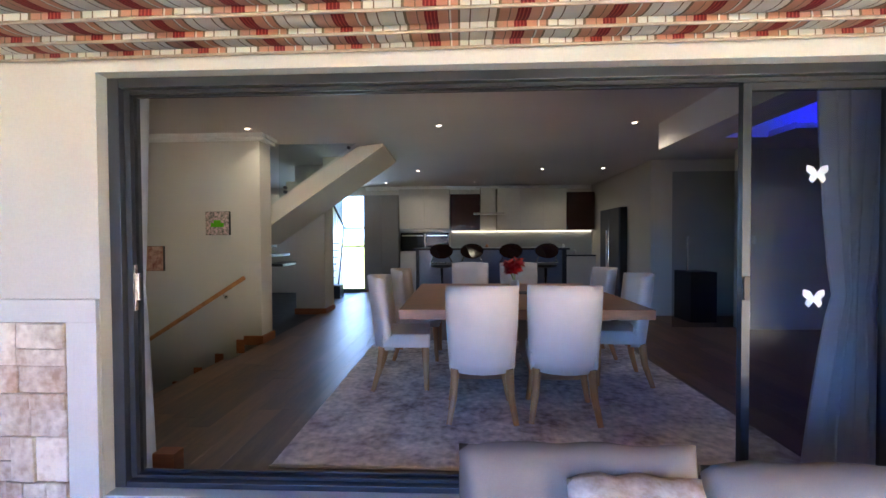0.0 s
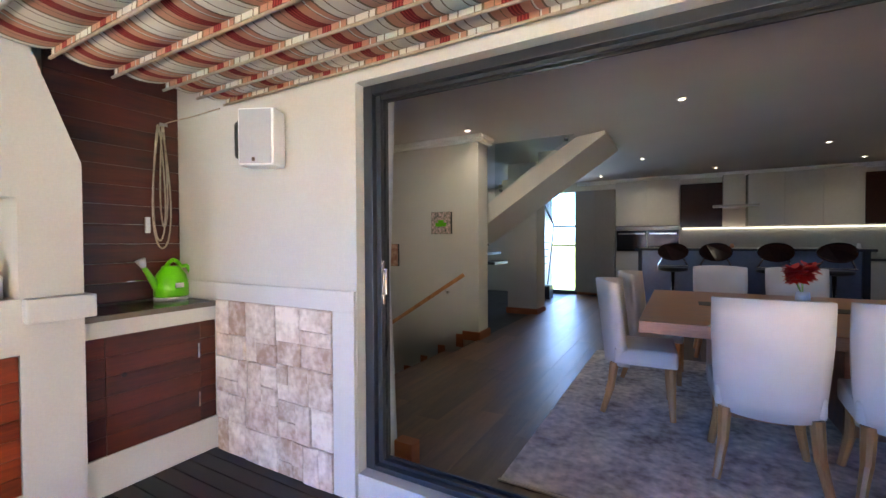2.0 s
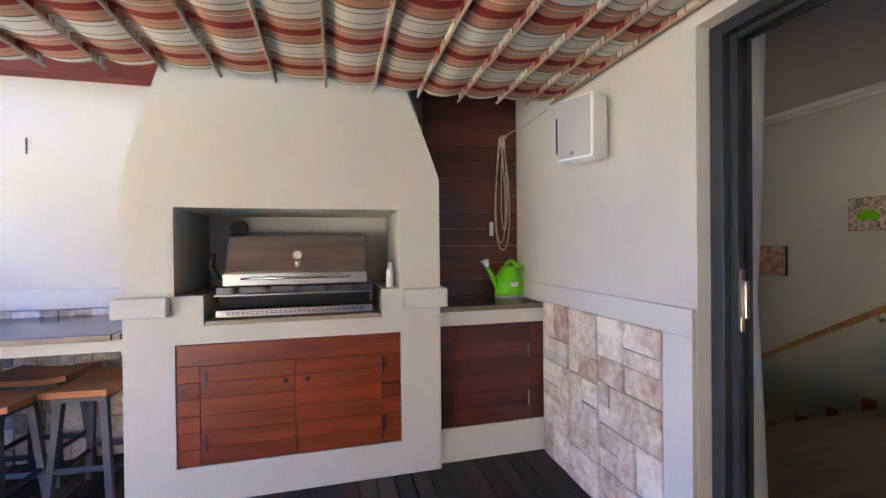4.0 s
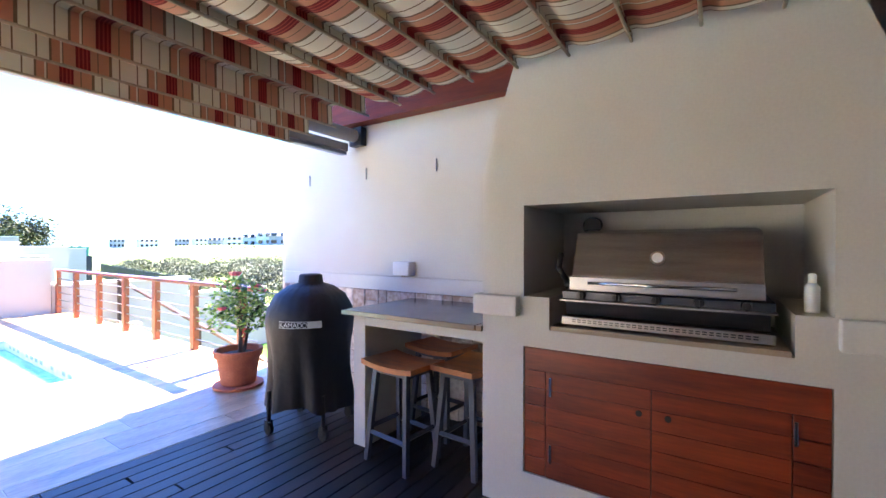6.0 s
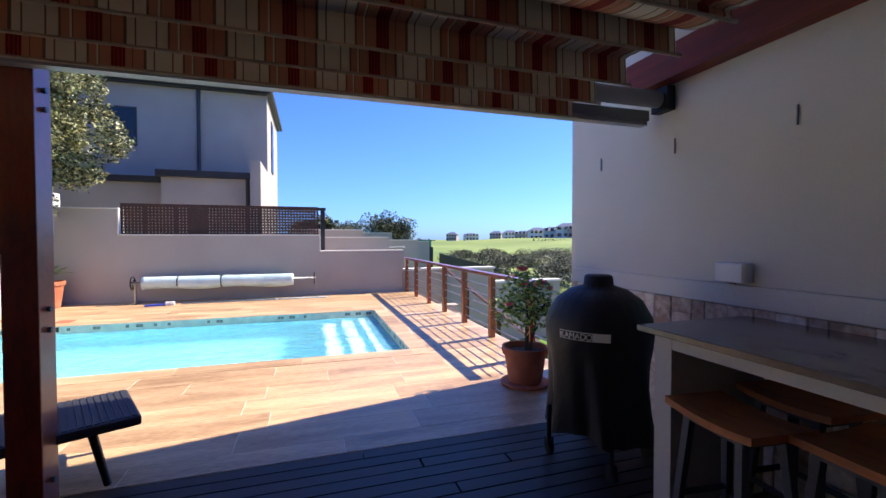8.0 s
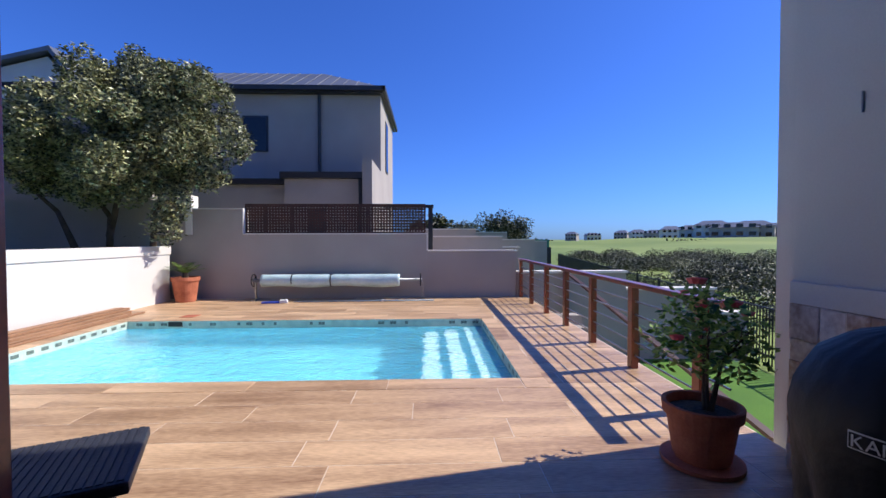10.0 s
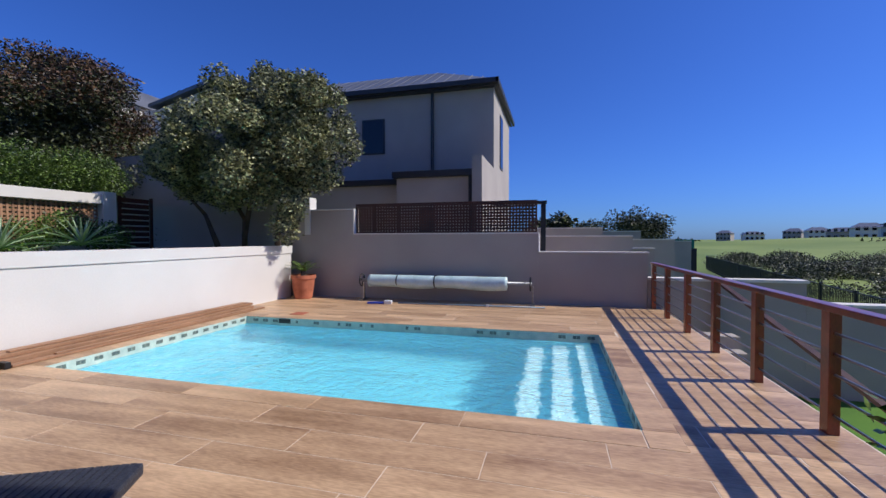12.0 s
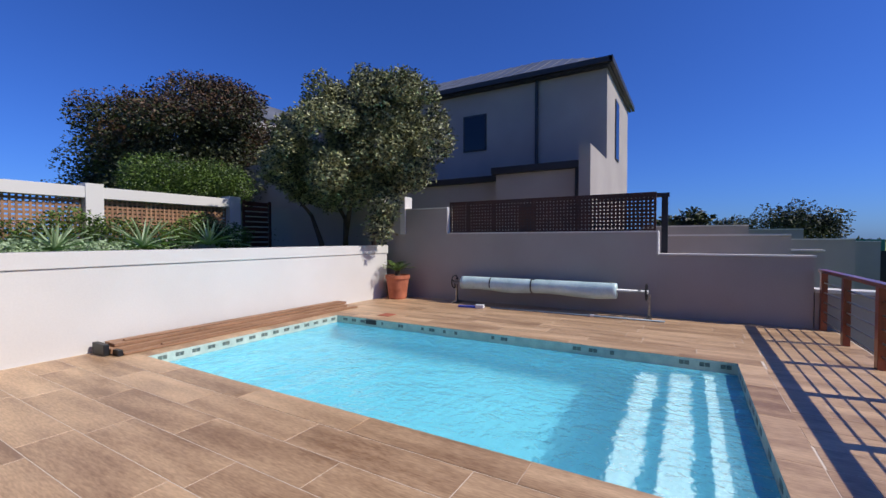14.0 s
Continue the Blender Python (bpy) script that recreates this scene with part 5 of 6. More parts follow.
part("bracket", bm, BLACK, spk)

spk.scale = (0.79, 0.80, 0.92)
cord = thing("hanging_cord", "cream electric cord hung in long loops on the plank screen", "cord")
for k, (w, zb) in enumerate(((0.05, 1.31), (0.075, 1.26), (0.03, 1.40))):
    bm = bmesh.new()
    pts = []
    for i in range(25):
        u = i / 24
        a = math.pi * (u * 2 - 1)
        pts.append((-3.865 + 0.004 * k, 1.43 + 0.012 * k - w * math.sin(a) * (0.35 + 0.65 * (0.5 - 0.5 * math.cos(a + math.pi))), zb + (2.06 - zb) * (0.5 - 0.5 * math.cos(a))))
    path_tube(bm, pts, 0.005, 6)
    part("loop", bm, ROPE, cord, smooth=True)
part("plug", boxes((-3.875, -3.852, 1.345, 1.37, 1.36, 1.46)), WHITEP, cord, bevel=0.004)
bm = bmesh.new()
path_tube(bm, [(-3.87, 1.45, 2.06), (-3.84, 1.50, 2.09), (-3.72, 1.555, 2.115), (-3.42, 1.56, 2.125)], 0.004, 6)
part("lead", bm, ROPE, cord)
part("hook", boxes((-3.895, -3.85, 1.43, 1.48, 2.05, 2.07)), CHROME, cord)

# sofa by the door
sofa = thing("outdoor_sofa", "grey outdoor sofa with loose back cushions", "sofa")
part("frame", boxes((-0.70, 1.75, 0.30, 1.15, 0.08, 0.26)), GREYSTEEL, sofa, bevel=0.01)
part("seat_cushion", boxes((-0.68, 1.73, 0.28, 0.95, 0.262, 0.42)), FABRIC_GREY, sofa, bevel=0.04)
for x in (-0.66, 1.65):
    for y in (0.34, 1.05):
        part("leg", boxes((x, x + 0.06, y, y + 0.06, 0.0, 0.079)), GREYSTEEL, sofa)
def cushion(name, x0, x1, y, z0, z1, mat, parent, lean, wrinkle=0.012):
    bm = bmesh.new()
    n, m = 24, 12
    for side in (-1, 1):
        g = []
        for j in range(m + 1):
            row = []
            for i in range(n + 1):
                u, v = -1 + 2 * i / n, -1 + 2 * j / m
                t = 0.085 * (1 - abs(u) ** 4) ** 0.5 * (1 - abs(v) ** 4) ** 0.5
                w = wrinkle * math.sin(u * 17 + 2 * v) * (1 - abs(v)) + wrinkle * noise.noise(Vector((u * 3 + x0, v * 3, side)))
                zz = (z0 + z1) / 2 + v * (z1 - z0) / 2 
                row.append(bm.verts.new(((x0 + x1) / 2 + u * (x1 - x0) / 2, y + side * t + w * (t > 0.001) + lean * (zz - z0), zz + 0.004 * math.sin(u * 9) * (v + 1) / 2)))
            g.append(row)
        for a, b in zip(g[:-1], g[1:]):
            for i in range(n):
                bm.faces.new((a[i], a[i + 1], b[i + 1], b[i]))
    bmesh.ops.remove_doubles(bm, verts=bm.verts[:], dist=0.0005)
    return part(name, bm, mat, parent, smooth=True)


cushion("back_cushion", -0.69, 0.06, 1.02, 0.38, 0.655, FABRIC_GREY, sofa, 0.15)
cushion("back_cushion", 0.07, 0.90, 1.02, 0.36, 0.60, FABRIC_GREY, sofa, 0.15)
cushion("back_cushion", 0.91, 1.72, 1.02, 0.36, 0.60, FABRIC_GREY, sofa, 0.15)
pil = thing("scatter_cushion", "cream cushion with a coloured leaf print leaning on the sofa", "cushion")
cushion("pillow", -0.38, 0.0, 0.84, 0.42, 0.625, surf("printed_cushion", lin(.62, .50, .38), lin(.88, .84, .78), 14, 0.9, 0.3, 60), pil, 0.4)

# rose in a pot
rose = thing("rose_plant", "rose bush with pink flowers in a terracotta pot", "potted plant", (-3.72, -3.42, 0.0))
pot = [(0.14, 0.03), (0.15, 0.05), (0.185, 0.28), (0.205, 0.285), (0.21, 0.345), (0.20, 0.35), (0.185, 0.345), (0.18, 0.29)]
bm = bmesh.new()
lathe(bm, pot, 32)
pot_ob = part("pot", bm, TERRA, rose, smooth=False)
bm = bmesh.new()
lathe(bm, [(0.19, 0.0), (0.215, 0.008), (0.215, 0.03), (0.20, 0.028)], 32)
part("saucer", bm, TERRA, rose, smooth=False)
bm = bmesh.new()
lathe(bm, [(0.182, 0.292), (0.12, 0.305), (0.002, 0.312)], 20)
part("soil", bm, SOIL, rose)
rr = random.Random(12)
bm = bmesh.new()
for k in range(5):
    p = Vector((rr.uniform(-.04, .04), rr.uniform(-.04, .04), 0.30))
    a = rr.uniform(0, 6.28)
    q = p + Vector((0.06 * math.cos(a), 0.06 * math.sin(a), 0.30))
    r3 = q + Vector((0.15 * math.cos(a), 0.15 * math.sin(a), 0.22))
    tube(bm, p, q, 0.011, 0.008, 6)
    tube(bm, q, r3, 0.008, 0.004, 6)
    for j in range(3):
        b = a + rr.uniform(-1.2, 1.2)
        tube(bm, q + (r3 - q) * 0.3 * j, q + (r3 - q) * 0.3 * j + Vector((0.16 * math.cos(b), 0.16 * math.sin(b), 0.10)), 0.004, 0.002, 5)
part("stem", bm, BARK, rose)
bm = bmesh.new()
leaf_cloud(bm, [((0, 0, 0.78), (0.26, 0.26, 0.20)), ((0.12, -0.1, 0.66), (0.18, 0.18, 0.14)), ((-0.14, 0.1, 0.70), (0.18, 0.18, 0.16)), ((0, 0.14, 0.60), (0.16, 0.14, 0.10)), ((0.02, -0.02, 0.93), (0.15, 0.15, 0.10))],
           rr, 1250, 0.048)
part("foliage", bm, LEAF, rose)
for x, y, z, r in ((-0.03, -0.1, 1.02, 0.06), (-0.16, 0.02, 0.90, 0.055), (0.22, 0.12, 0.74, 0.04), (0.05, 0.06, 0.90, 0.035), (-0.20, 0.08, 0.86, 0.04), (0.08, -0.04, 0.97, 0.03)):
    bm = bmesh.new()
    for k in range(22):
        a, t = k * 2.4, k / 22
        d = Vector((math.cos(a), math.sin(a), 0))
        c = Vector((x, y, z)) + d * r * 0.75 * t
        s = d.cross(Vector((0, 0, 1))) * r * 0.42
        up = Vector((0, 0, r * 0.55)) + d * r * 0.25
        bm.faces.new([bm.verts.new(q) for q in (c - s * 0.4, c + s * 0.4, c + s + up, c - s + up)])
    part("flower", bm, PETAL, rose)

# palm pot in the corner
palm = thing("palm_plant", "small palm in a terracotta pot in the wall corner", "potted plant", (2.92, -9.98, 0.0))
bm = bmesh.new()
lathe(bm, [(0.15, 0.0), (0.16, 0.02), (0.205, 0.36), (0.225, 0.365), (0.225, 0.43), (0.205, 0.43), (0.20, 0.39)], 28)
part("pot", bm, TERRA, palm)
bm = bmesh.new()
lathe(bm, [(0.202, 0.39), (0.05, 0.42), (0.04, 0.50), (0.001, 0.52)], 14)
part("soil", bm, SOIL, palm)
for k in range(14):
    bm = bmesh.new()
    a = k * 2.39996
    tilt = 0.35 + 0.05 * k
    pts = [Vector((0, 0, 0.48))]
    for j in range(1, 7):
        t = j / 6
        pts.append(Vector((math.cos(a) * 0.34 * t * math.sin(tilt + 0.3), math.sin(a) * 0.34 * t * math.sin(tilt + 0.3), 0.48 + 0.34 * t * math.cos(tilt) - 0.12 * t * t)))
    for p0, p1 in zip(pts[:-1], pts[1:]):
        tube(bm, p0, p1, 0.004, 0.003, 4)
        for s in (-1, 1):
            for q in (0.2, 0.7):
                b = p0.lerp(p1, q)
                side = Vector((-math.sin(a), math.cos(a), 0)) * s * 0.09 + (p1 - p0) * 1.2
                wdt = (p1 - p0).normalized() * 0.008
                bm.faces.new([bm.verts.new(v) for v in (b - wdt, b + wdt, b + side)])
    part("frond", bm, LEAF_GREEN, palm)

palm.scale = (1.2, 1.2, 1.2)
# lounger
lg = thing("sun_lounger", "dark charcoal woven sun lounger, its end reaching into the terrace", "lounger", (-0.98, -2.74, 0.0), 26.0)
WICK = surf("woven_wicker", lin(.12, .13, .16), lin(.24, .25, .29), 60, 0.5, 0.8, 120, depth=0.004)
bm = boxes((0, 1.95, -0.56, 0.0, 0.29, 0.345))
bed = part("bed", bm, WICK, lg, bevel=0.015)
for i in range(60):
    part("weave_strip", boxes((0.02 + i * 0.032, 0.044 + i * 0.032, -0.545, -0.015, 0.3455, 0.3495)), WICK, bed)
for x, y in ((0.15, -0.04), (0.15, -0.52), (1.8, -0.04), (1.8, -0.52)):
    bm = bmesh.new()
    tube(bm, (x + 0.06, y, 0.29), (x, y, 0.0), 0.022, 0.018, 10)
    part("leg", bm, BLACK, lg)

# pool parts
structure("pool_side_upper", boxes((PX0 - 0.02, PX0, PY0, PY1, -0.149, -0.002), (PX1, PX1 + 0.02, PY0, PY1, -0.149, -0.002),
                                   (PX0, PX1, PY0 - 0.02, PY0, -0.149, -0.002), (PX0, PX1, PY1, PY1 + 0.02, -0.149, -0.002)), surf("pale_mosaic", lin(.62, .68, .64), lin(.80, .82, .76), 8, 0.4, 0.1, 50), "pale tile band round the pool edge")
bm = bmesh.new()
MOS = surf("dark_mosaic_squares", lin(.20, .30, .33), lin(.50, .50, .42), 30, 0.35, 0.1, 50)
rm = random.Random(4)
x = PX0 + 0.05
while x < PX1 - 0.05:
    if rm.random() < 0.75:
        box(bm, x, x + 0.045, PY0, PY0 + 0.003, -0.075, -0.030)
        if rm.random() < 0.5:
            box(bm, x + 0.05, x + 0.095, PY0, PY0 + 0.003, -0.075, -0.030)
    x += 0.19
y = PY0 + 0.05
while y < PY1 - 0.05:
    for xx in (PX0, PX1 - 0.003):
        if rm.random() < 0.75:
            box(bm, xx, xx + 0.003, y, y + 0.045, -0.075, -0.030)
            box(bm, xx, xx + 0.003, y + 0.05, y + 0.095, -0.075, -0.030)
    y += 0.19
part("mosaic", bm, MOS, label="dark mosaic squares set in the pool's tile band", kind="stuff")
for k, (x1, z) in enumerate(((-2.70, -0.22), (-2.40, -0.33), (-2.09, -0.45))):
    x0 = (-3.0, -2.699, -2.399)[k]
    structure("pool_step", boxes((x0, x1, PY0, PY1, -1.048, z)), POOLIN, "pale pool step")
    # White strip paints the bright shimmer along each step's edge.
    structure("pool_step_edge", boxes((x1 - 0.19, x1 - 0.002, PY0 + 0.01, PY1 - 0.01, z + 0.001, z + 0.012)), STEPGLINT, "white strip for the bright highlight along a pool step")
WATER = bpy.data.materials.new("pool_water")
WATER.use_nodes = True
_n, _l = WATER.node_tree.nodes, WATER.node_tree.links
_n.remove(_n["Principled BSDF"])
_t, _g, _m, _f = _n.new("ShaderNodeBsdfRefraction"), _n.new("ShaderNodeBsdfGlossy"), _n.new("ShaderNodeMixShader"), _n.new("ShaderNodeFresnel")
_f.inputs["IOR"].default_value = 1.33
_t.inputs["Color"].default_value = (0.86, 0.99, 0.99, 1)
_t.inputs["IOR"].default_value, _t.inputs["Roughness"].default_value = 1.33, 0.0
_g.inputs["Roughness"].default_value = 0.02
_geo, _tex, _tex2, _add, _b = _n.new("ShaderNodeNewGeometry"), _n.new("ShaderNodeTexNoise"), _n.new("ShaderNodeTexNoise"), _n.new("ShaderNodeMath"), _n.new("ShaderNodeBump")
_tex.inputs["Scale"].default_value, _tex2.inputs["Scale"].default_value = 3.2, 13.0
_l.new(_geo.outputs["Position"], _tex.inputs["Vector"])
_l.new(_geo.outputs["Position"], _tex2.inputs["Vector"])
_add.operation = "MULTIPLY_ADD"
_add.inputs[1].default_value = 0.45
_l.new(_tex2.outputs["Fac"], _add.inputs[0])
_l.new(_tex.outputs["Fac"], _add.inputs[2])
_b.inputs["Strength"].default_value, _b.inputs["Distance"].default_value = 0.62, 0.07
_l.new(_add.outputs[0], _b.inputs["Height"])
for k in (_g, _f, _t):
    _l.new(_b.outputs[0], k.inputs["Normal"])
_l.new(_f.outputs[0], _m.inputs[0])
_d, _s = _n.new("ShaderNodeBsdfDiffuse"), _n.new("ShaderNodeMixShader")
_d.inputs["Color"].default_value = (0.16, 0.57, 0.73, 1)
_s.inputs[0].default_value = 0.45
_l.new(_t.outputs[0], _s.inputs[1])
_l.new(_d.outputs[0], _s.inputs[2])
_l.new(_s.outputs[0], _m.inputs[1])
_l.new(_g.outputs[0], _m.inputs[2])
_l.new(_m.outputs[0], _n["Material Output"].inputs["Surface"])
bm = bmesh.new()
nx, ny = 90, 50
g = [[bm.verts.new((PX0 + (PX1 - PX0) * i / nx, PY0 + (PY1 - PY0) * j / ny, -0.115 + 0.006 * noise.noise(Vector((i * 0.28, j * 0.28, 0))))) for i in range(nx + 1)] for j in range(ny + 1)]
for a, b in zip(g[:-1], g[1:]):
    for i in range(nx):
        bm.faces.new((a[i], a[i + 1], b[i + 1], b[i]))
part("water", bm, WATER, label="clear turquoise pool water with small ripples", smooth=True, kind="structure").visible_shadow = False
sk = thing("skimmer", "dark skimmer mouth in the pool edge", "skimmer")
part("mouth", boxes((1.75, 1.97, PY0 + 0.003, PY0 + 0.006, -0.085, -0.012)), BLACK, sk)
drain = thing("drain_cover", "small red-brown lid in the paving", "lid")
part("disc", boxes((1.75, 1.98, -8.36, -8.13, 0.001, 0.008)), surf("brick_lid", lin(.62, .33, .24), lin(.72, .42, .32), 6, 0.8, 0.1, 60), drain, bevel=0.002)
jet = thing("pool_light", "small white fitting at the pool corner", "fitting")
part("cap", boxes((-2.99, -2.90, -4.99, -4.93, -0.11, -0.07)), WHITEP, jet, bevel=0.01)

roller = thing("pool_cover_roller", "rolled translucent bubble pool cover on a steel roller with hand wheels", "pool cover", (0, -10.13, 0.42))
bm = bmesh.new()
n, m = 48, 24
g = []
for i in range(n + 1):
    x = 1.40 - 2.92 * i / n
    rowv = []
    for k in range(m):
        a = 2 * math.pi * k / m
        r = 0.125 + 0.006 * noise.noise(Vector((x * 2, math.cos(a), math.sin(a)))) - 0.02 * (math.exp(-((x - 1.4 + 2.92 * 0.22) / 0.02) ** 2) + math.exp(-((x - 1.4 + 2.92 * 0.5) / 0.02) ** 2)) + 0.035 * max(0, -math.sin(a)) * (0.5 + 0.5 * math.sin(x * 4.3))
        rowv.append(bm.verts.new((x, r * math.cos(a), r * math.sin(a))))
    g.append(rowv)
for a, b in zip(g[:-1], g[1:]):
    for k in range(m):
        bm.faces.new((a[k], a[(k + 1) % m], b[(k + 1) % m], b[k]))
bm.faces.new(g[0]); bm.faces.new(g[-1])
part("cover_roll", bm, BUBBLE, roller, smooth=True)
for u in (0.22, 0.5):
    bm = bmesh.new()
    x = 1.4 - 2.92 * u
    tube(bm, (x - 0.012, 0, 0), (x + 0.012, 0, 0), 0.128, seg=28, caps=False)
    part("strap", bm, BLACK, roller)
bm = bmesh.new()
tube(bm, (1.62, 0, 0), (-2.0, 0, 0), 0.035, seg=14)
part("axle", bm, LIGHTALU, roller, smooth=True)
for x in (1.58, -1.97):
    bm = bmesh.new()
    for k in range(18):
        a0, a1 = 2 * math.pi * k / 18, 2 * math.pi * (k + 1) / 18
        tube(bm, (x, 0.13 * math.cos(a0), 0.13 * math.sin(a0)), (x, 0.13 * math.cos(a1), 0.13 * math.sin(a1)), 0.013, seg=6)
    for k in range(3):
        a0 = 2 * math.pi * k / 3 + 0.4
        tube(bm, (x, 0, 0), (x, 0.13 * math.cos(a0), 0.13 * math.sin(a0)), 0.011, seg=6)
    part("hand_wheel", bm, BLACK, roller)
    part("support", boxes((x - 0.06, x - 0.03, -0.03, 0.03, -0.42, -0.04), (x - 0.09, x, -0.16, 0.16, -0.42, -0.39)), STEEL, roller, bevel=0.003)
pole = thing("pool_pole", "long thin pool cleaning pole lying along the wall", "pole")
bm = bmesh.new()
tube(bm, (0.6, -9.72, 0.02), (-2.25, -9.82, 0.02), 0.014, seg=8)
part("shaft", bm, surf("blue_grey_tube", lin(.45, .52, .58), lin(.55, .62, .68), 3, 0.4, 0, 30), pole, smooth=True)
part("joint", boxes((-1.22, -1.16, -9.81, -9.765, 0.005, 0.045)), WHITEP, pole, bevel=0.004)
brush = thing("pool_brush", "blue pool brush with a white head lying on the paving", "brush", (0.85, -9.65, 0.003), 10)
part("bristles", boxes((0.02, 0.36, -0.05, 0.03, 0.0, 0.035)), surf("blue_plastic", lin(.15, .25, .65), lin(.25, .35, .75), 6, 0.5, 0.1, 60), brush, bevel=0.006)
part("head", boxes((-0.14, 0.018, -0.05, 0.05, 0.0, 0.07)), WHITEP, brush, bevel=0.015)

cov = thing("slatted_cover_stack", "brown slatted pool cover boards stacked along the white wall", "boards")
COV = surf("light_brown_board", lin(.48, .35, .25), lin(.66, .50, .38), 3, 0.6, 0.3, 40, stretch=(5, 0.6, 1), spread=0.2, depth=0.003)
for k, (x0, x1, y0, y1, z0, z1) in enumerate(((2.96, 3.28, -8.45, -4.72, 0.015, 0.075), (3.02, 3.27, -8.5, -4.78, 0.077, 0.115), (2.84, 2.93, -8.6, -4.8, 0.003, 0.03), (2.86, 2.91, -8.3, -5.2, 0.031, 0.05), (3.06, 3.12, -8.4, -4.9, 0.117, 0.135))):
    part("board", boxes((x0, x1, y0, y1, z0, z1)), COV, cov, bevel=0.006)
part("bracket", boxes((2.98, 3.26, -4.715, -4.66, 0.003, 0.13)), BLACK, cov, bevel=0.006)
part("bracket", boxes((2.84, 2.97, -4.79, -4.74, 0.003, 0.07)), BLACK, cov, bevel=0.006)

# railing along the terrace edge
rl = thing("terrace_railing", "varnished red-brown timber railing with steel cables", "railing")
RX = -4.19
PY = [-10.33, -9.36, -8.29, -7.25, -6.23, -5.19, -4.15]
for y in PY:
    part("post", boxes((RX - 0.035, RX + 0.035, y - 0.045, y + 0.045, -0.011, 0.81)), RAILWOOD, rl, bevel=0.004)
part("top_rail", boxes((RX - 0.05, RX + 0.05, -10.40, -3.82, 0.812, 0.857)), RAILWOOD, rl, bevel=0.008)
for k in range(5):
    bm = bmesh.new()
    z = 0.13 + k * 0.135
    tube(bm, (RX, -10.38, z), (RX, -3.83, z), 0.009, seg=6)
    part("cable", bm, STEEL, rl)
sr = thing("stair_railing", "dark brown timber stair railing going down beside the terrace", "railing")
bm = bmesh.new()
prism(bm, [(-10.35, 0.56), (-10.35, 0.60), (-3.9, -0.58), (-3.9, -0.62)], "x", -5.22, -5.14)
part("rail", bm, LATTICE, sr)
for y in (-10.3, -8.7, -7.1, -5.5, -4.0):
    zt = 0.55 - 1.18 * (y + 10.35) / 6.45
    part("post", boxes((-5.22, -5.14, y - 0.04, y + 0.04, -1.5, zt)), LATTICE, sr, bevel=0.004)
ob = structure("outer_stair", boxes(*[(-5.10, -4.335, -9.3 + k * 0.28, -9.02 + k * 0.28, -1.44, -0.18 - k * 0.18) for k in range(7)]), PLASTER_GREY, "grey outdoor stair going down beside the terrace")

# lower walls of the neighbouring plots
for x0, x1, z in ((-6.6, -4.11, 0.52), (-8.65, -6.6, 0.13), (-9.45, -8.65, -0.43)):
    structure("plot_wall", boxes((x0, x1 - 0.003, -10.62, -10.40, -1.5, z)), PLASTER_GREY, "grey plastered wall stepping down the slope")
    structure("plot_wall_cap", boxes((x0 - 0.03, x1 - 0.004, -10.66, -10.36, z + 0.001, z + 0.05)), WHITE_WALL, "white capping of the stepping wall")
for y, x0, x1, z in ((-15.0, -4.6, -2.0, 1.36), (-16.0, -5.4, -4.6, 0.98), (-21.0, -4.4, -1.0, 1.75), (-21.0, -7.2, -4.4, 1.25), (-27.0, -7.0, -2.0, 1.7), (-27.0, -9.5, -7.0, 1.15)):
    structure("plot_wall_far", boxes((x0, x1, y - 0.2, y, -1.5, z)), PLASTER_GREY, "grey wall of a neighbouring plot")
    structure("plot_wall_far_cap", boxes((x0, x1, y - 0.24, y + 0.04, z + 0.001, z + 0.04)), WHITE_WALL, "white wall capping")
green = thing("shade_net_fence", "green shade netting fence on a neighbouring plot", "fence")
part("net", boxes((-10.5, -8.0, -30.02, -30, 0.0, 1.25)), surf("green_net", lin(.16, .45, .36), lin(.22, .55, .44), 2, 0.8, 0, 30), green)
part("base", boxes((-10.2, -7.6, -28.52, -28.5, -1.5, 0.75)), BLACK, green)

# dark palisade fence by the golf course
fence = thing("palisade_fence", "dark metal palisade fence along the golf course", "fence")
A, B = Vector((-7.6, 1.0, 0)), Vector((-15.2, -43.0, 0))
d = (B - A)
L_ = d.length
for k in range(19):
    p = A + d * k / 18
    part("post", boxes((p.x - 0.04, p.x + 0.04, p.y - 0.04, p.y + 0.04, -1.5, -0.16)), BLACK, fence)
for z in (-0.22, -1.25):
    bm = bmesh.new()
    tube(bm, A + Vector((0, 0, z)), B + Vector((0, 0, z)), 0.02, seg=6)
    part("rail", bm, BLACK, fence)
bm = bmesh.new()
box(bm, -0.008, 0.008, -0.012, 0.012, -1.45, -0.2)
first = part("picket", bm, BLACK, fence)
first.location = A + d * 0.5 / 400
rest = bmesh.new()
for k in range(1, 400):
    p = A + d * (k + 0.5) / 400
    if k < 300:
        ob = new("picket", first.data)
        ob.parent, ob.location = fence, (p.x, p.y, 0)
    else:
        box(rest, p.x - 0.008, p.x + 0.008, p.y - 0.012, p.y + 0.012, -1.45, -0.2)
part("picket_rest", rest, BLACK, fence, kind="stuff")

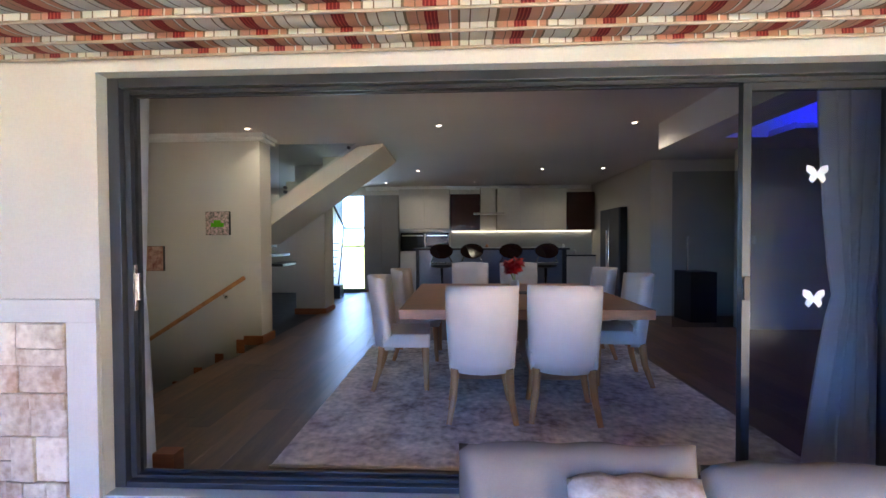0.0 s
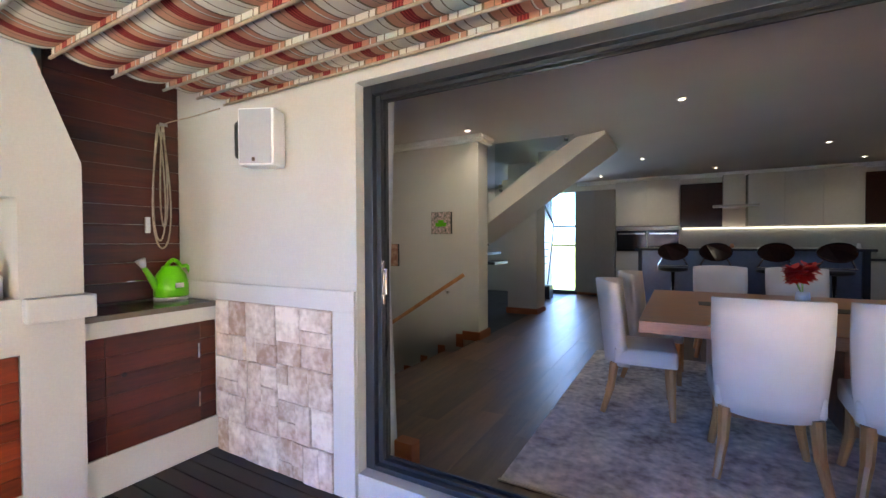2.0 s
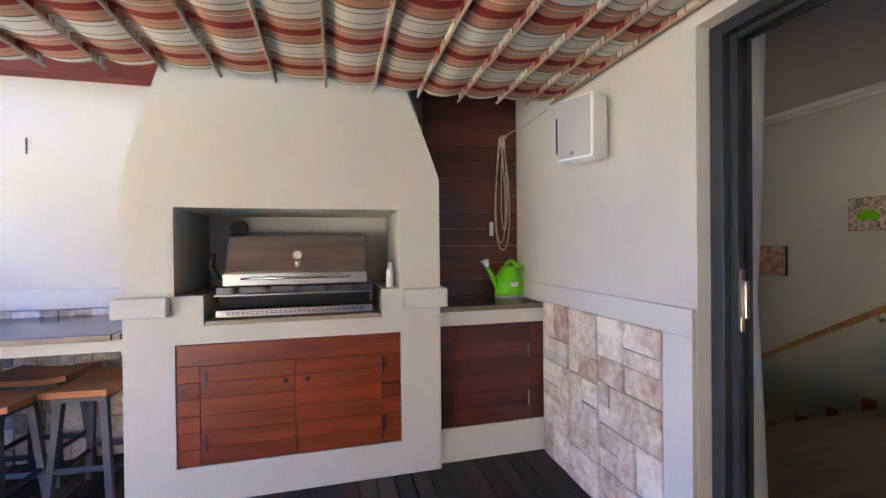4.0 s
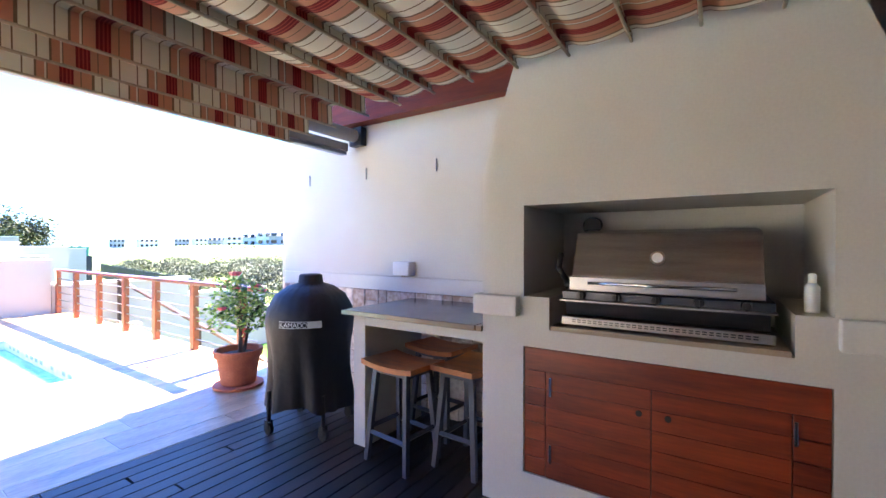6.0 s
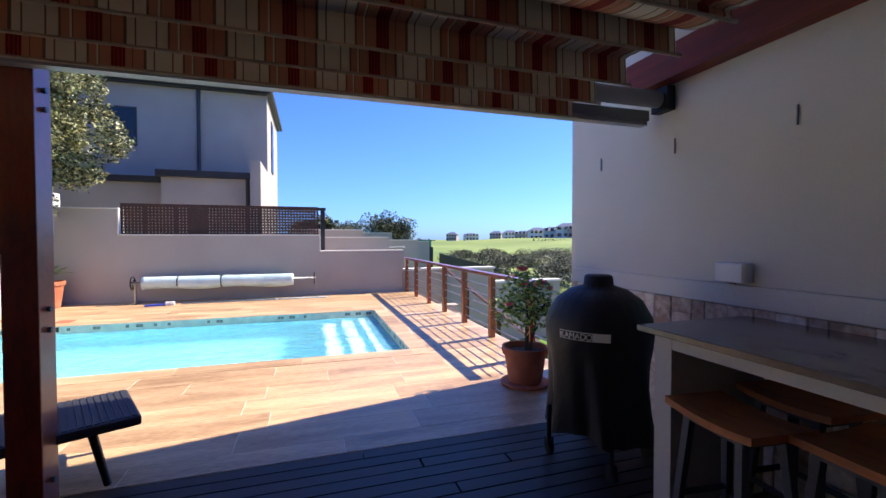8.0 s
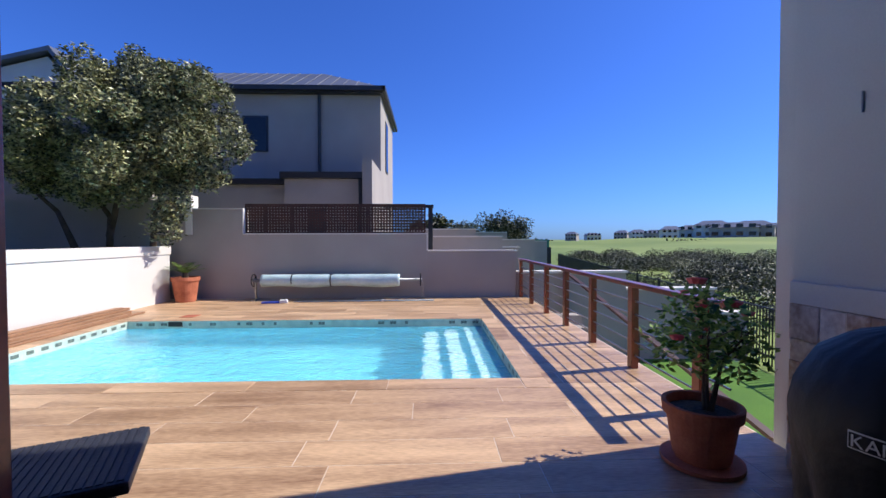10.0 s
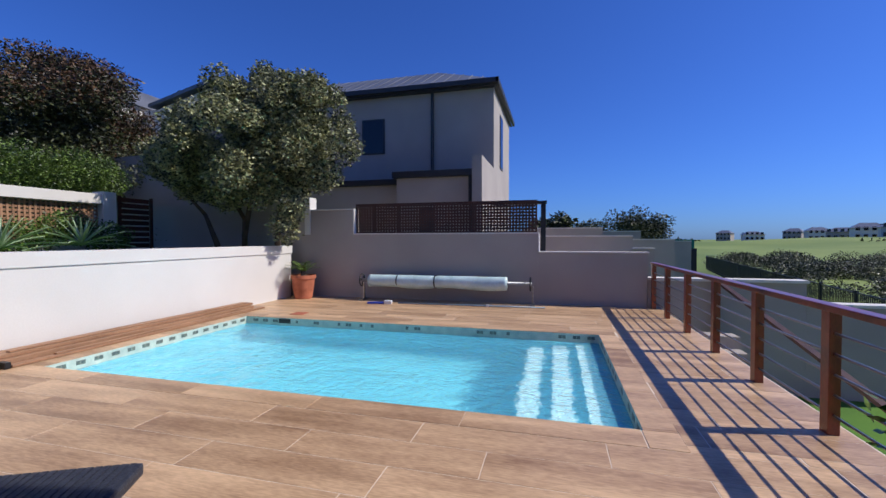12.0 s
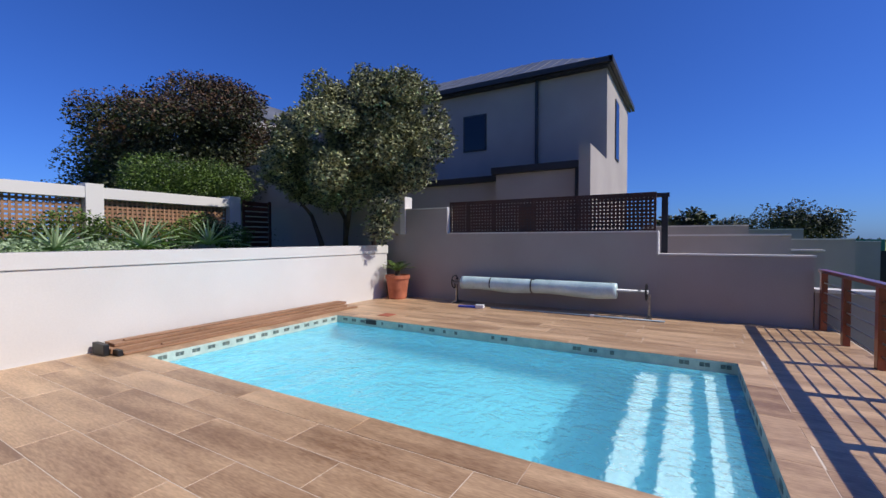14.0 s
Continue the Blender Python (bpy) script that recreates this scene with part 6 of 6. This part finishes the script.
# trellis on the boundary wall
tr = thing("trellis_screen", "dark brown timber lattice screen on the boundary wall", "trellis")
part("frame", boxes((1.86, 1.90, -10.53, -10.49, 1.428, 2.08), (-2.08, -2.04, -10.53, -10.49, 1.428, 2.08), (-2.04, 1.86, -10.53, -10.49, 2.04, 2.08), (-2.04, 1.86, -10.53, -10.49, 1.428, 1.46)), LATTICE, tr)
for k in range(60):
    x = -2.01 + k * 0.0645
    part("slat", boxes((x, x + 0.044, -10.518, -10.51, 1.462, 2.038)), LATTICE, tr)
for k in range(9):
    z = 1.49 + k * 0.0645
    part("slat", boxes((-2.038, 1.858, -10.508, -10.50, z, z + 0.042)), LATTICE, tr)
for x in (0.05, 0.85, 1.45, -0.8):
    part("stile", boxes((x, x + 0.05, -10.535, -10.52, 1.43, 2.07)), LATTICE, tr)
pg = thing("pergola", "dark timber pergola corner behind the wall", "pergola")
part("post", boxes((-2.24, -2.14, -10.95, -10.85, 0, 2.02)), GUTTER, pg)
part("beam", boxes((-2.26, -1.1, -10.97, -10.83, 2.022, 2.09)), GUTTER, pg)

# ---- neighbouring house ----
HY = -14.8
house = thing("neighbour_house", "two-storey warm grey plastered house with a low grey metal roof", "house")
part("wall", boxes((-0.60, 10.5, -19.2, HY, 0.0, 6.0)), PLASTER_GREY, house)
bm = bmesh.new()
e0, e1, ez = (-0.70, -19.5), (10.8, HY + 0.25), 6.12
v = [bm.verts.new(p) for p in ((e0[0], e0[1], ez), (e1[0], e0[1], ez), (e1[0], e1[1], ez), (e0[0], e1[1], ez), (1.7, -17.0, 7.45), (8.3, -17.0, 7.45))]
for f in ((0, 1, 5, 4), (1, 2, 5), (2, 3, 4, 5), (3, 0, 4), (3, 2, 1, 0)):
    bm.faces.new([v[i] for i in f])
roof = part("roof", bm, ROOFMETAL, house)
for k in range(28):
    x = -0.6 + k * 0.4
    t = min(max((x + 0.85) / 2.55, 0), 1) if x < 1.7 else (1 if x < 8.3 else max((10.8 - x) / 2.5, 0))
    bm = bmesh.new()
    tube(bm, (x, e1[1], ez + 0.01), (x, e1[1] - 2.45 * t, ez + 1.34 * t), 0.014, seg=4)
    part("seam", bm, ROOFMETAL, roof)
part("gutter", boxes((-0.78, 10.9, HY + 0.25, HY + 0.36, 5.98, 6.13)), GUTTER, house, bevel=0.01)
part("gutter", boxes((-0.79, -0.70, -19.6, HY + 0.36, 5.98, 6.13)), GUTTER, house)
part("soffit", boxes((-0.69, -0.602, -19.5, HY + 0.24, 5.94, 5.975), (-0.602, 10.8, HY + 0.002, HY + 0.24, 5.94, 5.975)), GUTTER, house)
bm = bmesh.new()
tube(bm, (1.35, HY + 0.06, 3.0), (1.35, HY + 0.06, 5.98), 0.05, seg=10)
part("downpipe", bm, GUTTER, house)
def hwin(x0, x1, z0, z1, y):
    w = part("window", boxes((x0 - 0.05, x1 + 0.05, y + 0.002, y + 0.03, z0 - 0.05, z1 + 0.05)), GUTTER, house)
    part("pane", boxes((x0, x1, y + 0.031, y + 0.036, z0, z1)), WINDOWDARK, w)


hwin(3.04, 3.75, 4.15, 5.2, HY)
w = part("window", boxes((-0.63, -0.602, -16.9, -16.2, 3.7, 5.5)), GUTTER, house)
part("pane", boxes((-0.636, -0.631, -16.85, -16.25, 3.75, 5.45)), WINDOWDARK, w)
part("wing_wall", boxes((-0.62, -0.36, HY + 0.002, -12.5, 0, 3.45)), PLASTER_GREY, house)
annex = thing("house_annex", "single-storey grey plastered annex with a dark parapet", "house")
part("wall", boxes((-0.355, 1.85, HY + 0.002, -12.9, 0, 2.98)), PLASTER_GREY, annex)
part("wall", boxes((1.852, 8.0, HY + 0.002, -13.3, 0, 2.86)), PLASTER_GREY, annex)
part("parapet", boxes((-0.34, 1.95, HY + 0.003, -12.78, 2.982, 3.16)), GUTTER, annex, bevel=0.01)
part("parapet", boxes((1.96, 8.1, HY + 0.003, -13.2, 2.862, 3.03)), GUTTER, annex, bevel=0.01)
bm = bmesh.new()
tube(bm, (-0.25, -12.84, 0), (-0.25, -12.84, 3.0), 0.05, seg=10)
part("downpipe", bm, GUTTER, annex)
part("window", boxes((0.75, 1.2, -12.898, -12.87, 1.2, 2.16)), GUTTER, annex)
# second house behind the tree
h2 = thing("gabled_house", "grey house with a white gable and a grey roof", "house")
part("wall", boxes((11.9, 17.0, -24, -18.0, 0, 7.55)), WHITE_WALL, h2)
bm = bmesh.new()
prism(bm, [(11.9, 7.552), (16.0, 7.552), (12.6, 8.40)], "y", -18.4, -18.0)
part("gable", bm, WHITE_WALL, h2)
bm = bmesh.new()
prism(bm, [(11.55, 7.50), (12.35, 8.52), (16.3, 7.60), (16.3, 7.75), (12.3, 8.70), (11.45, 7.60)], "y", -19.0, -17.7)
part("barge_roof", bm, ROOFMETAL, h2)
bm = bmesh.new()
prism(bm, [(11.6, 7.554), (12.3, 8.72), (15.9, 8.80), (17.2, 7.9), (17.2, 7.554)], "y", -24.3, -19.01)
part("roof", bm, ROOFMETAL, h2)
part("wing", boxes((17.0, 24.0, -24, -16.5, 0, 7.69)), WHITE_WALL, h2)
bm = bmesh.new()
prism(bm, [(16.8, 7.70), (24.3, 7.70), (24.3, 8.3), (17.8, 8.75)], "y", -24.2, -16.2)
part("roof", bm, ROOFMETAL, h2)
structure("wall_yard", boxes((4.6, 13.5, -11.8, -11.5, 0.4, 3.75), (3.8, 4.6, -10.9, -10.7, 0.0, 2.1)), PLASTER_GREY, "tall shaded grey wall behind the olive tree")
structure("gate_pier", boxes((2.99, 3.12, -10.64, -10.36, 1.4, 2.25)), WHITE_WALL, "white wall pier")

# ---- raised garden ----
GZ = 1.06
gw = structure("wall_garden", boxes((7.0, 7.2, -8.95, 1.0, GZ, 1.30), (6.96, 7.24, -8.95, 1.0, 2.06, 2.27)), WHITE_WALL, "white garden wall with lattice panels", bevel=0.006)
for y in (-8.85, -6.06, -3.3, -0.5):
    part("pier", boxes((6.94, 7.26, y - 0.14, y + 0.14, GZ, 2.33)), WHITE_WALL, gw, bevel=0.006)
for y0, y1 in ((-8.7, -6.21), (-5.91, -3.45), (-3.15, -0.65)):
    for k in range(int((y1 - y0) / 0.085)):
        part("lattice_slat", boxes((7.085, 7.095, y0 + k * 0.085, y0 + k * 0.085 + 0.035, 1.302, 2.058)), COV, gw)
    for k in range(9):
        part("lattice_slat", boxes((7.098, 7.108, y0, y1, 1.335 + k * 0.08, 1.385 + k * 0.08)), COV, gw)
gate = thing("timber_gate", "dark red-brown slatted timber gate", "gate")
for k in range(9):
    part("slat", boxes((7.05, 7.08, -9.85, -9.12, GZ + 0.05 + k * 0.13, GZ + 0.15 + k * 0.13)), MAHOG_DARK, gate, bevel=0.004)
for y in (-9.88, -9.12):
    part("stile", boxes((7.0, 7.045, y - 0.03, y + 0.03, GZ, 2.28)), MAHOG_DARK, gate)


def agave(at, r, seed):
    ag = thing("agave_plant", "pale green spiky agave rosette", "plant", at, seed * 40, "agaves in the garden bed")
    for k in range(26):
        a = k * 2.39996
        el = 0.15 + 1.2 * (k / 26)
        L = r * (1.0 - 0.3 * k / 26)
        bm = bmesh.new()
        prev = None
        for j in range(7):
            t = j / 6
            out = L * t * math.cos(el) * (1 + 0.1 * t)
            up = L * t * math.sin(el) - 0.25 * L * t * t * (1 - k / 26) + 0.03
            w = 0.030 * (1 - t) ** 0.7 + 0.001
            c, s = math.cos(a), math.sin(a)
            cur = [bm.verts.new((out * c - w * s, out * s + w * c, up + 0.012)), bm.verts.new((out * c, out * s, up - 0.006)), bm.verts.new((out * c + w * s, out * s - w * c, up + 0.012))]
            if prev:
                bm.faces.new((prev[0], prev[1], cur[1], cur[0]))
                bm.faces.new((prev[1], prev[2], cur[2], cur[1]))
            prev = cur
        part("leaf", bm, LEAF_AGAVE, ag)
    return ag


agave((5.85, -6.35, GZ + 0.06), 0.80, 1)
agave((6.1, -7.7, GZ + 0.10), 0.78, 2)
agave((5.7, -5.1, GZ + 0.04), 0.60, 3)
def shrub(name, label, centers, count, size, mat, seed, cat="shrub"):
    s = thing(name, label, cat)
    bm = bmesh.new()
    leaf_cloud(bm, centers, random.Random(seed), count, size)
    part("foliage", bm, mat, s)
    return s


shrub("garden_shrub", "low green shrubs in front of the garden wall", [((6.70, y, GZ + 0.34 + 0.12 * math.sin(y * 3)), (0.24, 0.55, 0.36)) for y in (-8.6, -7.8, -7.1, -6.3, -5.6, -4.8, -4.0)], 14000, 0.055, LEAF_GREEN, 2)
shrub("ground_cover", "low grey-green groundcover along the garden bed", [((5.9, y, GZ + 0.10), (0.5, 0.6, 0.13)) for y in (-5.6, -4.7, -3.8, -2.9)], 3500, 0.06, LEAF_AGAVE, 3)
shrub("hedge", "clipped bright green hedge with small white flowers", [((8.4 + 0.1 * k, -9.7 + 0.5 * k, 2.75 + 0.08 * (k % 2)), (0.6, 0.55, 0.62)) for k in range(5)], 26000, 0.05, LEAF_GREEN, 4)
shrub("hedge_near", "dark shrubs under the olive tree", [((x, -10.9, GZ + 0.3), (0.6, 0.5, 0.45)) for x in (4.3, 5.2, 6.2, 7.4)], 5000, 0.08, LEAF_DARK, 9)


def tree(name, label, at, limbs, clumps, leaves, size, mat, seed, cat="tree", tr=0.09):
    t = thing(name, label, cat, at)
    bm = bmesh.new()
    for pts in limbs:
        n_ = len(pts) - 1
        for i in range(n_):
            tube(bm, pts[i], pts[i + 1], tr * (1 - i / (n_ + 0.6)), tr * (1 - (i + 1) / (n_ + 0.6)), 8)
    part("trunk", bm, BARK, t, smooth=True)
    bm = bmesh.new()
    leaf_cloud(bm, clumps, random.Random(seed), leaves, size)
    part("crown", bm, mat, t)
    return t


ro = random.Random(77)
cl = []
for k in range(64):
    a, b = ro.uniform(0, 6.28), ro.uniform(-0.75, 1.0)
    rad = (1 - min(abs(b), 1) ** 2.2) ** 0.5 * ro.uniform(0.45, 1.0)
    cx = 2.0 * rad * math.cos(a)
    cl.append(((cx, 1.7 * rad * math.sin(a), 2.40 - 0.16 * cx + (1.22 - 0.14 * cx) * b + 0.15 * math.cos(a + 2)), (ro.uniform(0.22, 0.42), ro.uniform(0.22, 0.42), ro.uniform(0.25, 0.50))))
cl += [((-0.3, 0.3, 1.2), (0.35, 0.3, 0.35)), ((-1.1, 0.3, 0.95), (0.35, 0.3, 0.4)), ((-1.6, 0.0, 1.6), (0.5, 0.4, 0.4)), ((1.9, 0.5, 1.9), (0.6, 0.5, 0.4)), ((2.4, 0.3, 2.3), (0.4, 0.4, 0.3)), ((-2.2, 0, 2.2), (0.35, 0.35, 0.45)), ((-0.95, 0.3, 0.5), (0.32, 0.3, 0.38)), ((0.6, 0.2, 1.25), (0.55, 0.4, 0.4)), ((-0.2, 0.2, 1.5), (0.6, 0.4, 0.4)), ((1.5, 0.2, 1.35), (0.45, 0.4, 0.3))]
tree("olive_tree", "large silvery olive-like tree with several trunks behind the white wall", (4.0, -9.85, GZ),
     [[(0.5, -0.2, -0.05), (0.4, -0.1, 0.7), (0.9, 0, 1.5), (1.4, 0.1, 2.4)], [(0.5, -0.2, 0.3), (0.1, 0, 1.3), (-0.3, 0.1, 2.5), (-0.5, 0, 3.4)],
      [(-0.45, -0.1, -0.05), (-0.55, 0, 0.7), (-0.9, 0.1, 1.5), (-1.3, 0, 2.3)], [(0.9, 0.1, -0.05), (1.2, 0.2, 0.8), (1.9, 0.3, 1.5)]],
     cl + [((-0.5, 0, 2.3), (1.2, 1.0, 1.15)), ((-0.8, 0, 2.7), (0.9, 0.9, 1.1))], 150000, 0.072, LEAF_OLIVE, 5, tr=0.07)
cl = []
for k in range(60):
    a, b = ro.uniform(0, 6.28), ro.uniform(-0.85, 1.0)
    rad = (1 - min(abs(b), 1) ** 2) ** 0.5 * ro.uniform(0.4, 1.0)
    cl.append(((3.5 * rad * math.cos(a), 3.5 * rad * math.sin(a), 3.5 + 2.5 * b), (ro.uniform(0.7, 1.2), ro.uniform(0.7, 1.2), ro.uniform(0.5, 0.9))))
t2 = tree("broad_tree", "broad dense dark green tree with reddish-brown top growth", (13.2, -10.9, GZ - 0.4),
          [[(0, 0, 0), (0.1, 0, 1.6), (0.8, 0.2, 3.5)], [(0, 0, 1.0), (-0.9, 0.4, 2.6), (-1.6, 0, 4.2)]], cl + [((0, 0, 3.2), (3.2, 3.2, 2.3)), ((-1, 0, 2.2), (3.2, 3.2, 1.6))], 150000, 0.105, LEAF_DARK, 6, tr=0.3)
bm = bmesh.new()
leaf_cloud(bm, [((c[0] * 1.0, c[1], c[2] + 0.25), (r[0] * 1.02, r[1] * 1.02, r[2] * 1.0)) for c, r in cl if c[2] > 2.6 or c[0] < -3.0], random.Random(8), 70000, 0.095)
part("red_growth", bm, LEAF_RED, t2, "reddish-brown new growth")
for k, (x, y, h, r) in enumerate(((-2.4, -31, 3.7, 1.5), (-11.5, -58, 6.0, 3.2), (-14.5, -60, 5.2, 2.8), (-6.5, -62, 4.4, 2.8), (-2.5, -66, 4.4, 3.0), (-9, -75, 4.5, 3.5), (26, -1.5, 6.5, 2.2))):
    zb = -1.2 if x < 20 else 1.0
    cc = [((r * 0.6 * math.cos(i * 2.4) * (i % 3) / 2, r * 0.6 * math.sin(i * 2.4) * (i % 3) / 2, (h - zb) * (0.45 + 0.07 * (i % 5))), (r * 0.55, r * 0.55, r * 0.42)) for i in range(9)]
    tree("distant_tree", "round dark tree on the golf course", (x, y, zb), [[(0, 0, 0), (0.1, 0.1, (h - zb) * 0.3), (0.3, 0, (h - zb) * 0.55)]], cc, 4000, 0.30, LEAF_DARK, 20 + k, tr=0.18)

# bushes between fence and fairway
bm = bmesh.new()
rb = random.Random(14)
cs = []
for k in range(230):
    u = rb.random()
    y = -4 - 52 * u ** 1.1
    x = -9.5 + 0.173 * (y + 2) - 1.0 - abs(rb.gauss(0, 7 + 0.12 * -y)) - 1.0
    s = rb.uniform(0.3, 1.15) * (1 + (-y) * 0.006)
    cs.append(((x, y, -1.5 + s * 0.35), (s * 1.3, s * 1.3, s * 0.75)))
leaf_cloud(bm, cs, rb, 170000, 0.14)
part("bushes", bm, LEAF_DARK, label="low dark coastal bushes beyond the fence", kind="stuff")
bm = bmesh.new()
cs2 = [((c[0] + rb.uniform(-2, 2), c[1] + rb.uniform(-2, 2), c[2] - 0.05), tuple(v * 0.8 for v in r)) for c, r in cs[::2]]
leaf_cloud(bm, cs2, rb, 60000, 0.13)
part("grey_bushes", bm, LEAF_OLIVE, label="grey-green dune bushes beyond the fence", kind="stuff")
bm = bmesh.new()
for k in range(90):
    a = rb.uniform(math.pi * 0.62, math.pi * 1.35)
    r = rb.uniform(150, 320)
    cs3 = ((-2 + r * math.cos(a + math.pi / 2 - 0.9), -r * abs(math.sin(a + 0.2)) - 40, 0.0), (rb.uniform(4, 9), rb.uniform(4, 9), rb.uniform(0.7, 1.3)))
    leaf_cloud(bm, [cs3], rb, 160, 1.2)
part("far_bushes", bm, LEAF_DARK, label="distant dark bushes along the fairway", kind="stuff")


def far_house(at, turn, w, dd, h, k):
    f = thing("distant_house", "distant pale two-storey house with a grey hipped roof", "house", at, turn, "houses beyond the golf course")
    part("wall", boxes((-w / 2, w / 2, -dd / 2, dd / 2, -1, h)), WHITE_WALL if k % 2 else PLASTER_GREY, f)
    bm = bmesh.new()
    v = [bm.verts.new(p) for p in ((-w / 2 - .6, -dd / 2 - .6, h), (w / 2 + .6, -dd / 2 - .6, h), (w / 2 + .6, dd / 2 + .6, h), (-w / 2 - .6, dd / 2 + .6, h), (-w / 4, 0, h + 2), (w / 4, 0, h + 2))]
    for q in ((0, 1, 5, 4), (1, 2, 5), (2, 3, 4, 5), (3, 0, 4), (3, 2, 1, 0)):
        bm.faces.new([v[i] for i in q])
    part("roof", bm, ROOFMETAL, f)
    for i in range(4):
        for j in range(2):
            for s in (-1, 1):
                xx = -w / 2 + w * (i + 0.5) / 4
                y0, y1 = (dd / 2 + 0.002, dd / 2 + 0.06) if s > 0 else (-dd / 2 - 0.06, -dd / 2 - 0.002)
                part("window", boxes((xx - w * 0.07, xx + w * 0.07, y0, y1, 0.9 + j * 2.9, 2.3 + j * 2.9)), WINDOWDARK, f)


for k, (deg, dist, w, zb) in enumerate(((36.6, 190, 15, 1.6), (34.6, 192, 12, 1.5), (38.4, 196, 13, 1.3), (32.6, 200, 10, 1.1), (40.6, 205, 12, 0.6), (30.4, 230, 9, 0.6), (28.6, 260, 9, 0.5),
                                          (26.8, 290, 9, 0.4), (25.0, 300, 8, 0.2), (21.5, 320, 10, 0.0), (19.0, 330, 8, 0.0), (46, 230, 13, 0.0), (52, 240, 13, -0.5))):
    a = radians(deg)
    far_house((-2.3 - dist * math.sin(a), -1.5 - dist * math.cos(a), zb), -math.degrees(a) + 14 * math.sin(k * 3), w, 9, 4.8 if k % 3 else 3.8, k)

# ---- paving and deck boards ----
def lay(parent, name, mat, x0, x1, y0, y1, w, length, z, thick, gap, rng, along="x"):
    """Rows of boards or tiles that share meshes by length."""
    made = {}
    n = math.ceil((y1 - y0) / w - 0.01)
    for i in range(n):
        a, b = y0 + i * w, min(y0 + (i + 1) * w, y1)
        p = x0 - rng.uniform(0, length * 0.95)
        while p < x1:
            s, e = max(p, x0), min(p + length, x1)
            p += length
            if e - s < 0.03:
                continue
            key = (round(e - s, 2), round(b - a, 3))
            if key not in made:
                lx, ly = key[0] - gap, key[1] - gap
                bm = bmesh.new()
                v = box(bm, 0, lx, 0, ly, 0, thick)
                c = min(0.0015, gap * 0.4)
                for q in v[4:]:
                    q.co.x += c if q.co.x < lx / 2 else -c
                    q.co.y += c if q.co.y < ly / 2 else -c
                bmesh.ops.recalc_face_normals(bm, faces=bm.faces[:])
                me = bpy.data.meshes.new(name)
                bm.to_mesh(me)
                bm.free()
                me.materials.append(mat)
                made[key] = me
            ob = new(name, made[key])
            ob.parent = parent
            ob.location = (s + gap / 2, a + gap / 2, z + rng.uniform(0, 0.0008))


rng = random.Random(9)
deck = structure("deck_floor", boxes((-4.19, 3.31, -2.655, YW - 0.002, -0.0355, -0.03)), BLACK, "dark brown timber deck")
lay(deck, "deck_board", DECKWOOD, -4.19, 3.31, -2.655, YW - 0.004, 0.0985, 3.6, -0.0295, 0.028, 0.007, rng)
pave = structure("terrace_paving", boxes((-4.32, -3.5, -10.398, -10.3, -0.0031, -0.0029)), GROUT, "warm wood-look porcelain planks round the pool")
for x0, x1, y0, y1 in ((-4.32, 3.298, -10.398, -8.06), (-4.32, -3.22, -8.06, -4.66), (2.82, 3.298, -8.06, -4.66), (-4.32, 3.298, -4.66, -2.66)):
    lay(pave, "tile", TILE, x0, x1, y0, y1, 0.3, 1.2, -0.003, 0.003, 0.004, rng)
cop = structure("pool_coping", boxes((-3.22, -3.1, -8.05, -8.0, -0.0033, -0.0031)), GROUT, "wood-look coping round the pool")
lay(cop, "coping_tile", TILE, -3.22, 2.82, PY1 + 0.002, -4.66, 0.26, 1.2, -0.003, 0.005, 0.004, rng)
lay(cop, "coping_tile", TILE, -3.22, 2.82, -8.06, PY0 - 0.002, 0.23, 1.2, -0.003, 0.005, 0.004, rng)
for xa, xb in ((-3.22, PX0 - 0.002), (PX1 + 0.002, 2.82)):
    y = PY0
    while y < PY1 - 0.01:
        e = min(y + 0.72, PY1)
        bm = boxes((xa + 0.002, xb, y + 0.002, e - 0.002, -0.003, 0.002))
        part("coping_tile", bm, TILE, cop)
        y = e
